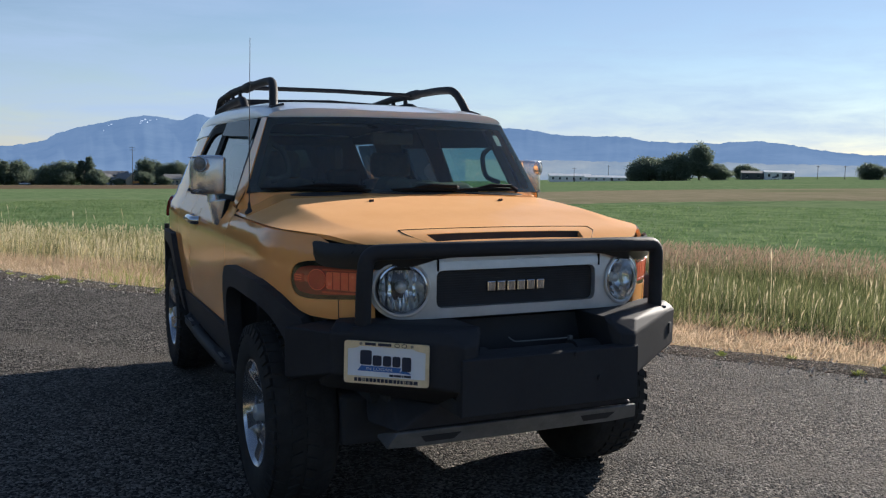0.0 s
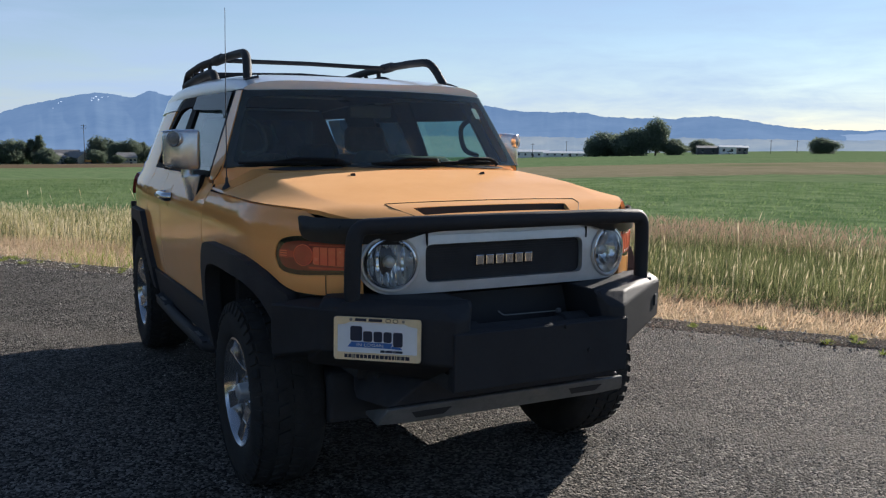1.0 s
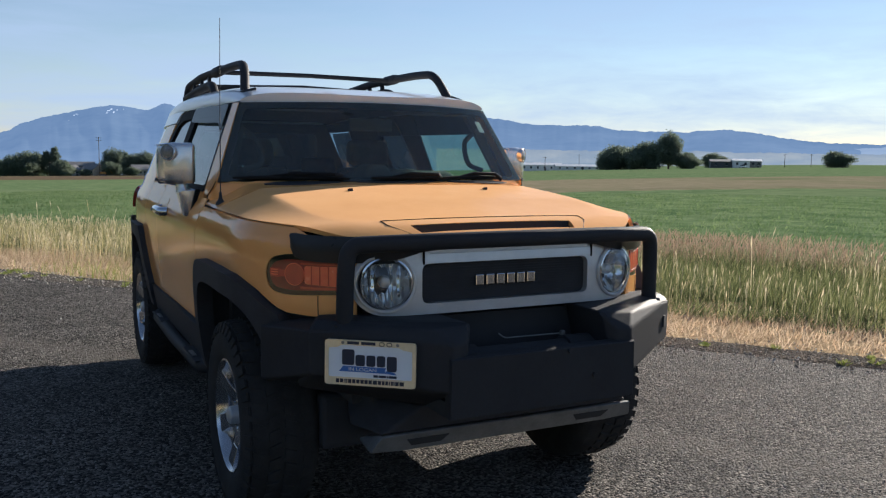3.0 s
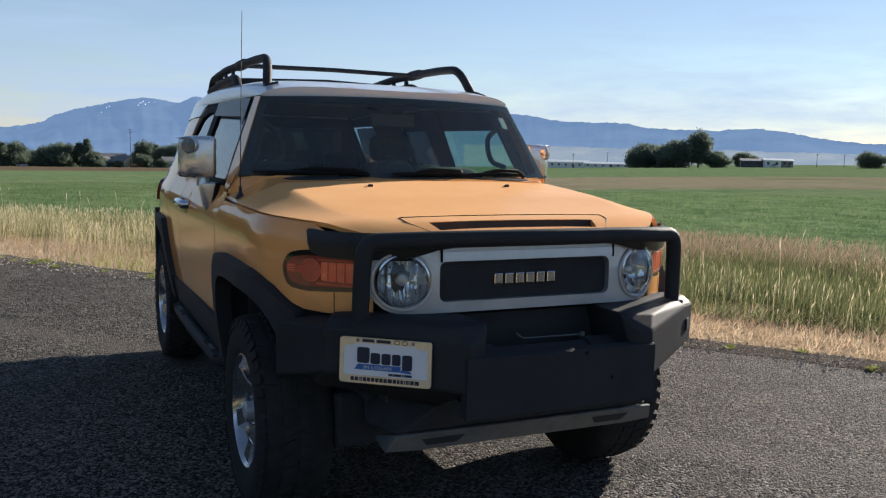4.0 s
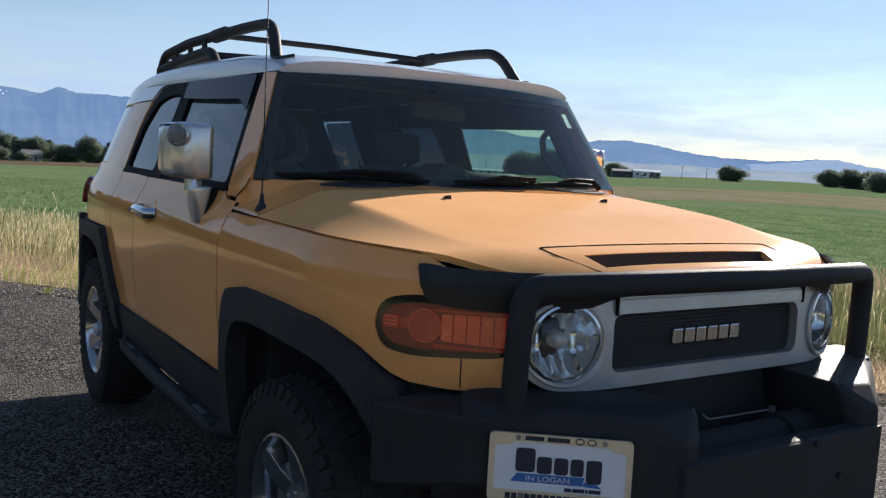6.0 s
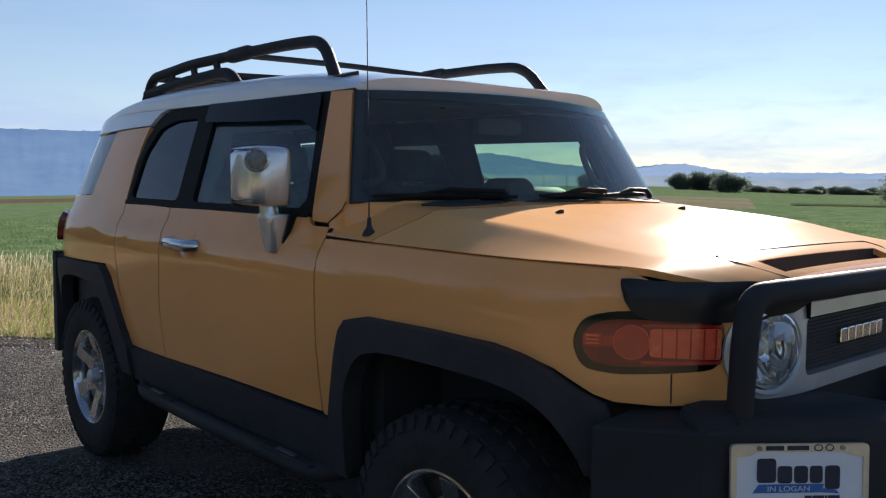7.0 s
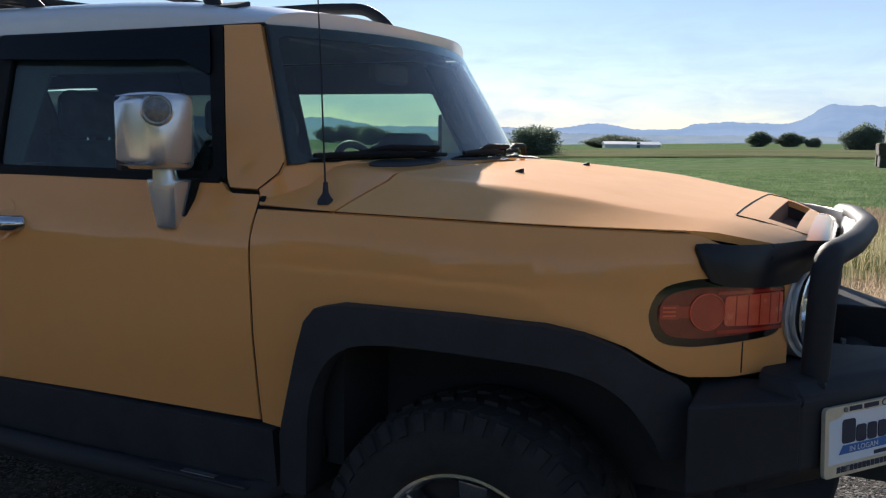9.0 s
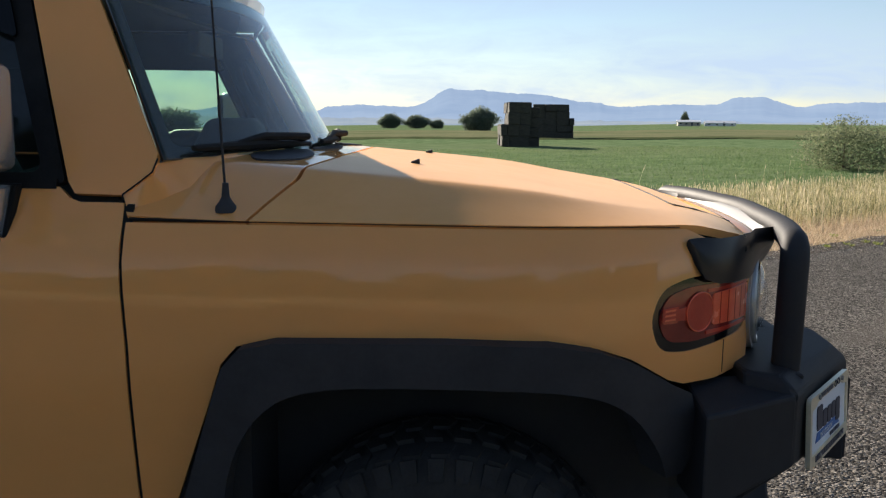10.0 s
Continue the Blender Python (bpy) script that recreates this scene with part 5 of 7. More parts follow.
part("front_fairing_bar", bm_tube([(-0.55, 1.86, 1.868), (0, 1.86, 1.886), (0.55, 1.86, 1.868)], 0.018, 10), POWDER, rack, smooth=True)

# ---------------------------------------------------------------- mirrors, handles, aerial, wipers, steps, rear lamps
for s in (-1, 1):
    # head
    pts = [(0.885, 0.812, 1.345), (0.885, 0.812, 1.545), (1.005, 0.822, 1.548), (1.005, 0.822, 1.348), (1.050, 0.870, 1.535), (1.050, 0.870, 1.362), (1.055, 0.945, 1.54), (1.055, 0.945, 1.352),
           (0.880, 0.935, 1.548), (0.880, 0.935, 1.340)]
    mirror = part("door_mirror", bm_hull([(s * (x - 0.012), y, z - 0.018) for x, y, z in pts], 0.022, 4), CAP, car, "silver door mirror with round marker lamp", smooth=True)
    part("mirror_glass", bm_box(min(s * 0.885, s * 1.026), max(s * 0.885, s * 1.026), 0.944, 0.950, 1.345, 1.508, 0.002), CHROME, mirror, "mirror glass")
    part("mirror_gasket", bm_box(min(s * 0.868, s * 1.036), max(s * 0.868, s * 1.036), 0.922, 0.946, 1.326, 1.516, 0.01), PLASTIC, mirror)
    face = Vector((s * 0.66, -0.75, 0.05)).normalized()
    rot = face.to_track_quat("Y", "Z").to_matrix().to_4x4()
    c = Vector((s * 0.994, 0.836, 1.482))
    bz = bm_lathe([(0.034, -0.035), (0.042, -0.01), (0.042, 0.014), (0.037, 0.018), (0.034, 0.012), (0.0, 0.012)], "y", 28)
    bz.transform(Matrix.Translation(c) @ rot)
    part("marker_housing", bz, CAP, mirror, smooth=True)
    ln = bm_lathe([(0.034, 0.010), (0.030, 0.017), (0.017, 0.021), (0.0, 0.022)], "y", 28)
    ln.transform(Matrix.Translation(c) @ rot)
    part("marker_lens", ln, GREYLENS, mirror, "grey round marker lens", smooth=True)
    part("mirror_neck", bm_tube([(s * 0.925, 0.875, 1.290), (s * 0.930, 0.878, 1.325), (s * 0.93, 0.88, 1.36)], [0.036, 0.030, 0.032], 12), CAP, mirror, smooth=True)
    part("mirror_bracket", bm_hull([(s * x, y, z) for x, y, z in ((0.845, 0.83, 1.300), (0.945, 0.838, 1.302), (0.952, 0.925, 1.302), (0.85, 0.960, 1.300), (0.90, 0.850, 1.165), (0.925, 0.860, 1.168), (0.925, 0.915, 1.168), (0.90, 0.925, 1.165))], 0.008, 3), CAP, mirror, smooth=True)
    part("bracket_seal", bm_hull([(s * x, y, z) for x, y, z in ((0.845, 0.822, 1.302), (0.875, 0.822, 1.302), (0.855, 0.966, 1.302), (0.875, 0.960, 1.302), (0.885, 0.842, 1.160), (0.905, 0.842, 1.160), (0.895, 0.932, 1.160))], 0.004), SEAL, mirror)
    # handles
    for hy, l in ((1.521, 0.106),):
        hnd = part("door_handle", bm_tube(rounded_path([side(s, -0.005)(hy - l, 1.150), side(s, 0.030)(hy - l + 0.012, 1.150), side(s, 0.036)(hy, 1.153), side(s, 0.030)(hy + l - 0.012, 1.152), side(s, -0.005)(hy + l, 1.152)], 0.02), 0.0245, 12), CHROME, car, "chrome pull handle", smooth=True)
        part("handle_cup", bm_prism(ring(hy - 0.02, 1.155, 0.062, 24), side(s, 0.0015), side(s, -0.01)), PAINT, hnd)
        part("key_lock", bm_prism(ring(hy + 0.088, 1.152, 0.009, 12), side(s, 0.057), side(s, 0.03)), STEEL, hnd)
    # step
    step = part("side_step", bm_tube(rounded_path([(s * 0.78, 0.52, 0.50), (s * 0.895, 0.62, 0.458), (s * 0.905, 1.35, 0.455), (s * 0.895, 2.06, 0.458), (s * 0.78, 2.16, 0.50)], 0.10), 0.034, 12), POWDER, car, "black tubular side step", smooth=True)
    for y in (0.80, 1.86):
        part("step_tread", bm_box(min(s * 0.875, s * 0.93), max(s * 0.875, s * 0.93), y - 0.17, y + 0.17, 0.482, 0.490, 0.003), PLASTIC, step)
        # bright steel strip added in place of sunlit glints by the step
        part("tread_glint", bm_box(min(s * 0.90, s * 0.92), max(s * 0.90, s * 0.92), y - 0.06, y + 0.06, 0.4905, 0.494, 0.001), STEEL, step)
    # rear lamp
    panel("rear_lamp", fillet([(3.22, 1.06), (3.42, 1.06), (3.42, 1.225), (3.22, 1.215)], 0.03), side(s, 0.032), RED, car, step=0.04, thick=0.03, label="dark red rear lamp")

aerial = part("aerial", bm_lathe([(0.022, -0.012), (0.020, 0.0), (0.013, 0.009), (0.008, 0.018), (0.006, 0.045), (0.0, 0.046)], "z", 16, (-0.838, 0.43, 1.262)), PLASTIC, car, "black whip aerial on the wing", smooth=True)
part("mast", bm_tube([(-0.838, 0.43, 1.28), (-0.830, 0.450, 1.65), (-0.818, 0.478, 2.085)], [0.0026, 0.0020, 0.0013], 6), POWDER, aerial)
for s in (-1, 1):
    p = hood(s * 0.39, 0.092)
    part("washer_jet", bm_hull([(p.x + dx, p.y + dy, p.z - 0.004 + (0.016 if dy < 0 else 0.009) * k) for dx in (-0.010, 0.010) for dy in (-0.010, 0.012) for k in (0, 1)], 0.003), PLASTIC, bonnet)
for x0, x1 in ((-0.735, -0.23), (-0.13, 0.27), (0.25, 0.62)):
    a, b = screen(x0 / 0.79, 0.035, 0.018), screen(x1 / 0.79, 0.03, 0.014)
    wiper = part("wiper", bm_tube([hood(x1 / 0.86, 0.43) + Vector((0, 0, 0.015)), (a + b) / 2 * 0.3 + b * 0.7 + Vector((0, -0.030, 0.020)), (a + b) / 2 + Vector((0, -0.012, 0.022)), a * 0.7 + b * 0.3 + Vector((0, -0.006, 0.008))], [0.012, 0.009, 0.009, 0.005], 8), SEAL, car, "black wiper arm and blade", smooth=True)
    part("blade", bm_tube([a, (a + b) / 2 + Vector((0, -0.008, 0.004)), b], [0.006, 0.012, 0.006], 8), SEAL, wiper, smooth=True)

# ---------------------------------------------------------------- cabin, underbody and tail
for s in (-1, 1):
    panel("door_trim", [(0.56, 0.60), (2.9, 0.60), (3.3, 0.66), (3.3, 1.285), (0.66, 1.285), (0.56, 1.22)], side(s, -0.055), CABIN, car, step=0.12, thick=0.03)
    panel("pillar_trim", [(0.60, 1.30), (0.76, 1.72), (0.865, 1.72), (0.735, 1.31)], side(s, -0.040), CABIN, car, step=0.1, thick=0.01)
    panel("pillar_trim", [(1.535, 1.29), (1.525, 1.72), (1.83, 1.72), (1.745, 1.29)], side(s, -0.040), CABIN, car, step=0.1, thick=0.01)
    panel("pillar_trim", [(2.24, 1.29), (2.26, 1.52), (2.20, 1.655), (2.06, 1.69), (2.10, 1.74), (3.2, 1.70), (3.2, 1.64), (2.78, 1.64), (2.79, 1.29)], side(s, -0.040), CABIN, car, step=0.12, thick=0.01)
    panel("rail_trim", [(0.84, 1.602), (0.88, 1.725), (2.2, 1.725), (2.2, 1.602)], side(s, -0.042), CABIN, car, step=0.12, thick=0.01)
    # seat
    seat = part("front_seat", bm_hull([(s * 0.38 + dx, y, z) for dx in (-0.25, 0.25) for y, z in ((1.02, 0.80), (1.02, 0.92), (1.50, 0.78), (1.52, 0.90))], 0.05, 3), SEATCLOTH, car, "dark grey cloth front seat", smooth=True)
    part("seat_back", bm_hull([(s * 0.38 + dx * k, y, z) for dx in (-0.25, 0.25) for y, z, k in ((1.46, 0.85, 1.0), (1.60, 0.85, 1.0), (1.66, 1.40, 0.86), (1.76, 1.38, 0.86), (1.55, 1.2, 1.0))], 0.05, 3), SEATCLOTH, seat, smooth=True)
    part("headrest", bm_hull([(s * 0.38 + dx, y, z) for dx in (-0.14, 0.14) for y, z in ((1.66, 1.40), (1.77, 1.40), (1.69, 1.565), (1.77, 1.565))], 0.045, 3), SEATCLOTH, seat, smooth=True)
    for dx in (-0.05, 0.05):
        part("headrest_post", bm_tube([(s * 0.38 + dx, 1.70, 1.36), (s * 0.38 + dx, 1.715, 1.46)], 0.008, 8), CHROME, seat)
    part("rear_headrest", bm_hull([(s * 0.36 + dx, y, z) for dx in (-0.13, 0.13) for y, z in ((2.62, 1.28), (2.70, 1.28), (2.64, 1.44), (2.70, 1.44))], 0.035, 3), SEATCLOTH, car, smooth=True)
    # grab handle by the windscreen pillar
    part("grab_handle", bm_tube(rounded_path([(s * 0.665, 0.715, 1.40), (s * 0.575, 0.70, 1.425), (s * 0.568, 0.735, 1.49), (s * 0.588, 0.780, 1.56), (s * 0.65, 0.80, 1.60)], 0.035), 0.014, 10), CABIN, car, smooth=True)
    part("pillar_trim", bm_hull([(s * x, y, z) for x, y, z in ((0.715, 0.655, 1.36), (0.78, 0.68, 1.36), (0.76, 0.715, 1.36), (0.632, 0.770, 1.62), (0.69, 0.78, 1.66), (0.68, 0.805, 1.62))], 0.012), CABIN, car)
    part("sun_visor", bm_hull([(s * 0.36 + dx, y, z) for dx in (-0.22, 0.22) for y, z in ((0.72, 1.690), (0.72, 1.70), (0.88, 1.735), (0.88, 1.745))], 0.004), LINER, car)
part("rear_bench", bm_hull([(dx, y, z) for dx in (-0.62, 0.62) for y, z in ((2.40, 0.80), (2.56, 0.75), (2.60, 1.28), (2.72, 1.26), (2.45, 0.95))], 0.05, 3), SEATCLOTH, car, smooth=True)
dash = part("dashboard", bm_hull([(x, y, z) for x in (-0.74, 0.74) for y, z in ((0.50, 1.300), (0.62, 1.338), (0.80, 1.345), (0.92, 1.31), (0.95, 1.20), (0.90, 0.95), (0.55, 0.95))], 0.03, 3), CABIN, car, "charcoal dashboard behind the windscreen", smooth=True)
part("gauge_pod", bm_hull([(-0.115, 0.54, 1.33), (0.085, 0.54, 1.33), (-0.073, 0.565, 1.432), (0.043, 0.565, 1.432), (-0.125, 0.74, 1.335), (0.095, 0.74, 1.335), (-0.080, 0.70, 1.430), (0.050, 0.70, 1.430)], 0.025, 3), CABIN, dash, smooth=True)
part("binnacle", bm_hull([(0.38 + x, y, z) for x, y, z in ((-0.19, 0.76, 1.335), (0.19, 0.76, 1.335), (-0.15, 0.82, 1.395), (0.15, 0.82, 1.395), (-0.19, 0.94, 1.33), (0.19, 0.94, 1.33), (-0.15, 0.93, 1.39), (0.15, 0.93, 1.39))], 0.03, 3), CABIN, dash, smooth=True)
tilt = Matrix.Translation((0.38, 1.02, 1.215)) @ Matrix.Rotation(radians(62), 4, "X")
wheel_rim = part("steering_wheel", bm_tube([tilt @ Vector((0.19 * math.cos(t), 0.19 * math.sin(t), 0)) for t in [2 * math.pi * i / 32 for i in range(32)]], 0.016, 10, closed=True), CABIN, car, "dark leather steering wheel", smooth=True)
for a in (0, 180, 270):
    part("spoke", bm_tube([tilt @ Vector((0.0, 0, -0.03)), tilt @ Vector((0.18 * math.cos(radians(a)), 0.18 * math.sin(radians(a)), 0))], 0.018, 8), CABIN, wheel_rim)
part("centre_mirror", bm_hull([(dx, y, z) for dx in (-0.12, 0.12) for y, z in ((0.70, 1.60), (0.735, 1.60), (0.70, 1.665), (0.735, 1.665))], 0.01), CABIN, car)
panel("headliner", [(-0.96, 0.03), (0.96, 0.03), (0.96, 0.97), (-0.96, 0.97)], lambda u, v: roof(u, v) * 1.0 - Vector((0, 0, 0.035)), LINER, car, step=0.12, thick=0.005)
part("cabin_floor", bm_box(-0.80, 0.80, 0.45, 3.25, 0.56, 0.62), CABIN, car)
part("firewall", bm_box(-0.80, 0.80, 0.40, 0.46, 0.55, 1.26), CAVITY, car)
part("engine_block", bm_hull([(x, y, z) for x in (-0.52, 0.52) for y, z in ((-0.62, 0.55), (-0.64, 1.14), (0.40, 1.24), (0.40, 0.5))], 0.02), CAVITY, car)
for s in (-1, 1):
    part("wheel_well", bm_box(min(s * 0.50, s * 0.56), max(s * 0.50, s * 0.56), -0.52, 0.52, 0.55, 1.18), CAVITY, car)
    part("wheel_well", bm_hull([(s * x, y, z) for x in (0.54, 0.86) for y, z in ((-0.33, 1.00), (0.40, 1.00), (-0.33, 1.03), (0.40, 1.03))]), CAVITY, car)
    part("wheel_well", bm_box(min(s * 0.50, s * 0.885), max(s * 0.50, s * 0.885), 0.47, 0.53, 0.48, 1.05), CAVITY, car)
    part("wheel_well", bm_hull([(s * x, y, z) for x in (0.50, 0.88) for y, z in ((2.20, 0.96), (3.2, 0.96), (2.2, 0.99), (3.2, 0.99))]), CAVITY, car)
    part("wheel_well", bm_box(min(s * 0.50, s * 0.56), max(s * 0.50, s * 0.56), 2.18, 3.24, 0.50, 1.00), CAVITY, car)
    part("wheel_well", bm_box(min(s * 0.50, s * 0.90), max(s * 0.50, s * 0.90), 3.20, 3.25, 0.45, 1.00), CAVITY, car)
    part("frame_rail", bm_box(min(s * 0.42, s * 0.52), max(s * 0.42, s * 0.52), -0.6, 3.3, 0.46, 0.58, 0.01), CAVITY, car)
    part("rocker_inner", bm_box(min(s * 0.70, s * 0.87), max(s * 0.70, s * 0.87), 0.50, 2.18, 0.49, 0.66), CAVITY, car)
part("front_axle", bm_tube([(-0.70, 0.02, 0.40), (-0.25, 0.02, 0.42), (0.25, 0.02, 0.42), (0.70, 0.02, 0.40)], [0.035, 0.04, 0.04, 0.035], 10), CAVITY, car, smooth=True)
part("rear_axle", bm_tube([(-0.70, 2.69, 0.40), (-0.12, 2.69, 0.40), (0, 2.69, 0.40), (0.12, 2.69, 0.40), (0.70, 2.69, 0.40)], [0.04, 0.05, 0.13, 0.05, 0.04], 12), CAVITY, car, smooth=True)
part("fuel_tank", bm_box(-0.40, 0.10, 1.6, 2.4, 0.40, 0.58, 0.04), CAVITY, car)
# gearbox, made wider and lower to keep sun off the road below
part("gearbox", bm_box(-0.30, 0.30, 0.05, 1.6, 0.26, 0.58, 0.05), CAVITY, car)
# unseen block shaped to cut the sun behind the rear axle
part("rear_sun_block", bm_hull([(x, y, z) for x, y in ((-0.58, 2.3), (0.50, 2.3), (0.52, 3.02), (0.36, 3.24), (-0.50, 3.24)) for z in (0.29, 0.50)], 0.03), CAVITY, car)
# unseen slab added to stop sun reaching under the car
part("under_sun_block", bm_hull([(x, y, z) for x in (-0.64, 0.64) for y, z in ((-0.40, 0.34), (0.30, 0.24), (2.10, 0.24), (2.32, 0.30), (2.32, 0.55), (-0.40, 0.55))], 0.02), CAVITY, car)
# tail
back = part("tail_door", bm_box(-0.62, 0.62, 3.31, 3.36, 0.66, 1.30, 0.015), PAINT, car)
part("tail_glass", bm_box(-0.62, 0.62, 3.235, 3.243, 1.28, 1.67), PRIVACY, back)
panel("tail_trim", [(-0.80, 0.6), (0.80, 0.6), (0.76, 1.28), (0.575, 1.70), (0.40, 1.73), (-0.40, 1.73), (-0.575, 1.70), (-0.76, 1.28)], lambda u, v: Vector((u, 3.14, v)), CABIN, car,
      holes=[fillet([(-0.50, 1.34), (0.50, 1.34), (0.50, 1.62), (-0.50, 1.62)], 0.04)], step=0.3, thick=0.02)
part("tail_header", bm_hull([(x, y, z) for x in (-0.56, 0.56) for y, z in ((3.13, 1.70), (3.16, 1.735), (3.26, 1.65), (3.23, 1.64))], 0.005), WHITE, back)
part("rear_bumper", bm_hull([(x, y, z) for s in (-1, 1) for x, y, z in ((s * 0.78, 3.50, 0.52), (s * 0.78, 3.50, 0.66), (s * 0.90, 3.25, 0.52), (s * 0.90, 3.25, 0.66), (s * 0.6, 3.2, 0.5), (s * 0.6, 3.2, 0.66))], 0.015), PLASTIC, car)
part("spare_carrier", bm_tube([(0, 3.34, 1.02), (0, 3.60, 1.02)], 0.08, 12), CAVITY, car)

# ---------------------------------------------------------------- hills, trees, buildings and bales across the plain
def spot(az, d, lift=0.0):
    x, y = -1.8 + d * math.sin(radians(az)), -2.5 + d * math.cos(radians(az))
    return Vector((x, y, land(x, y) + lift))


def make_hills():
    west = spline([(-180, 1.1), (-120, 1.4), (-60, 0.9), (-20, 0.9), (-2.4, 0.4), (-0.2, 0.75), (0.6, 1.22), (3.9, 2.09), (5.9, 2.42), (7.7, 2.24), (8.8, 2.62), (9.8, 2.36), (20, 2.4), (30, 2.02), (32.5, 1.68), (36.2, 1.65), (37.8, 1.38), (42, 1.28), (44.3, 1.44), (48.8, 0.8), (53, 0.6), (56.5, 0.85), (60, 0.35)])
    east = spline([(60, 0.35), (69, 0.38), (71, 0.3), (74.5, 0.7), (77.5, 0.33), (79.5, 0.39), (80.6, 0.75), (82.4, 0.87), (84, 0.8), (85.6, 0.79), (86.6, 1), (87.2, 1.3), (88.5, 2.02), (89.3, 1.88), (90.4, 1.95), (91, 1.82), (92.3, 1.73), (94.5, 1.63), (96.1, 1.35), (98.1, 1.14), (99.5, 0.93), (102.3, 1.09), (105.1, 1.09), (106.4, 1.5), (107.9, 1.6), (109, 1.3), (110.3, 0.96), (111.3, 1.19), (114.3, 1.28), (130, 1.2), (180, 1.1)])
    crest = lambda a: west(a) if a < 60 else east(a)
    # blue and pale tones that glow stand in for the haze of distance
    near = lit_backdrop("haze_glow_mountains", (0.080, 0.134, 0.220), (0.105, 0.162, 0.248), 0.95, 0.0028)
    pale = lit_backdrop("haze_glow_hills", (0.150, 0.208, 0.290), (0.185, 0.242, 0.318), 0.95, 0.0022)
    mist = lit_backdrop("haze_strip_glow", (0.150, 0.192, 0.232), (0.205, 0.235, 0.250), 0.95, 0.010)
    snow = lit_backdrop("glowing_far_snow", (0.5, 0.6, 0.72), (0.62, 0.7, 0.8), 0.7, 0.01)
    for name, a0, a1, mat, d, label in (("backdrop_range", -60, 64, near, 3900, "blue mountain range with a little snow, far behind the fields"), ("backdrop_hills", 44, 300, pale, 3700, "pale blue hills far behind the fields"), ("backdrop_haze_strip", 26, 125, mist, 2350, "pale glowing strip standing in for haze below the hills")):
        na, nd = int((a1 - a0) * 8), 14
        verts, faces, idx = [], [], []
        for i in range(na + 1):
            az = a0 + (a1 - a0) * i / na
            el = crest((az + 180) % 360 - 180)
            # low strip added as the pale haze at the foot of the hills
            if name == "backdrop_haze_strip":
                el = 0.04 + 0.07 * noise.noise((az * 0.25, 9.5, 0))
            if name == "backdrop_hills" and az < 62:
                el -= 1.1 * (1 - max(0.0, min(1.0, (az - 46) / 12))) ** 2
            el += 0.05 * noise.noise((az * 1.3, 0.5, 0)) + 0.045 * noise.noise((az * 4.1, 3.5, 0)) + 0.028 * noise.noise((az * 9.7, 6.5, 0))
            top = 1.5 + d * math.tan(radians(el))
            for j in range(nd + 1):
                t = j / nd
                dd = d - (300 if name == "backdrop_haze_strip" else 1500) * (1 - t) ** 1.3
                x, y = -1.8 + dd * math.sin(radians(az)), -2.5 + dd * math.cos(radians(az))
                floor = land(x, y) - 4
                rel = (t ** 1.25) * (1 + 0.16 * (1 - t) * noise.noise((az * 0.55, t * 2.0, 7.0)) + 0.12 * (1 - t) * noise.noise((az * 1.7, t * 4.0, 2.0)))
                verts.append((x, y, floor + (top - floor) * rel))
        for i in range(na):
            az = a0 + (a1 - a0) * i / na
            for j in range(nd):
                a = i * (nd + 1) + j
                faces.append((a, a + 1, a + nd + 2, a + nd + 1))
                idx.append(0)
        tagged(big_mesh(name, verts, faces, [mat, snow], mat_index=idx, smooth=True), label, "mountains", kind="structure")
    vs, fs = [], []
    for az, el, w, h in ((5.45, 2.10, 0.22, 0.05), (5.62, 2.20, 0.16, 0.07), (5.75, 2.02, 0.10, 0.10), (5.35, 1.96, 0.12, 0.05), (5.95, 2.16, 0.14, 0.04), (3.65, 1.84, 0.16, 0.04), (3.5, 1.76, 0.08, 0.06), (3.2, 1.45, 0.06, 0.05), (6.3, 2.2, 0.1, 0.03)):
        n = len(vs)
        for a, e in ((az - w / 2, el - h), (az - w * 0.1, el - h * 0.2), (az + w * 0.1, el - h * 0.7), (az + w / 2, el + h * 0.1), (az + w * 0.15, el + h * 0.5), (az - w * 0.3, el + h * 0.3)):
            vs.append((-1.8 + 3420 * math.sin(radians(a)), -2.5 + 3420 * math.cos(radians(a)), 1.5 + 3420 * math.tan(radians(e))))
        fs += [(n, n + 1, n + 4, n + 5), (n + 1, n + 2, n + 3, n + 4)]
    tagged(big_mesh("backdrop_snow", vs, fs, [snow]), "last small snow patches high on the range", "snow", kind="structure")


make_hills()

BARK = surf("grey_bark", (0.09, 0.07, 0.055), (0.15, 0.12, 0.09), scale=5, rough=0.9, bump=0.6, bump_scale=30, stretch=(1, 1, 0.25))
# greyed and lightened so the leaves carry the haze of distance
LEAF = leafy("haze_grey_leaves", (0.120, 0.155, 0.115), (0.190, 0.225, 0.160), translucent=0.5, per_island=0.5, scale=0.4)
WILLOW = leafy("willow_leaves", (0.125, 0.150, 0.085), (0.25, 0.28, 0.165), translucent=0.55, per_island=0.5, scale=0.8)


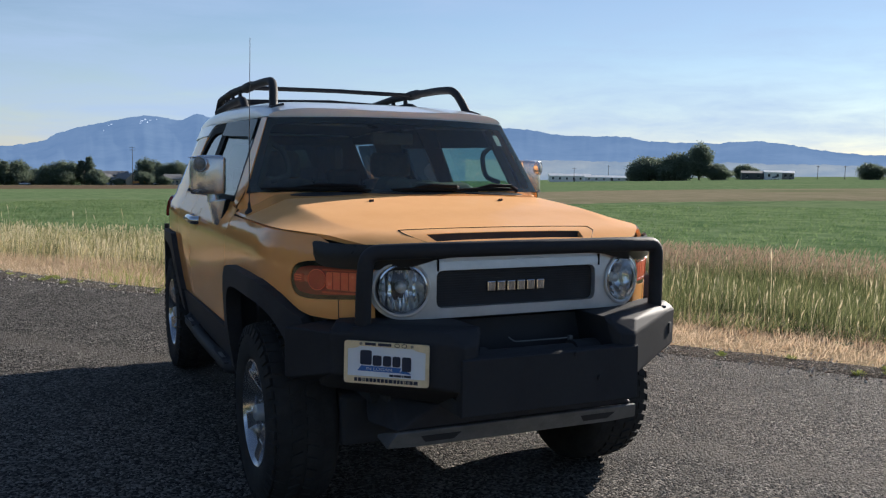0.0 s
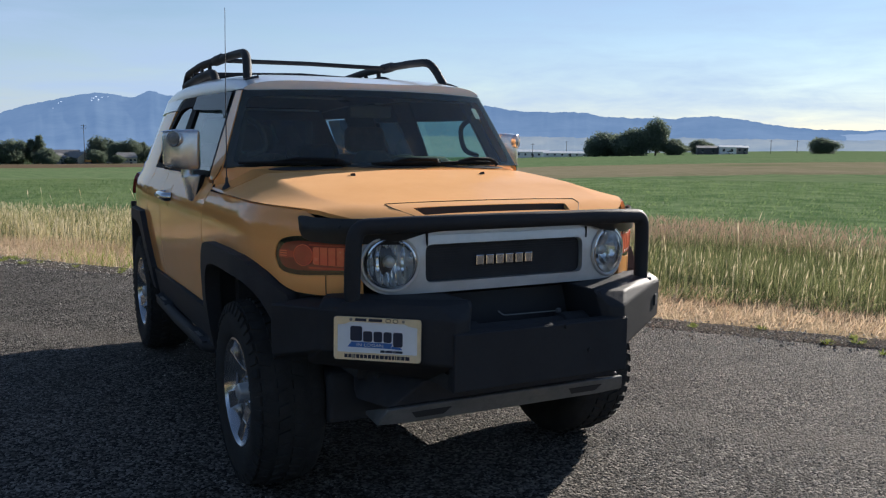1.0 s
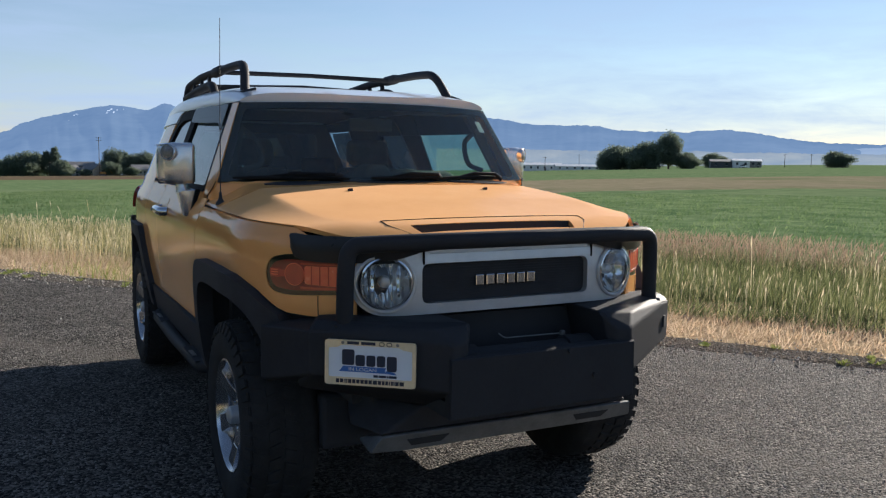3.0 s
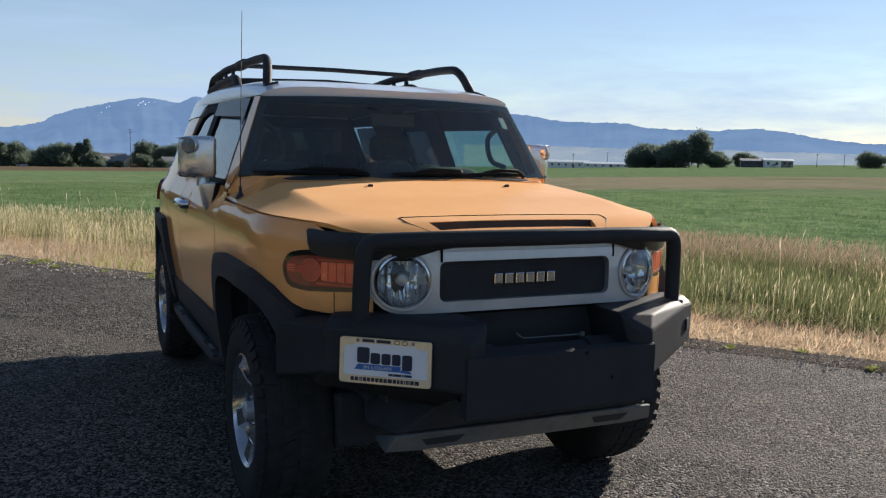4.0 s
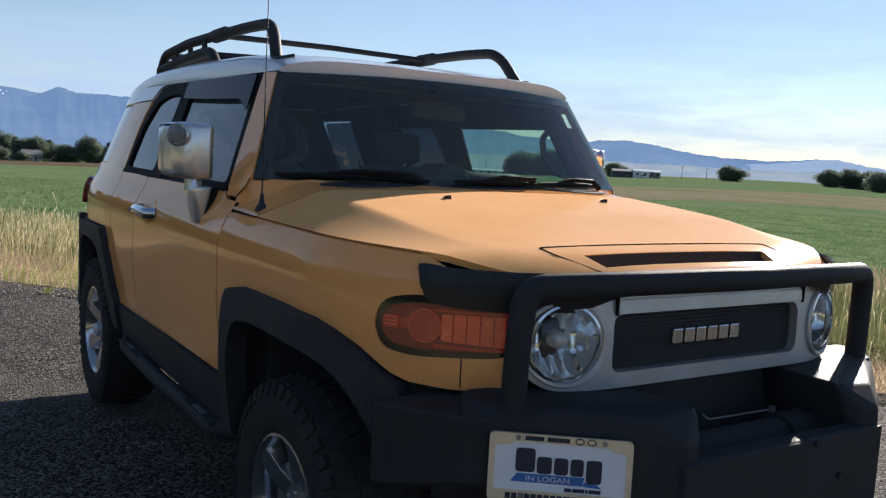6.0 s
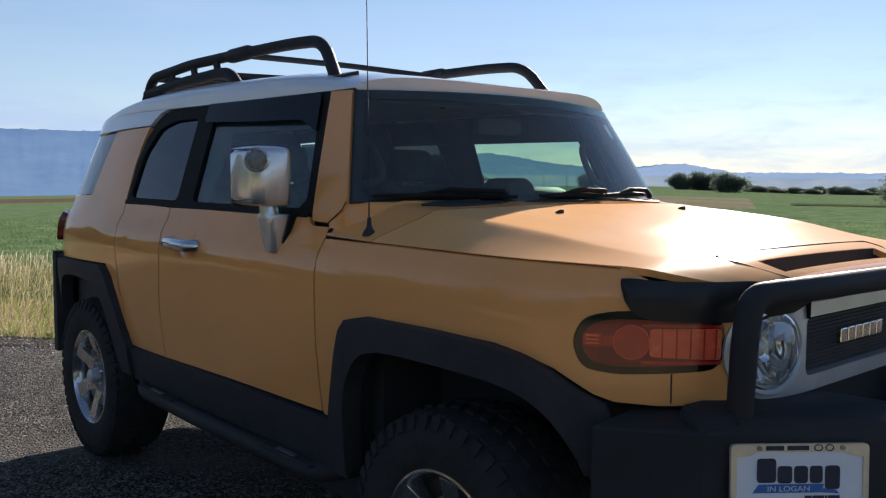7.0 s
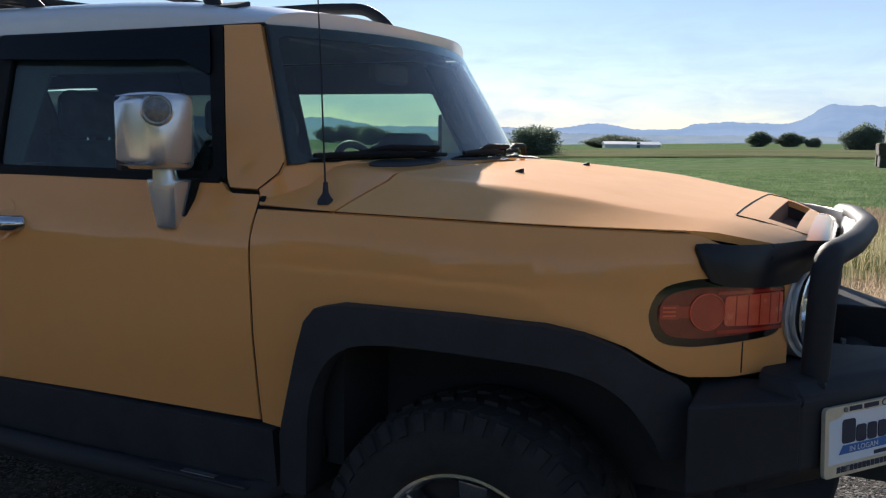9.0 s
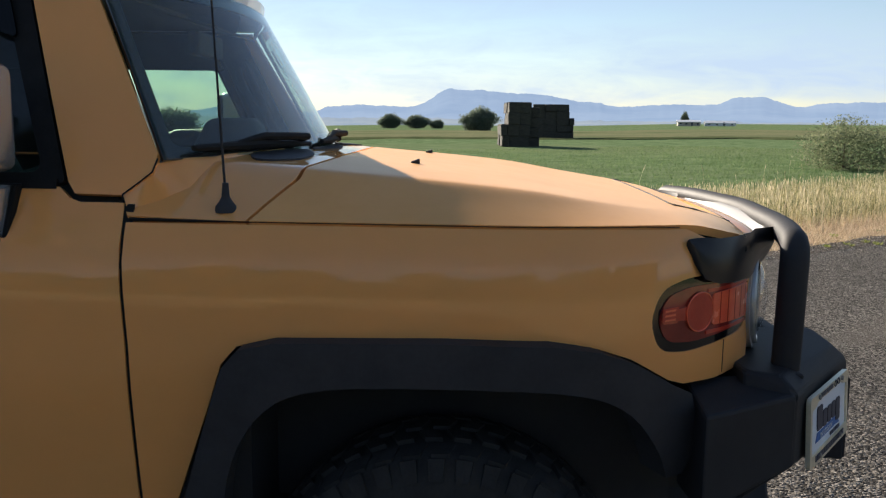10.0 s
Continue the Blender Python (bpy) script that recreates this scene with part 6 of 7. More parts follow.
def make_tree(name, height, spread, base, clumps, per, leaf, mat, seed, label, category="tree", trunk=0.16, pointed=0.0):
    """A tapered trunk with limbs and a ragged crown of leaves; it stands at the origin."""
    rng = np.random.default_rng(seed)
    tree = empty(name, Matrix.Identity(4), label, category)
    bm = bm_tube([(0, 0, -0.4), (0.04 * height * 0.2, 0, base * 0.6), (0.0, 0.03 * height * 0.2, height * 0.55), (0, 0, height * 0.82)], [trunk * 1.25, trunk, trunk * 0.6, trunk * 0.15], 8)
    part("trunk", bm, BARK, tree, smooth=True)
    centres = []
    while len(centres) < clumps:
        p = rng.uniform(-1, 1, 3)
        if np.linalg.norm(p) > 1 or np.linalg.norm(p) < 0.35:
            continue
        f = 1 - pointed * (p[2] + 1) / 2
        n = noise.noise((p[0] * 1.6 + seed, p[1] * 1.6, p[2] * 1.6))
        r = spread * f * (0.85 + 0.5 * n)
        centres.append((p[0] * r, p[1] * r, base + (height - base) * (0.5 + 0.5 * p[2] * (0.92 + 0.25 * n))))
    for k in range(7):
        c = Vector(centres[k * max(1, clumps // 8)])
        z0 = base * 0.7 + (c.z - base * 0.7) * 0.35
        part("limb", bm_tube([(0, 0, z0), (c.x * 0.5, c.y * 0.5, z0 + (c.z - z0) * 0.6), tuple(c * 0.8 + Vector((0, 0, z0 * 0.2)))], [trunk * 0.45, trunk * 0.3, trunk * 0.08], 6), BARK, tree, smooth=True)
    c = np.repeat(np.array(centres), per, axis=0)
    size = spread * (0.26 + 0.10 * rng.random(len(c)))[:, None]
    g = rng.normal(0, 1, c.shape)
    g = g / np.linalg.norm(g, axis=1)[:, None] * rng.random(len(c))[:, None] ** 0.45
    p = c + g * size * np.array([1.25, 1.25, 0.95])
    p[:, 2] = np.maximum(p[:, 2], base * 0.5)
    a = rng.normal(0, 1, c.shape)
    a /= np.linalg.norm(a, axis=1)[:, None]
    b = np.cross(a, rng.normal(0, 1, c.shape))
    b /= np.linalg.norm(b, axis=1)[:, None]
    s = leaf * (0.6 + 0.8 * rng.random(len(c)))[:, None]
    v = np.stack([p - a * s, p + b * s * 0.55, p + a * s, p - b * s * 0.55], axis=1).reshape(-1, 3)
    f = np.arange(len(v)).reshape(-1, 4)
    crown = big_mesh("crown", v, f, [mat], tree)
    tagged(crown, kind="stuff")
    return tree


def put(tree, az, d, turn, k, kz=None):
    p = spot(az, d)
    return copy_thing(tree, Matrix.Translation(p) @ Matrix.Rotation(radians(turn), 4, "Z") @ Matrix.Diagonal((k, k, kz or k, 1)))


broad = make_tree("broad_tree", 10, 4.2, 0.7, 130, 110, 0.24, LEAF, 11, "broad dark green tree beyond the field", trunk=0.28)
tall = make_tree("tall_tree", 13, 3.0, 0.8, 130, 110, 0.24, LEAF, 23, "tall dark green tree beyond the field", trunk=0.25, pointed=0.45)
low = make_tree("low_tree", 6, 4.0, 0.1, 130, 110, 0.20, LEAF, 37, "low round green tree beyond the field", trunk=0.2)
broad.matrix_world = Matrix.Translation(spot(41.1, 405)) @ Matrix.Rotation(radians(180), 4, "Z") @ Matrix.Diagonal((1.45, 1.45, 1.62, 1))
tall.matrix_world = Matrix.Translation(spot(2.35, 440))
low.matrix_world = Matrix.Translation(spot(38.8, 408)) @ Matrix.Diagonal((1.7, 1.7, 1.42, 1))
rng_trees = random.Random(5)
# the wood behind the western field, seen against the mountains
for i, (az, d, k, kz) in enumerate(((-6.0, 450, 1.1, 1.0), (-5.0, 455, 1.0, 1.1), (-4.0, 445, 1.15, 1.05), (-3.0, 450, 1.1, 1.0), (-2.3, 440, 1.0, 1.05), (-1.8, 446, 1.1, 1.08), (-0.9, 450, 0.8, 0.72), (-0.1, 440, 0.8, 0.75), (0.6, 438, 1.1, 1.05), (1.3, 446, 0.9, 0.85),
                                    (1.9, 440, 1.15, 1.1), (2.9, 470, 0.7, 0.6), (5.7, 470, 1.1, 1.05), (6.4, 462, 0.9, 1.1), (6.9, 452, 1.0, 1.0), (7.5, 448, 0.9, 0.9), (8.2, 455, 1.0, 1.0), (9.2, 450, 0.9, 0.8), (10.4, 450, 1.1, 1.0), (11.6, 455, 1.0, 1.0))):
    put((broad, tall, low)[i % 3 if k > 0.85 else 2], az, d, rng_trees.uniform(0, 360), k, kz * (1.15 if i % 3 == 2 and k > 0.85 else 0.78))
for i in range(40):
    az = -9.0 + i * 0.52 + rng_trees.uniform(-0.2, 0.2)
    if not 2.9 < az < 5.2:
        put((low, broad, low, tall)[i % 4], az, 462 + rng_trees.uniform(-10, 45), rng_trees.uniform(0, 360), rng_trees.uniform(0.7, 1.1), rng_trees.uniform(0.7, 0.95) * (1.05 if i % 2 == 0 else 0.66))
# grove and single trees to the north-east
for proto, az, d, k, kz in ((low, 38.1, 412, 1.4, 1.2), (low, 39.6, 400, 1.4, 1.35), (low, 37.2, 404, 0.7, 0.8), (low, 42.2, 404, 0.9, 0.8), (low, 43.8, 520, 1.1, 0.9), (low, 51.0, 430, 0.95, 0.8), (low, 56.7, 420, 0.8, 0.85),
                            (low, 57.9, 425, 1.0, 0.95), (low, 58.9, 420, 0.95, 0.9), (low, 59.6, 300, 0.8, 0.7), (low, 75.6, 330, 1.3, 0.52), (low, 74.6, 335, 1.0, 0.42), (low, 84.1, 330, 0.62, 0.60), (low, 85.9, 330, 0.70, 0.55), (low, 87.2, 330, 0.40, 0.36), (low, 89.4, 205, 0.45, 0.52),
                            (low, 90.0, 208, 0.50, 0.62), (low, 103.3, 520, 0.3, 0.9), (low, 117.5, 260, 1.1, 1.2)):
    put(proto, az, d, rng_trees.uniform(0, 360), k, kz)
for i in range(16):
    put(low, 58.5 + i * 0.72 + rng_trees.uniform(-0.2, 0.2), 470 + rng_trees.uniform(-20, 20), rng_trees.uniform(0, 360), 0.7, 0.34 + rng_trees.uniform(-0.08, 0.12))
# shrubs between the houses
for az, d, k, kz in ((2.75, 430, 0.75, 0.8), (4.0, 428, 0.4, 0.35), (5.55, 430, 0.6, 0.7), (6.7, 430, 0.5, 0.45), (3.0, 424, 0.4, 0.35)):
    put(low, az, d, rng_trees.uniform(0, 360), k, kz)
# trees along the field behind the camera, which the paint mirrors
for i in range(70):
    az = -160 + i * 2.15 + rng_trees.uniform(-0.9, 0.9)
    put((tall, broad, low, tall)[i % 4], az, 52 + rng_trees.uniform(-6, 16), rng_trees.uniform(0, 360), rng_trees.uniform(0.55, 0.95), rng_trees.uniform(0.34, 0.64) if az > -42 else rng_trees.uniform(0.5, 1.15))
for az, d, k, kz in ((-10.5, 92, 0.9, 0.72), (-8.6, 105, 0.8, 0.62), (-7.2, 118, 0.8, 0.82), (-6.0, 150, 0.7, 0.85)):
    put(tall, az, d, az * 40, k, kz)
lone = make_tree("field_tree", 4.2, 2.5, 0.0, 110, 110, 0.11, LEAF, 41, "bushy green tree standing alone in the field", trunk=0.14)
lone.matrix_world = Matrix.Translation(spot(69.5, 112, -0.5)) @ Matrix.Diagonal((1.45, 1.45, 1.0, 1))
bush = make_tree("willow_bush", 1.60, 1.4, -0.25, 80, 130, 0.032, WILLOW, 52, "feathery grey-green bush behind the dry grass", "bush", trunk=0.03)
bush.matrix_world = Matrix.Translation(spot(109.0, 29.5)) @ Matrix.Diagonal((1.25, 1.25, 1, 1))

# ---------------------------------------------------------------- buildings
SIDING = surf("pale_siding", (0.66, 0.66, 0.64), (0.76, 0.76, 0.74), scale=0.8, rough=0.8)
BRICKWALL = surf("tan_wall", (0.40, 0.34, 0.27), (0.50, 0.43, 0.34), scale=0.8, rough=0.85)
ROOFING = surf("grey_shingles", (0.17, 0.17, 0.175), (0.24, 0.235, 0.23), scale=0.9, rough=0.9)
TINROOF = surf("white_tin_roof", (0.60, 0.62, 0.64), (0.70, 0.71, 0.72), scale=0.5, rough=0.45)
DARKSHED = surf("dark_shed_wall", (0.06, 0.065, 0.07), (0.10, 0.10, 0.105), scale=0.5, rough=0.8)
WINDOW = surf("far_window_glass", (0.03, 0.04, 0.05), (0.05, 0.06, 0.07), scale=2, rough=0.1)


def make_building(name, az, d, turn, length, width, eave, ridge, wall, roofing, label, windows=4):
    b = empty(name, Matrix.Translation(spot(az, d, -0.1)) @ Matrix.Rotation(radians(turn - az), 4, "Z"), label, "building")
    l, w = length / 2, width / 2
    part("wall", bm_hull([(x, y, z) for x in (-l, l) for y, z in ((-w, 0), (w, 0), (-w, eave), (w, eave), (0, ridge - 0.25))]), wall, b)
    for q in (-1, 1):
        part("roof", bm_hull([(x, y, z + dz) for x in (-l - 0.4, l + 0.4) for y, z in ((0, ridge), (q * (w + 0.5), eave - 0.1)) for dz in (0, 0.22)]), roofing, b)
    for i in range(windows):
        x = -l + length * (i + 0.5) / windows
        win = part("window", bm_box(x - 0.55, x + 0.55, -w - 0.06, -w + 0.1, eave * 0.42, eave * 0.80), WINDOW, b)
        part("sill", bm_box(x - 0.65, x + 0.65, -w - 0.14, -w, eave * 0.42 - 0.1, eave * 0.42), SIDING, win)
    part("door", bm_box(l * 0.15, l * 0.15 + 1.1, -w - 0.05, -w + 0.1, 0, 2.1), DARKSHED, b)
    return b


make_building("farm_house", 3.2, 436, 35, 6, 7, 3.0, 5.0, SIDING, ROOFING, "pale house among trees across the field")
make_building("farm_house", 4.5, 434, -55, 9, 7, 3.0, 5.6, BRICKWALL, ROOFING, "tan gabled house among trees across the field")
make_building("farm_house", 7.2, 438, 20, 8, 7, 3.0, 5.2, BRICKWALL, ROOFING, "tan gabled house among trees across the field")
make_building("farm_house", 3.7, 470, 5, 14, 8, 5.0, 7.0, BRICKWALL, ROOFING, "tan two-storey house among trees across the field", 5)
make_building("long_shed", 32.9, 520, 5, 24, 12, 3.4, 4.6, SIDING, TINROOF, "long pale shed with a white tin roof", 6)
make_building("long_shed", 35.3, 480, 8, 24, 9, 2.0, 2.9, SIDING, TINROOF, "long low white shed beyond the field", 6)
make_building("barn", 44.25, 470, 5, 10.5, 9, 3.4, 4.4, DARKSHED, ROOFING, "dark barn beyond the field", 2)
make_building("barn", 45.45, 465, 5, 8, 8, 3.6, 4.4, SIDING, TINROOF, "white barn beyond the field", 2)
make_building("barn", 46.3, 475, 5, 5.5, 9, 3.4, 4.2, ROOFING, TINROOF, "grey barn beyond the field", 2)
make_building("long_shed", 76.3, 300, 8, 18, 8, 1.3, 2.1, SIDING, TINROOF, "low shed with a pale roof behind the field", 0)
make_building("long_shed", 103.5, 500, 4, 12, 10, 2.2, 3.2, BRICKWALL, TINROOF, "reddish industrial building far off", 4)
make_building("long_shed", 105.4, 505, 4, 16, 10, 1.6, 2.8, SIDING, TINROOF, "white industrial building far off", 4)


def make_pole(az, d, height, arms=2):
    p = part("utility_pole", bm_tube([(0, 0, -0.4), (0, 0, height)], [0.16, 0.11], 8), BARK, None, smooth=True)
    p.matrix_world = Matrix.Translation(spot(az, d))
    tagged(p, "wooden utility pole with cross-arms across the field", "pole", "utility poles")
    for i in range(arms):
        part("cross_arm", bm_box(-1.2, 1.2, -0.07, 0.07, height - 0.6 - i * 1.1, height - 0.45 - i * 1.1), BARK, p)
    return p


for az, d, h in ((4.85, 425, 17.8), (2.05, 430, 6.5), (8.6, 440, 7.5), (24.5, 480, 9), (33.2, 500, 8), (35.4, 520, 9), (48.0, 480, 7), (49.5, 500, 7)):
    make_pole(az, d, h, 2 if h > 10 else 1)

# ---------------------------------------------------------------- vehicles parked by the houses
MACHINE = surf("orange_machine_paint", (0.50, 0.20, 0.04), (0.60, 0.26, 0.06), scale=1.5, rough=0.6)
FARCAR = surf("white_far_car_paint", (0.65, 0.66, 0.68), (0.74, 0.75, 0.76), scale=1.0, rough=0.35, coat=0.5)

digger = empty("excavator", Matrix.Translation(spot(5.05, 428)) @ Matrix.Rotation(radians(-20), 4, "Z"), "small orange excavator standing by the houses", "excavator")
part("body", bm_hull([(x, y, z) for x in (-1.6, 1.2) for y in (-0.9, 0.9) for z in (0.9, 1.9)], 0.1), MACHINE, digger)
part("cab", bm_hull([(x, y, z) for x in (-0.4, 0.8) for y in (-0.8, 0.2) for z in (1.9, 2.9)], 0.1), WINDOW, digger)
part("arm", bm_tube([(1.0, 0.3, 1.6), (2.6, 0.3, 3.0), (4.0, 0.3, 1.2)], [0.22, 0.2, 0.14], 8), MACHINE, digger)
for q in (-1, 1):
    part("track", bm_hull([(x, q * 0.75 + dy, z) for x, z in ((-1.6, 0.4), (-1.3, 0.0), (1.3, 0.0), (1.6, 0.4), (1.3, 0.85), (-1.3, 0.85)) for dy in (-0.25, 0.25)]), DARKSHED, digger)


def make_far_car(az, d, turn):
    c = empty("parked_car", Matrix.Translation(spot(az, d)) @ Matrix.Rotation(radians(turn), 4, "Z"), "white car parked far across the field", "car")
    part("body", bm_hull([(x, y, z) for y in (-0.85, 0.85) for x, z in ((-2.2, 0.35), (-2.2, 0.85), (-1.9, 0.95), (1.9, 0.95), (2.25, 0.75), (2.25, 0.35))], 0.08), FARCAR, c)
    part("cabin", bm_hull([(x, y * (1 - 0.12 * (z > 1.2)), z) for y in (-0.82, 0.82) for x, z in ((-1.6, 0.93), (-1.1, 1.45), (0.4, 1.45), (1.1, 0.93))], 0.06), WINDOW, c)
    for x in (-1.4, 1.4):
        for y in (-0.8, 0.8):
            part("wheel", bm_lathe([(0.0, -0.1), (0.32, -0.1), (0.32, 0.1), (0.0, 0.1)], "y", 14, (x, y, 0.32)), RUBBER, c)


for az, d, turn in ((6.35, 432, 10), (-1.25, 436, 25), (45.6, 440, 15)):
    make_far_car(az, d, turn)

# ---------------------------------------------------------------- stacked bales
HAY = surf("weathered_hay", (0.034, 0.033, 0.026), (0.060, 0.055, 0.042), scale=3.0, rough=0.95, bump=1.0, bump_scale=22, stretch=(1, 1, 3))


def make_bales(az, d, turn, columns, bh, bl):
    rng = random.Random(int(az * 10))
    base = Matrix.Translation(spot(az, d)) @ Matrix.Rotation(radians(turn - az), 4, "Z")
    left = -sum(c[0] for c in columns) / 2
    for bw, n in columns:
        left += bw
        for k in range(n):
            for q in range(2):
                bm = bm_box(-bw / 2 - 0.02, bw / 2 + 0.02, -bl / 2, bl / 2, 0, bh, 0.06, 2)
                for vert in bm.verts:
                    vert.co += Vector((rng.uniform(-0.03, 0.03), rng.uniform(-0.03, 0.03), rng.uniform(-0.025, 0.025) if vert.co.z > 0.2 else 0))
                ob = part("hay_bale", bm, HAY, None)
                ob.matrix_world = base @ pose(left - bw / 2 + rng.uniform(-0.07, 0.07), q * bl * 1.03 + rng.uniform(-0.12, 0.12), k * bh, 0, 0, rng.uniform(-2, 2))
                tagged(ob, "large square bale of weathered brown hay, stacked", "hay bale", "stacked hay bales")
                for j in (-0.3, 0.0, 0.3):
                    part("twine", bm_box(-bw / 2 - 0.012, bw / 2 + 0.012, j * bl - 0.012, j * bl + 0.012, bh - 0.001, bh + 0.012), BARK, ob)


make_bales(90.33, 57, 2, ((0.40, 2), (0.72, 4), (0.70, 4)), 0.72, 1.9)
make_bales(91.45, 57.6, 2, ((0.75, 4),), 0.64, 1.8)
make_bales(93.8, 95, 2, ((1.20, 5), (1.25, 5), (1.30, 5), (0.5, 3)), 0.73, 2.0)

# ---------------------------------------------------------------- grass of the verge and leaves of the crop
STRAW = leafy("dry_straw_grass", (0.42, 0.355, 0.165), (0.67, 0.58, 0.32), translucent=0.4, per_island=0.55, scale=0.7)
SEED = leafy("pale_seed_heads", (0.46, 0.40, 0.235), (0.73, 0.64, 0.44), translucent=0.35, per_island=0.5, scale=0.7)
GREENGRASS = leafy("green_verge_grass", (0.085, 0.104, 0.045), (0.25, 0.265, 0.12), translucent=0.5, per_island=0.6, scale=0.6)
PINKSTRAW = leafy("pinkish_short_straw", (0.58, 0.44, 0.29), (0.80, 0.64, 0.46), translucent=0.4, per_island=0.55, scale=0.7)
RUSTY = leafy("rusty_seed_heads", (0.33, 0.235, 0.165), (0.46, 0.345, 0.25), translucent=0.35, per_island=0.5, scale=0.6)
WEED = leafy("yellow_green_weeds", (0.22, 0.27, 0.06), (0.42, 0.44, 0.16), translucent=0.45, per_island=0.5, scale=0.8)
CROP = leafy("crop_leaves", (0.086, 0.146, 0.058), (0.190, 0.258, 0.112), translucent=0.5, per_island=0.5, scale=0.3)


def heights(x, y):
    return np.array([land(a, b) for a, b in zip(x, y)])


def blades(name, n, u0, u1, v0, v1, h0, h1, width, lean, mat, label, category, seed, keep=None, head=0.0, power=1.0):
    """Very many bent blades (or stalks with a seed head) between two distances from the road."""
    rng = np.random.default_rng(seed)
    u = rng.uniform(u0, u1, n)
    v = v0 + (v1 - v0) * rng.random(n) ** power
    x, y = ROAD_E.x * u + ROAD_N.x * v, ROAD_E.y * u + ROAD_N.y * v
    if keep:
        ok = np.array([keep(a, b) for a, b in zip(u, v)]) > rng.random(n)
        u, v, x, y = u[ok], v[ok], x[ok], y[ok]
        n = len(u)
    z = heights(x, y) - 0.02
    h = h0 + (h1 - h0) * rng.random(n) ** 0.8
    a = rng.uniform(0, 2 * np.pi, n)
    l = lean * h * rng.uniform(0.2, 1.0, n)
    dx, dy = np.cos(a) * l + 0.16 * lean * h, np.sin(a) * l - 0.10 * lean * h
    t = rng.uniform(0, 2 * np.pi, n)
    wx, wy = np.cos(t) * width / 2, np.sin(t) * width / 2
    w = rng.uniform(0.6, 1.3, n)
    wx, wy = wx * w, wy * w
    if head:
        rows = ((0.0, 0.0, 0.8), (0.55, 0.22, 0.6), (0.80, 0.55, 0.5), (0.88, 0.70, head), (1.0, 1.0, 0.3))
    else:
        rows = ((0.0, 0.0, 1.0), (0.5, 0.28, 0.85), (1.0, 1.0, 0.12))
    cols = []
    for f, b, k in rows:
        cx, cy, cz = x + dx * b, y + dy * b, z + h * f
        cols.append(np.stack([cx - wx * k, cy - wy * k, cz], 1))
        cols.append(np.stack([cx + wx * k, cy + wy * k, cz], 1))
    m = len(cols)
    verts = np.stack(cols, 1).reshape(-1, 3)
    base = (np.arange(n) * m)[:, None]
    faces = np.concatenate([base + np.array([2 * r, 2 * r + 1, 2 * r + 3, 2 * r + 2]) for r in range(m // 2 - 1)])
    ob = big_mesh(name, verts, faces, [mat])
    return tagged(ob, label, category, kind="stuff")


def patch(u, v, s, k=0.35):
    return 0.5 + 0.9 * noise.noise((u * k, v * k, s))


def dryness(u, v):
    """How dry the verge is: straw to the west and the east, greener between."""
    west = min(max((-4.0 - u) / 3.0, 0.0), 1.0)
    east = min(max((u - 4.0) / 2.5, 0.0), 1.0)
    return min(1.0, 0.08 + 0.66 * max(west, east) + 0.5 * noise.noise((u * 0.5, v * 0.8, 1.0)))


V = EDGE
blades("short_straw", 85000, -22, 20, V + 0.05, V + 1.7, 0.03, 0.12, 0.007, 1.0, PINKSTRAW, "short dry straw along the asphalt edge", "grass", 1, lambda u, v: min(1, 0.25 + (v - V) * 1.2) * (0.45 + patch(u, v, 3)))
blades("dry_grass", 42000, -24, 22, V + 1.0, V + 4.6, 0.12, 0.33, 0.008, 0.85, STRAW, "tall dry yellow grass on the verge", "grass", 2, lambda u, v: dryness(u, v) * min(1.0, (v - V - 1.1) * 1.2))
blades("green_grass", 165000, -24, 22, V + 0.95, V + 5.2, 0.10, 0.34, 0.0055, 0.50, GREENGRASS, "green grass between the dry stalks", "grass", 3, lambda u, v: (1.15 - 0.80 * dryness(u, v)) * min(1.0, (v - V - 1.0) * 0.8) * (0.5 + 0.8 * patch(u, v, 23, 0.8)))
blades("seed_stalks", 46000, -24, 22, V + 0.9, V + 5.0, 0.14, 0.40, 0.0048, 0.16, SEED, "pale stalks with seed heads in the verge", "grass", 4, lambda u, v: (0.42 + 0.50 * dryness(u, v)) * (0.05 + 1.3 * patch(u, v, 8, 0.7)) * (0.62 if -2.5 < u < 3.2 else 1.0), head=2.4)
blades("verge_leaves", 42000, -3.5, 4.5, V + 1.1, V + 5.4, 0.04, 0.17, 0.015, 0.9, GREENGRASS, "broad green leaves low among the grass", "weeds", 19, lambda u, v: 0.15 + 1.2 * patch(u, v, 21, 0.9))
blades("rusty_stalks", 11500, -2, 9, V + 4.3, V + 6.2, 0.24, 0.44, 0.0045, 0.35, RUSTY, "reddish-brown seeding grass behind the verge", "grass", 5, lambda u, v: 0.1 + 1.2 * patch(u, v, 5, 0.6), head=2.4)
blades("tall_stalks", 70, -24, 22, V + 1.5, V + 5.5, 0.50, 0.75, 0.008, 0.25, SEED, "few taller pale stalks above the grass", "grass", 6, head=2.0)
blades("pale_stalks", 1100, 2.5, 14, V + 1.0, V + 3.6, 0.28, 0.54, 0.008, 0.2, SEED, "coarse pale upright stalks on the verge", "grass", 12, lambda u, v: 0.3 + patch(u, v, 14, 0.7), head=1.9)
blades("far_verge_grass", 16000, -90, 90, V + 1.0, V + 5.0, 0.25, 0.6, 0.022, 0.5, STRAW, "dry grass along the road further off", "grass", 7, lambda u, v: 1.0 if (u < -22 or u > 20) else 0.0)
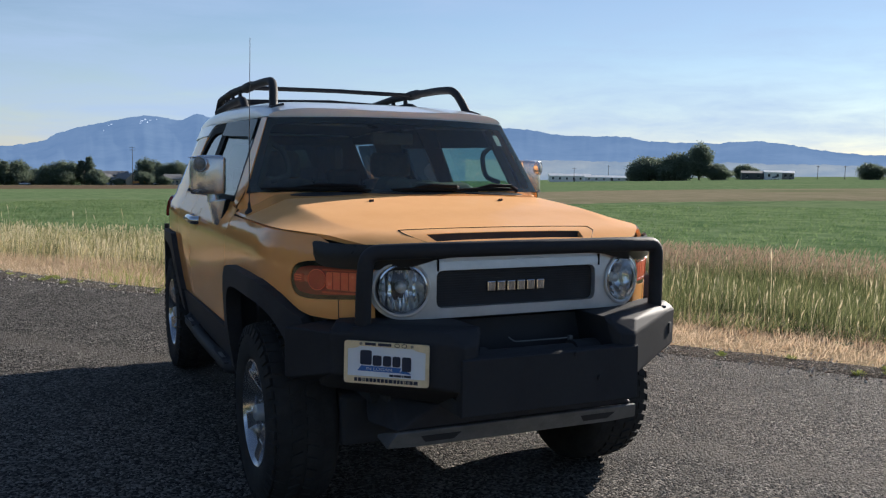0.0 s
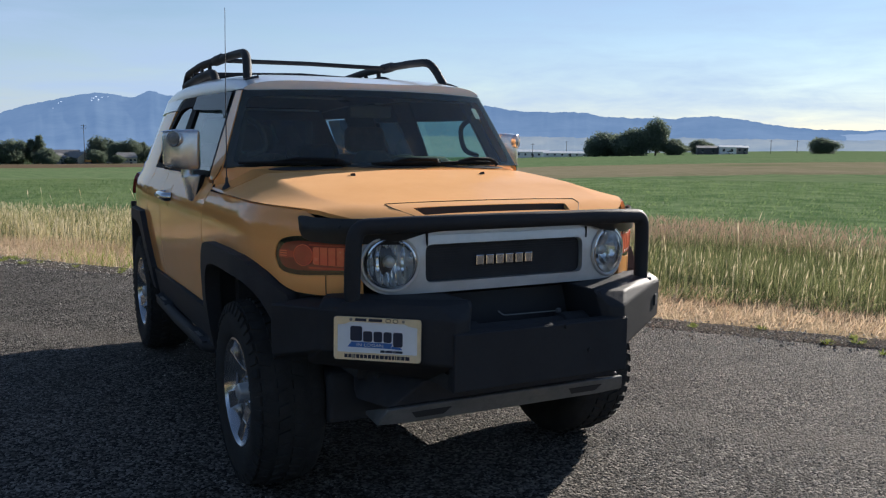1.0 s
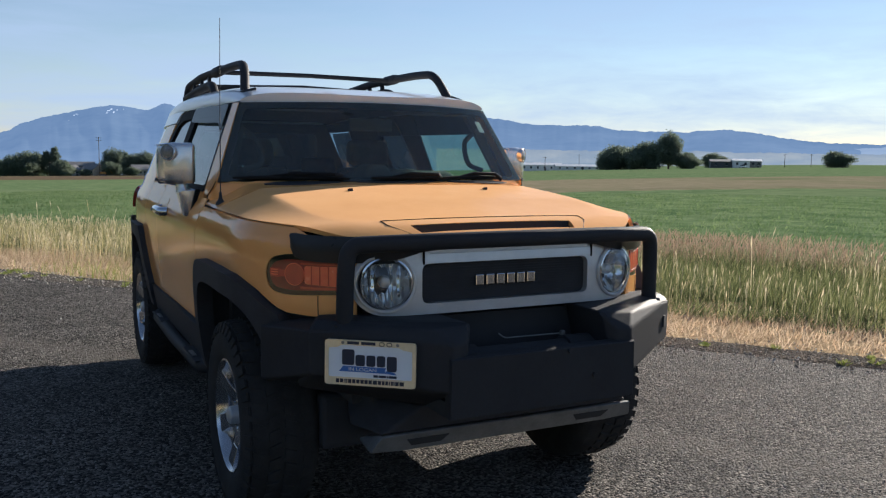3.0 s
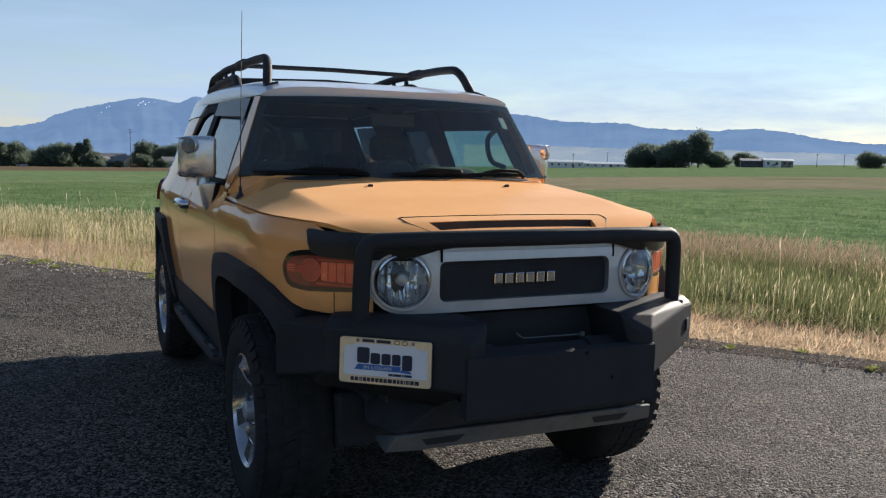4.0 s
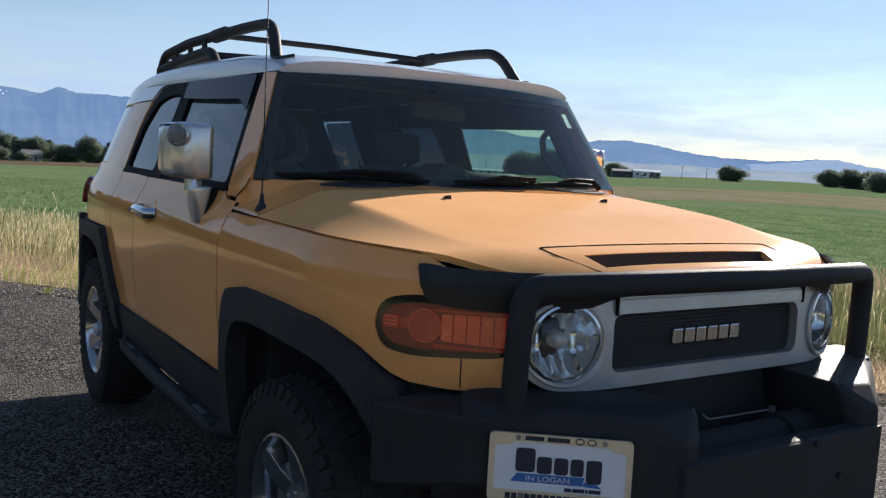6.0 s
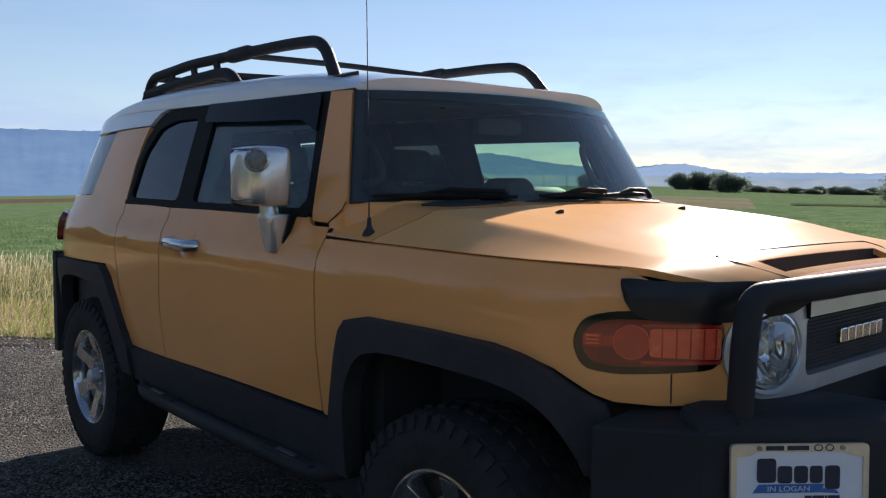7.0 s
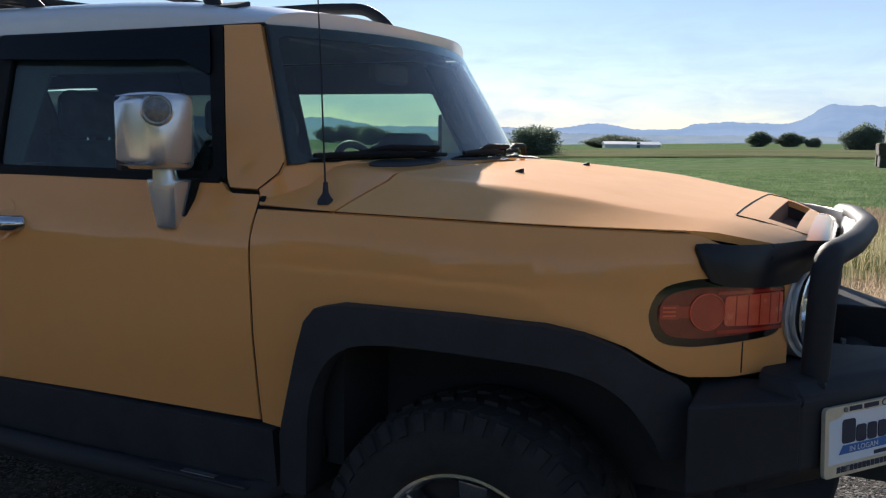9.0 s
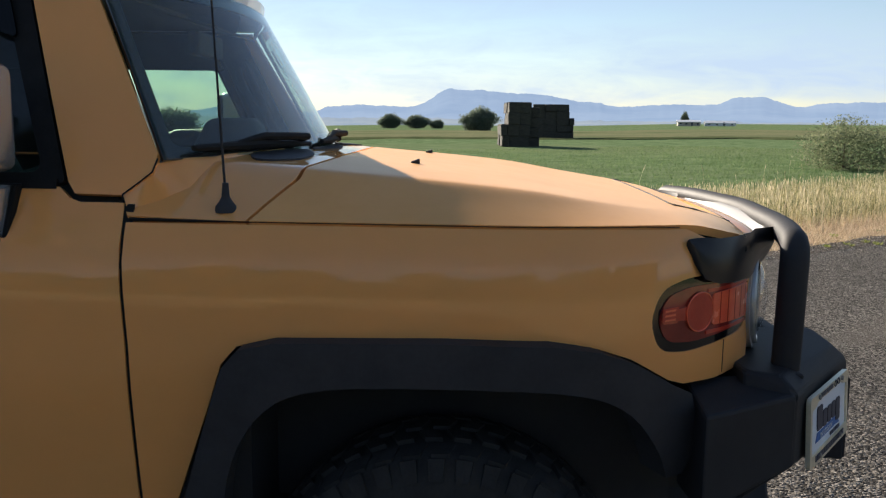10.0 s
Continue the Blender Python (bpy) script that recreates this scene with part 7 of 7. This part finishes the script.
blades("crop_leaves", 230000, -45, 45, V + 4.9, V + 34, 0.03, 0.10, 0.021, 1.2, CROP, "leafy green crop in the field", "crop", 8, lambda u, v: 0.15 + 1.3 * patch(u, v, 2, 0.9), power=1.5)
blades("fresh_grass", 16000, -7.5, -1.5, V + 0.05, V + 1.7, 0.05, 0.20, 0.008, 0.7, WEED, "yellow-green grass at the foot of the dry verge", "grass", 15, lambda u, v: min(1.0, 0.1 + max(0.0, u + 7.0) * 0.22) * (0.2 + patch(u, v, 17, 0.8)))
blades("other_verge_grass", 12000, -60, 60, V - 12.0, V - 8.3, 0.15, 0.5, 0.016, 0.5, STRAW, "dry grass on the other side of the road", "grass", 9)


def make_weeds():
    """Low green weeds rooted in the gravel at the road's edge."""
    rng = np.random.default_rng(77)
    vs, fs = [], []
    for _ in range(110):
        u, v = rng.uniform(-14, 16), V + rng.normal(-0.08, 0.13)
        c = ROAD_E * u + ROAD_N * v
        r = rng.uniform(0.015, 0.055)
        for _ in range(int(60 * r / 0.06)):
            a, k = rng.uniform(0, 6.283), rng.uniform(0.3, 1.0)
            p = np.array([c.x, c.y, 0.0]) + np.array([math.cos(a), math.sin(a), 0]) * r * k
            q = p + np.array([math.cos(a) * 0.03, math.sin(a) * 0.02, rng.uniform(0.01, 0.035)])
            s = np.array([-math.sin(a), math.cos(a), 0]) * 0.007
            n = len(vs)
            vs += [p - s, p + s, q + s * 0.6, q - s * 0.6]
            fs.append((n, n + 1, n + 2, n + 3))
    tagged(big_mesh("edge_weeds", np.array(vs), fs, [WEED]), "low yellow-green weeds at the asphalt's edge", "weeds", kind="stuff")


make_weeds()


def make_gravel():
    """Loose stones along the broken edge of the asphalt, and a few on it."""
    rng = np.random.default_rng(78)
    mat = surf("loose_gravel", (0.22, 0.195, 0.17), (0.62, 0.57, 0.50), scale=20, rough=0.9, per_island=0.8)
    vs, fs = [], []
    for i in range(9500):
        u = rng.uniform(-16, 16)
        v = V + rng.normal(-0.08, 0.17) if i < 9000 else rng.uniform(V - 7, V)
        c = ROAD_E * u + ROAD_N * v
        r = rng.uniform(0.004, 0.013) * (1 if i < 9000 else 0.6)
        z = 0.002 + r * 0.4
        o = rng.uniform(0.6, 1.2, 6) * r
        n = len(vs)
        vs += [(c.x + o[0], c.y, z), (c.x, c.y + o[1], z), (c.x - o[2], c.y, z), (c.x, c.y - o[3], z), (c.x, c.y, z + o[4] * 0.8), (c.x, c.y, z - o[5])]
        fs += [(n + a, n + b, n + e) for a, b, e in ((0, 1, 4), (1, 2, 4), (2, 3, 4), (3, 0, 4), (1, 0, 5), (2, 1, 5), (3, 2, 5), (0, 3, 5))]
    tagged(big_mesh("gravel", vs, fs, [mat]), "loose grey stones along the broken asphalt edge", "gravel", kind="stuff")


make_gravel()


def make_chips():
    """Stone chips standing proud of the worn asphalt, where the camera passes near."""
    rng = np.random.default_rng(79)
    mat = surf("asphalt_chips", (0.034, 0.031, 0.028), (0.25, 0.232, 0.21), scale=30, rough=0.7, per_island=1.2)
    n = 70000
    u, v = rng.uniform(-7, 8, n), rng.uniform(V - 5.0, V - 0.2, n)
    x, y = ROAD_E.x * u + ROAD_N.x * v, ROAD_E.y * u + ROAD_N.y * v
    r = rng.uniform(0.003, 0.0085, n)
    z = heights(x, y) + 0.0135
    a = rng.uniform(0, 6.283, n)
    cols = []
    for k in range(4):
        q = r * rng.uniform(0.6, 1.2, n)
        cols.append(np.stack([x + np.cos(a + k * 1.571) * q, y + np.sin(a + k * 1.571) * q, z], 1))
    cols.append(np.stack([x, y, z + r * rng.uniform(0.5, 1.0, n)], 1))
    verts = np.stack(cols, 1).reshape(-1, 3)
    base = (np.arange(n) * 5)[:, None]
    faces = np.concatenate([base + np.array([k, (k + 1) % 4, 4]) for k in range(4)])
    tagged(big_mesh("road_chips", verts, faces, [mat]), "coarse stone chips standing out of the asphalt", "gravel", kind="stuff")


make_chips()
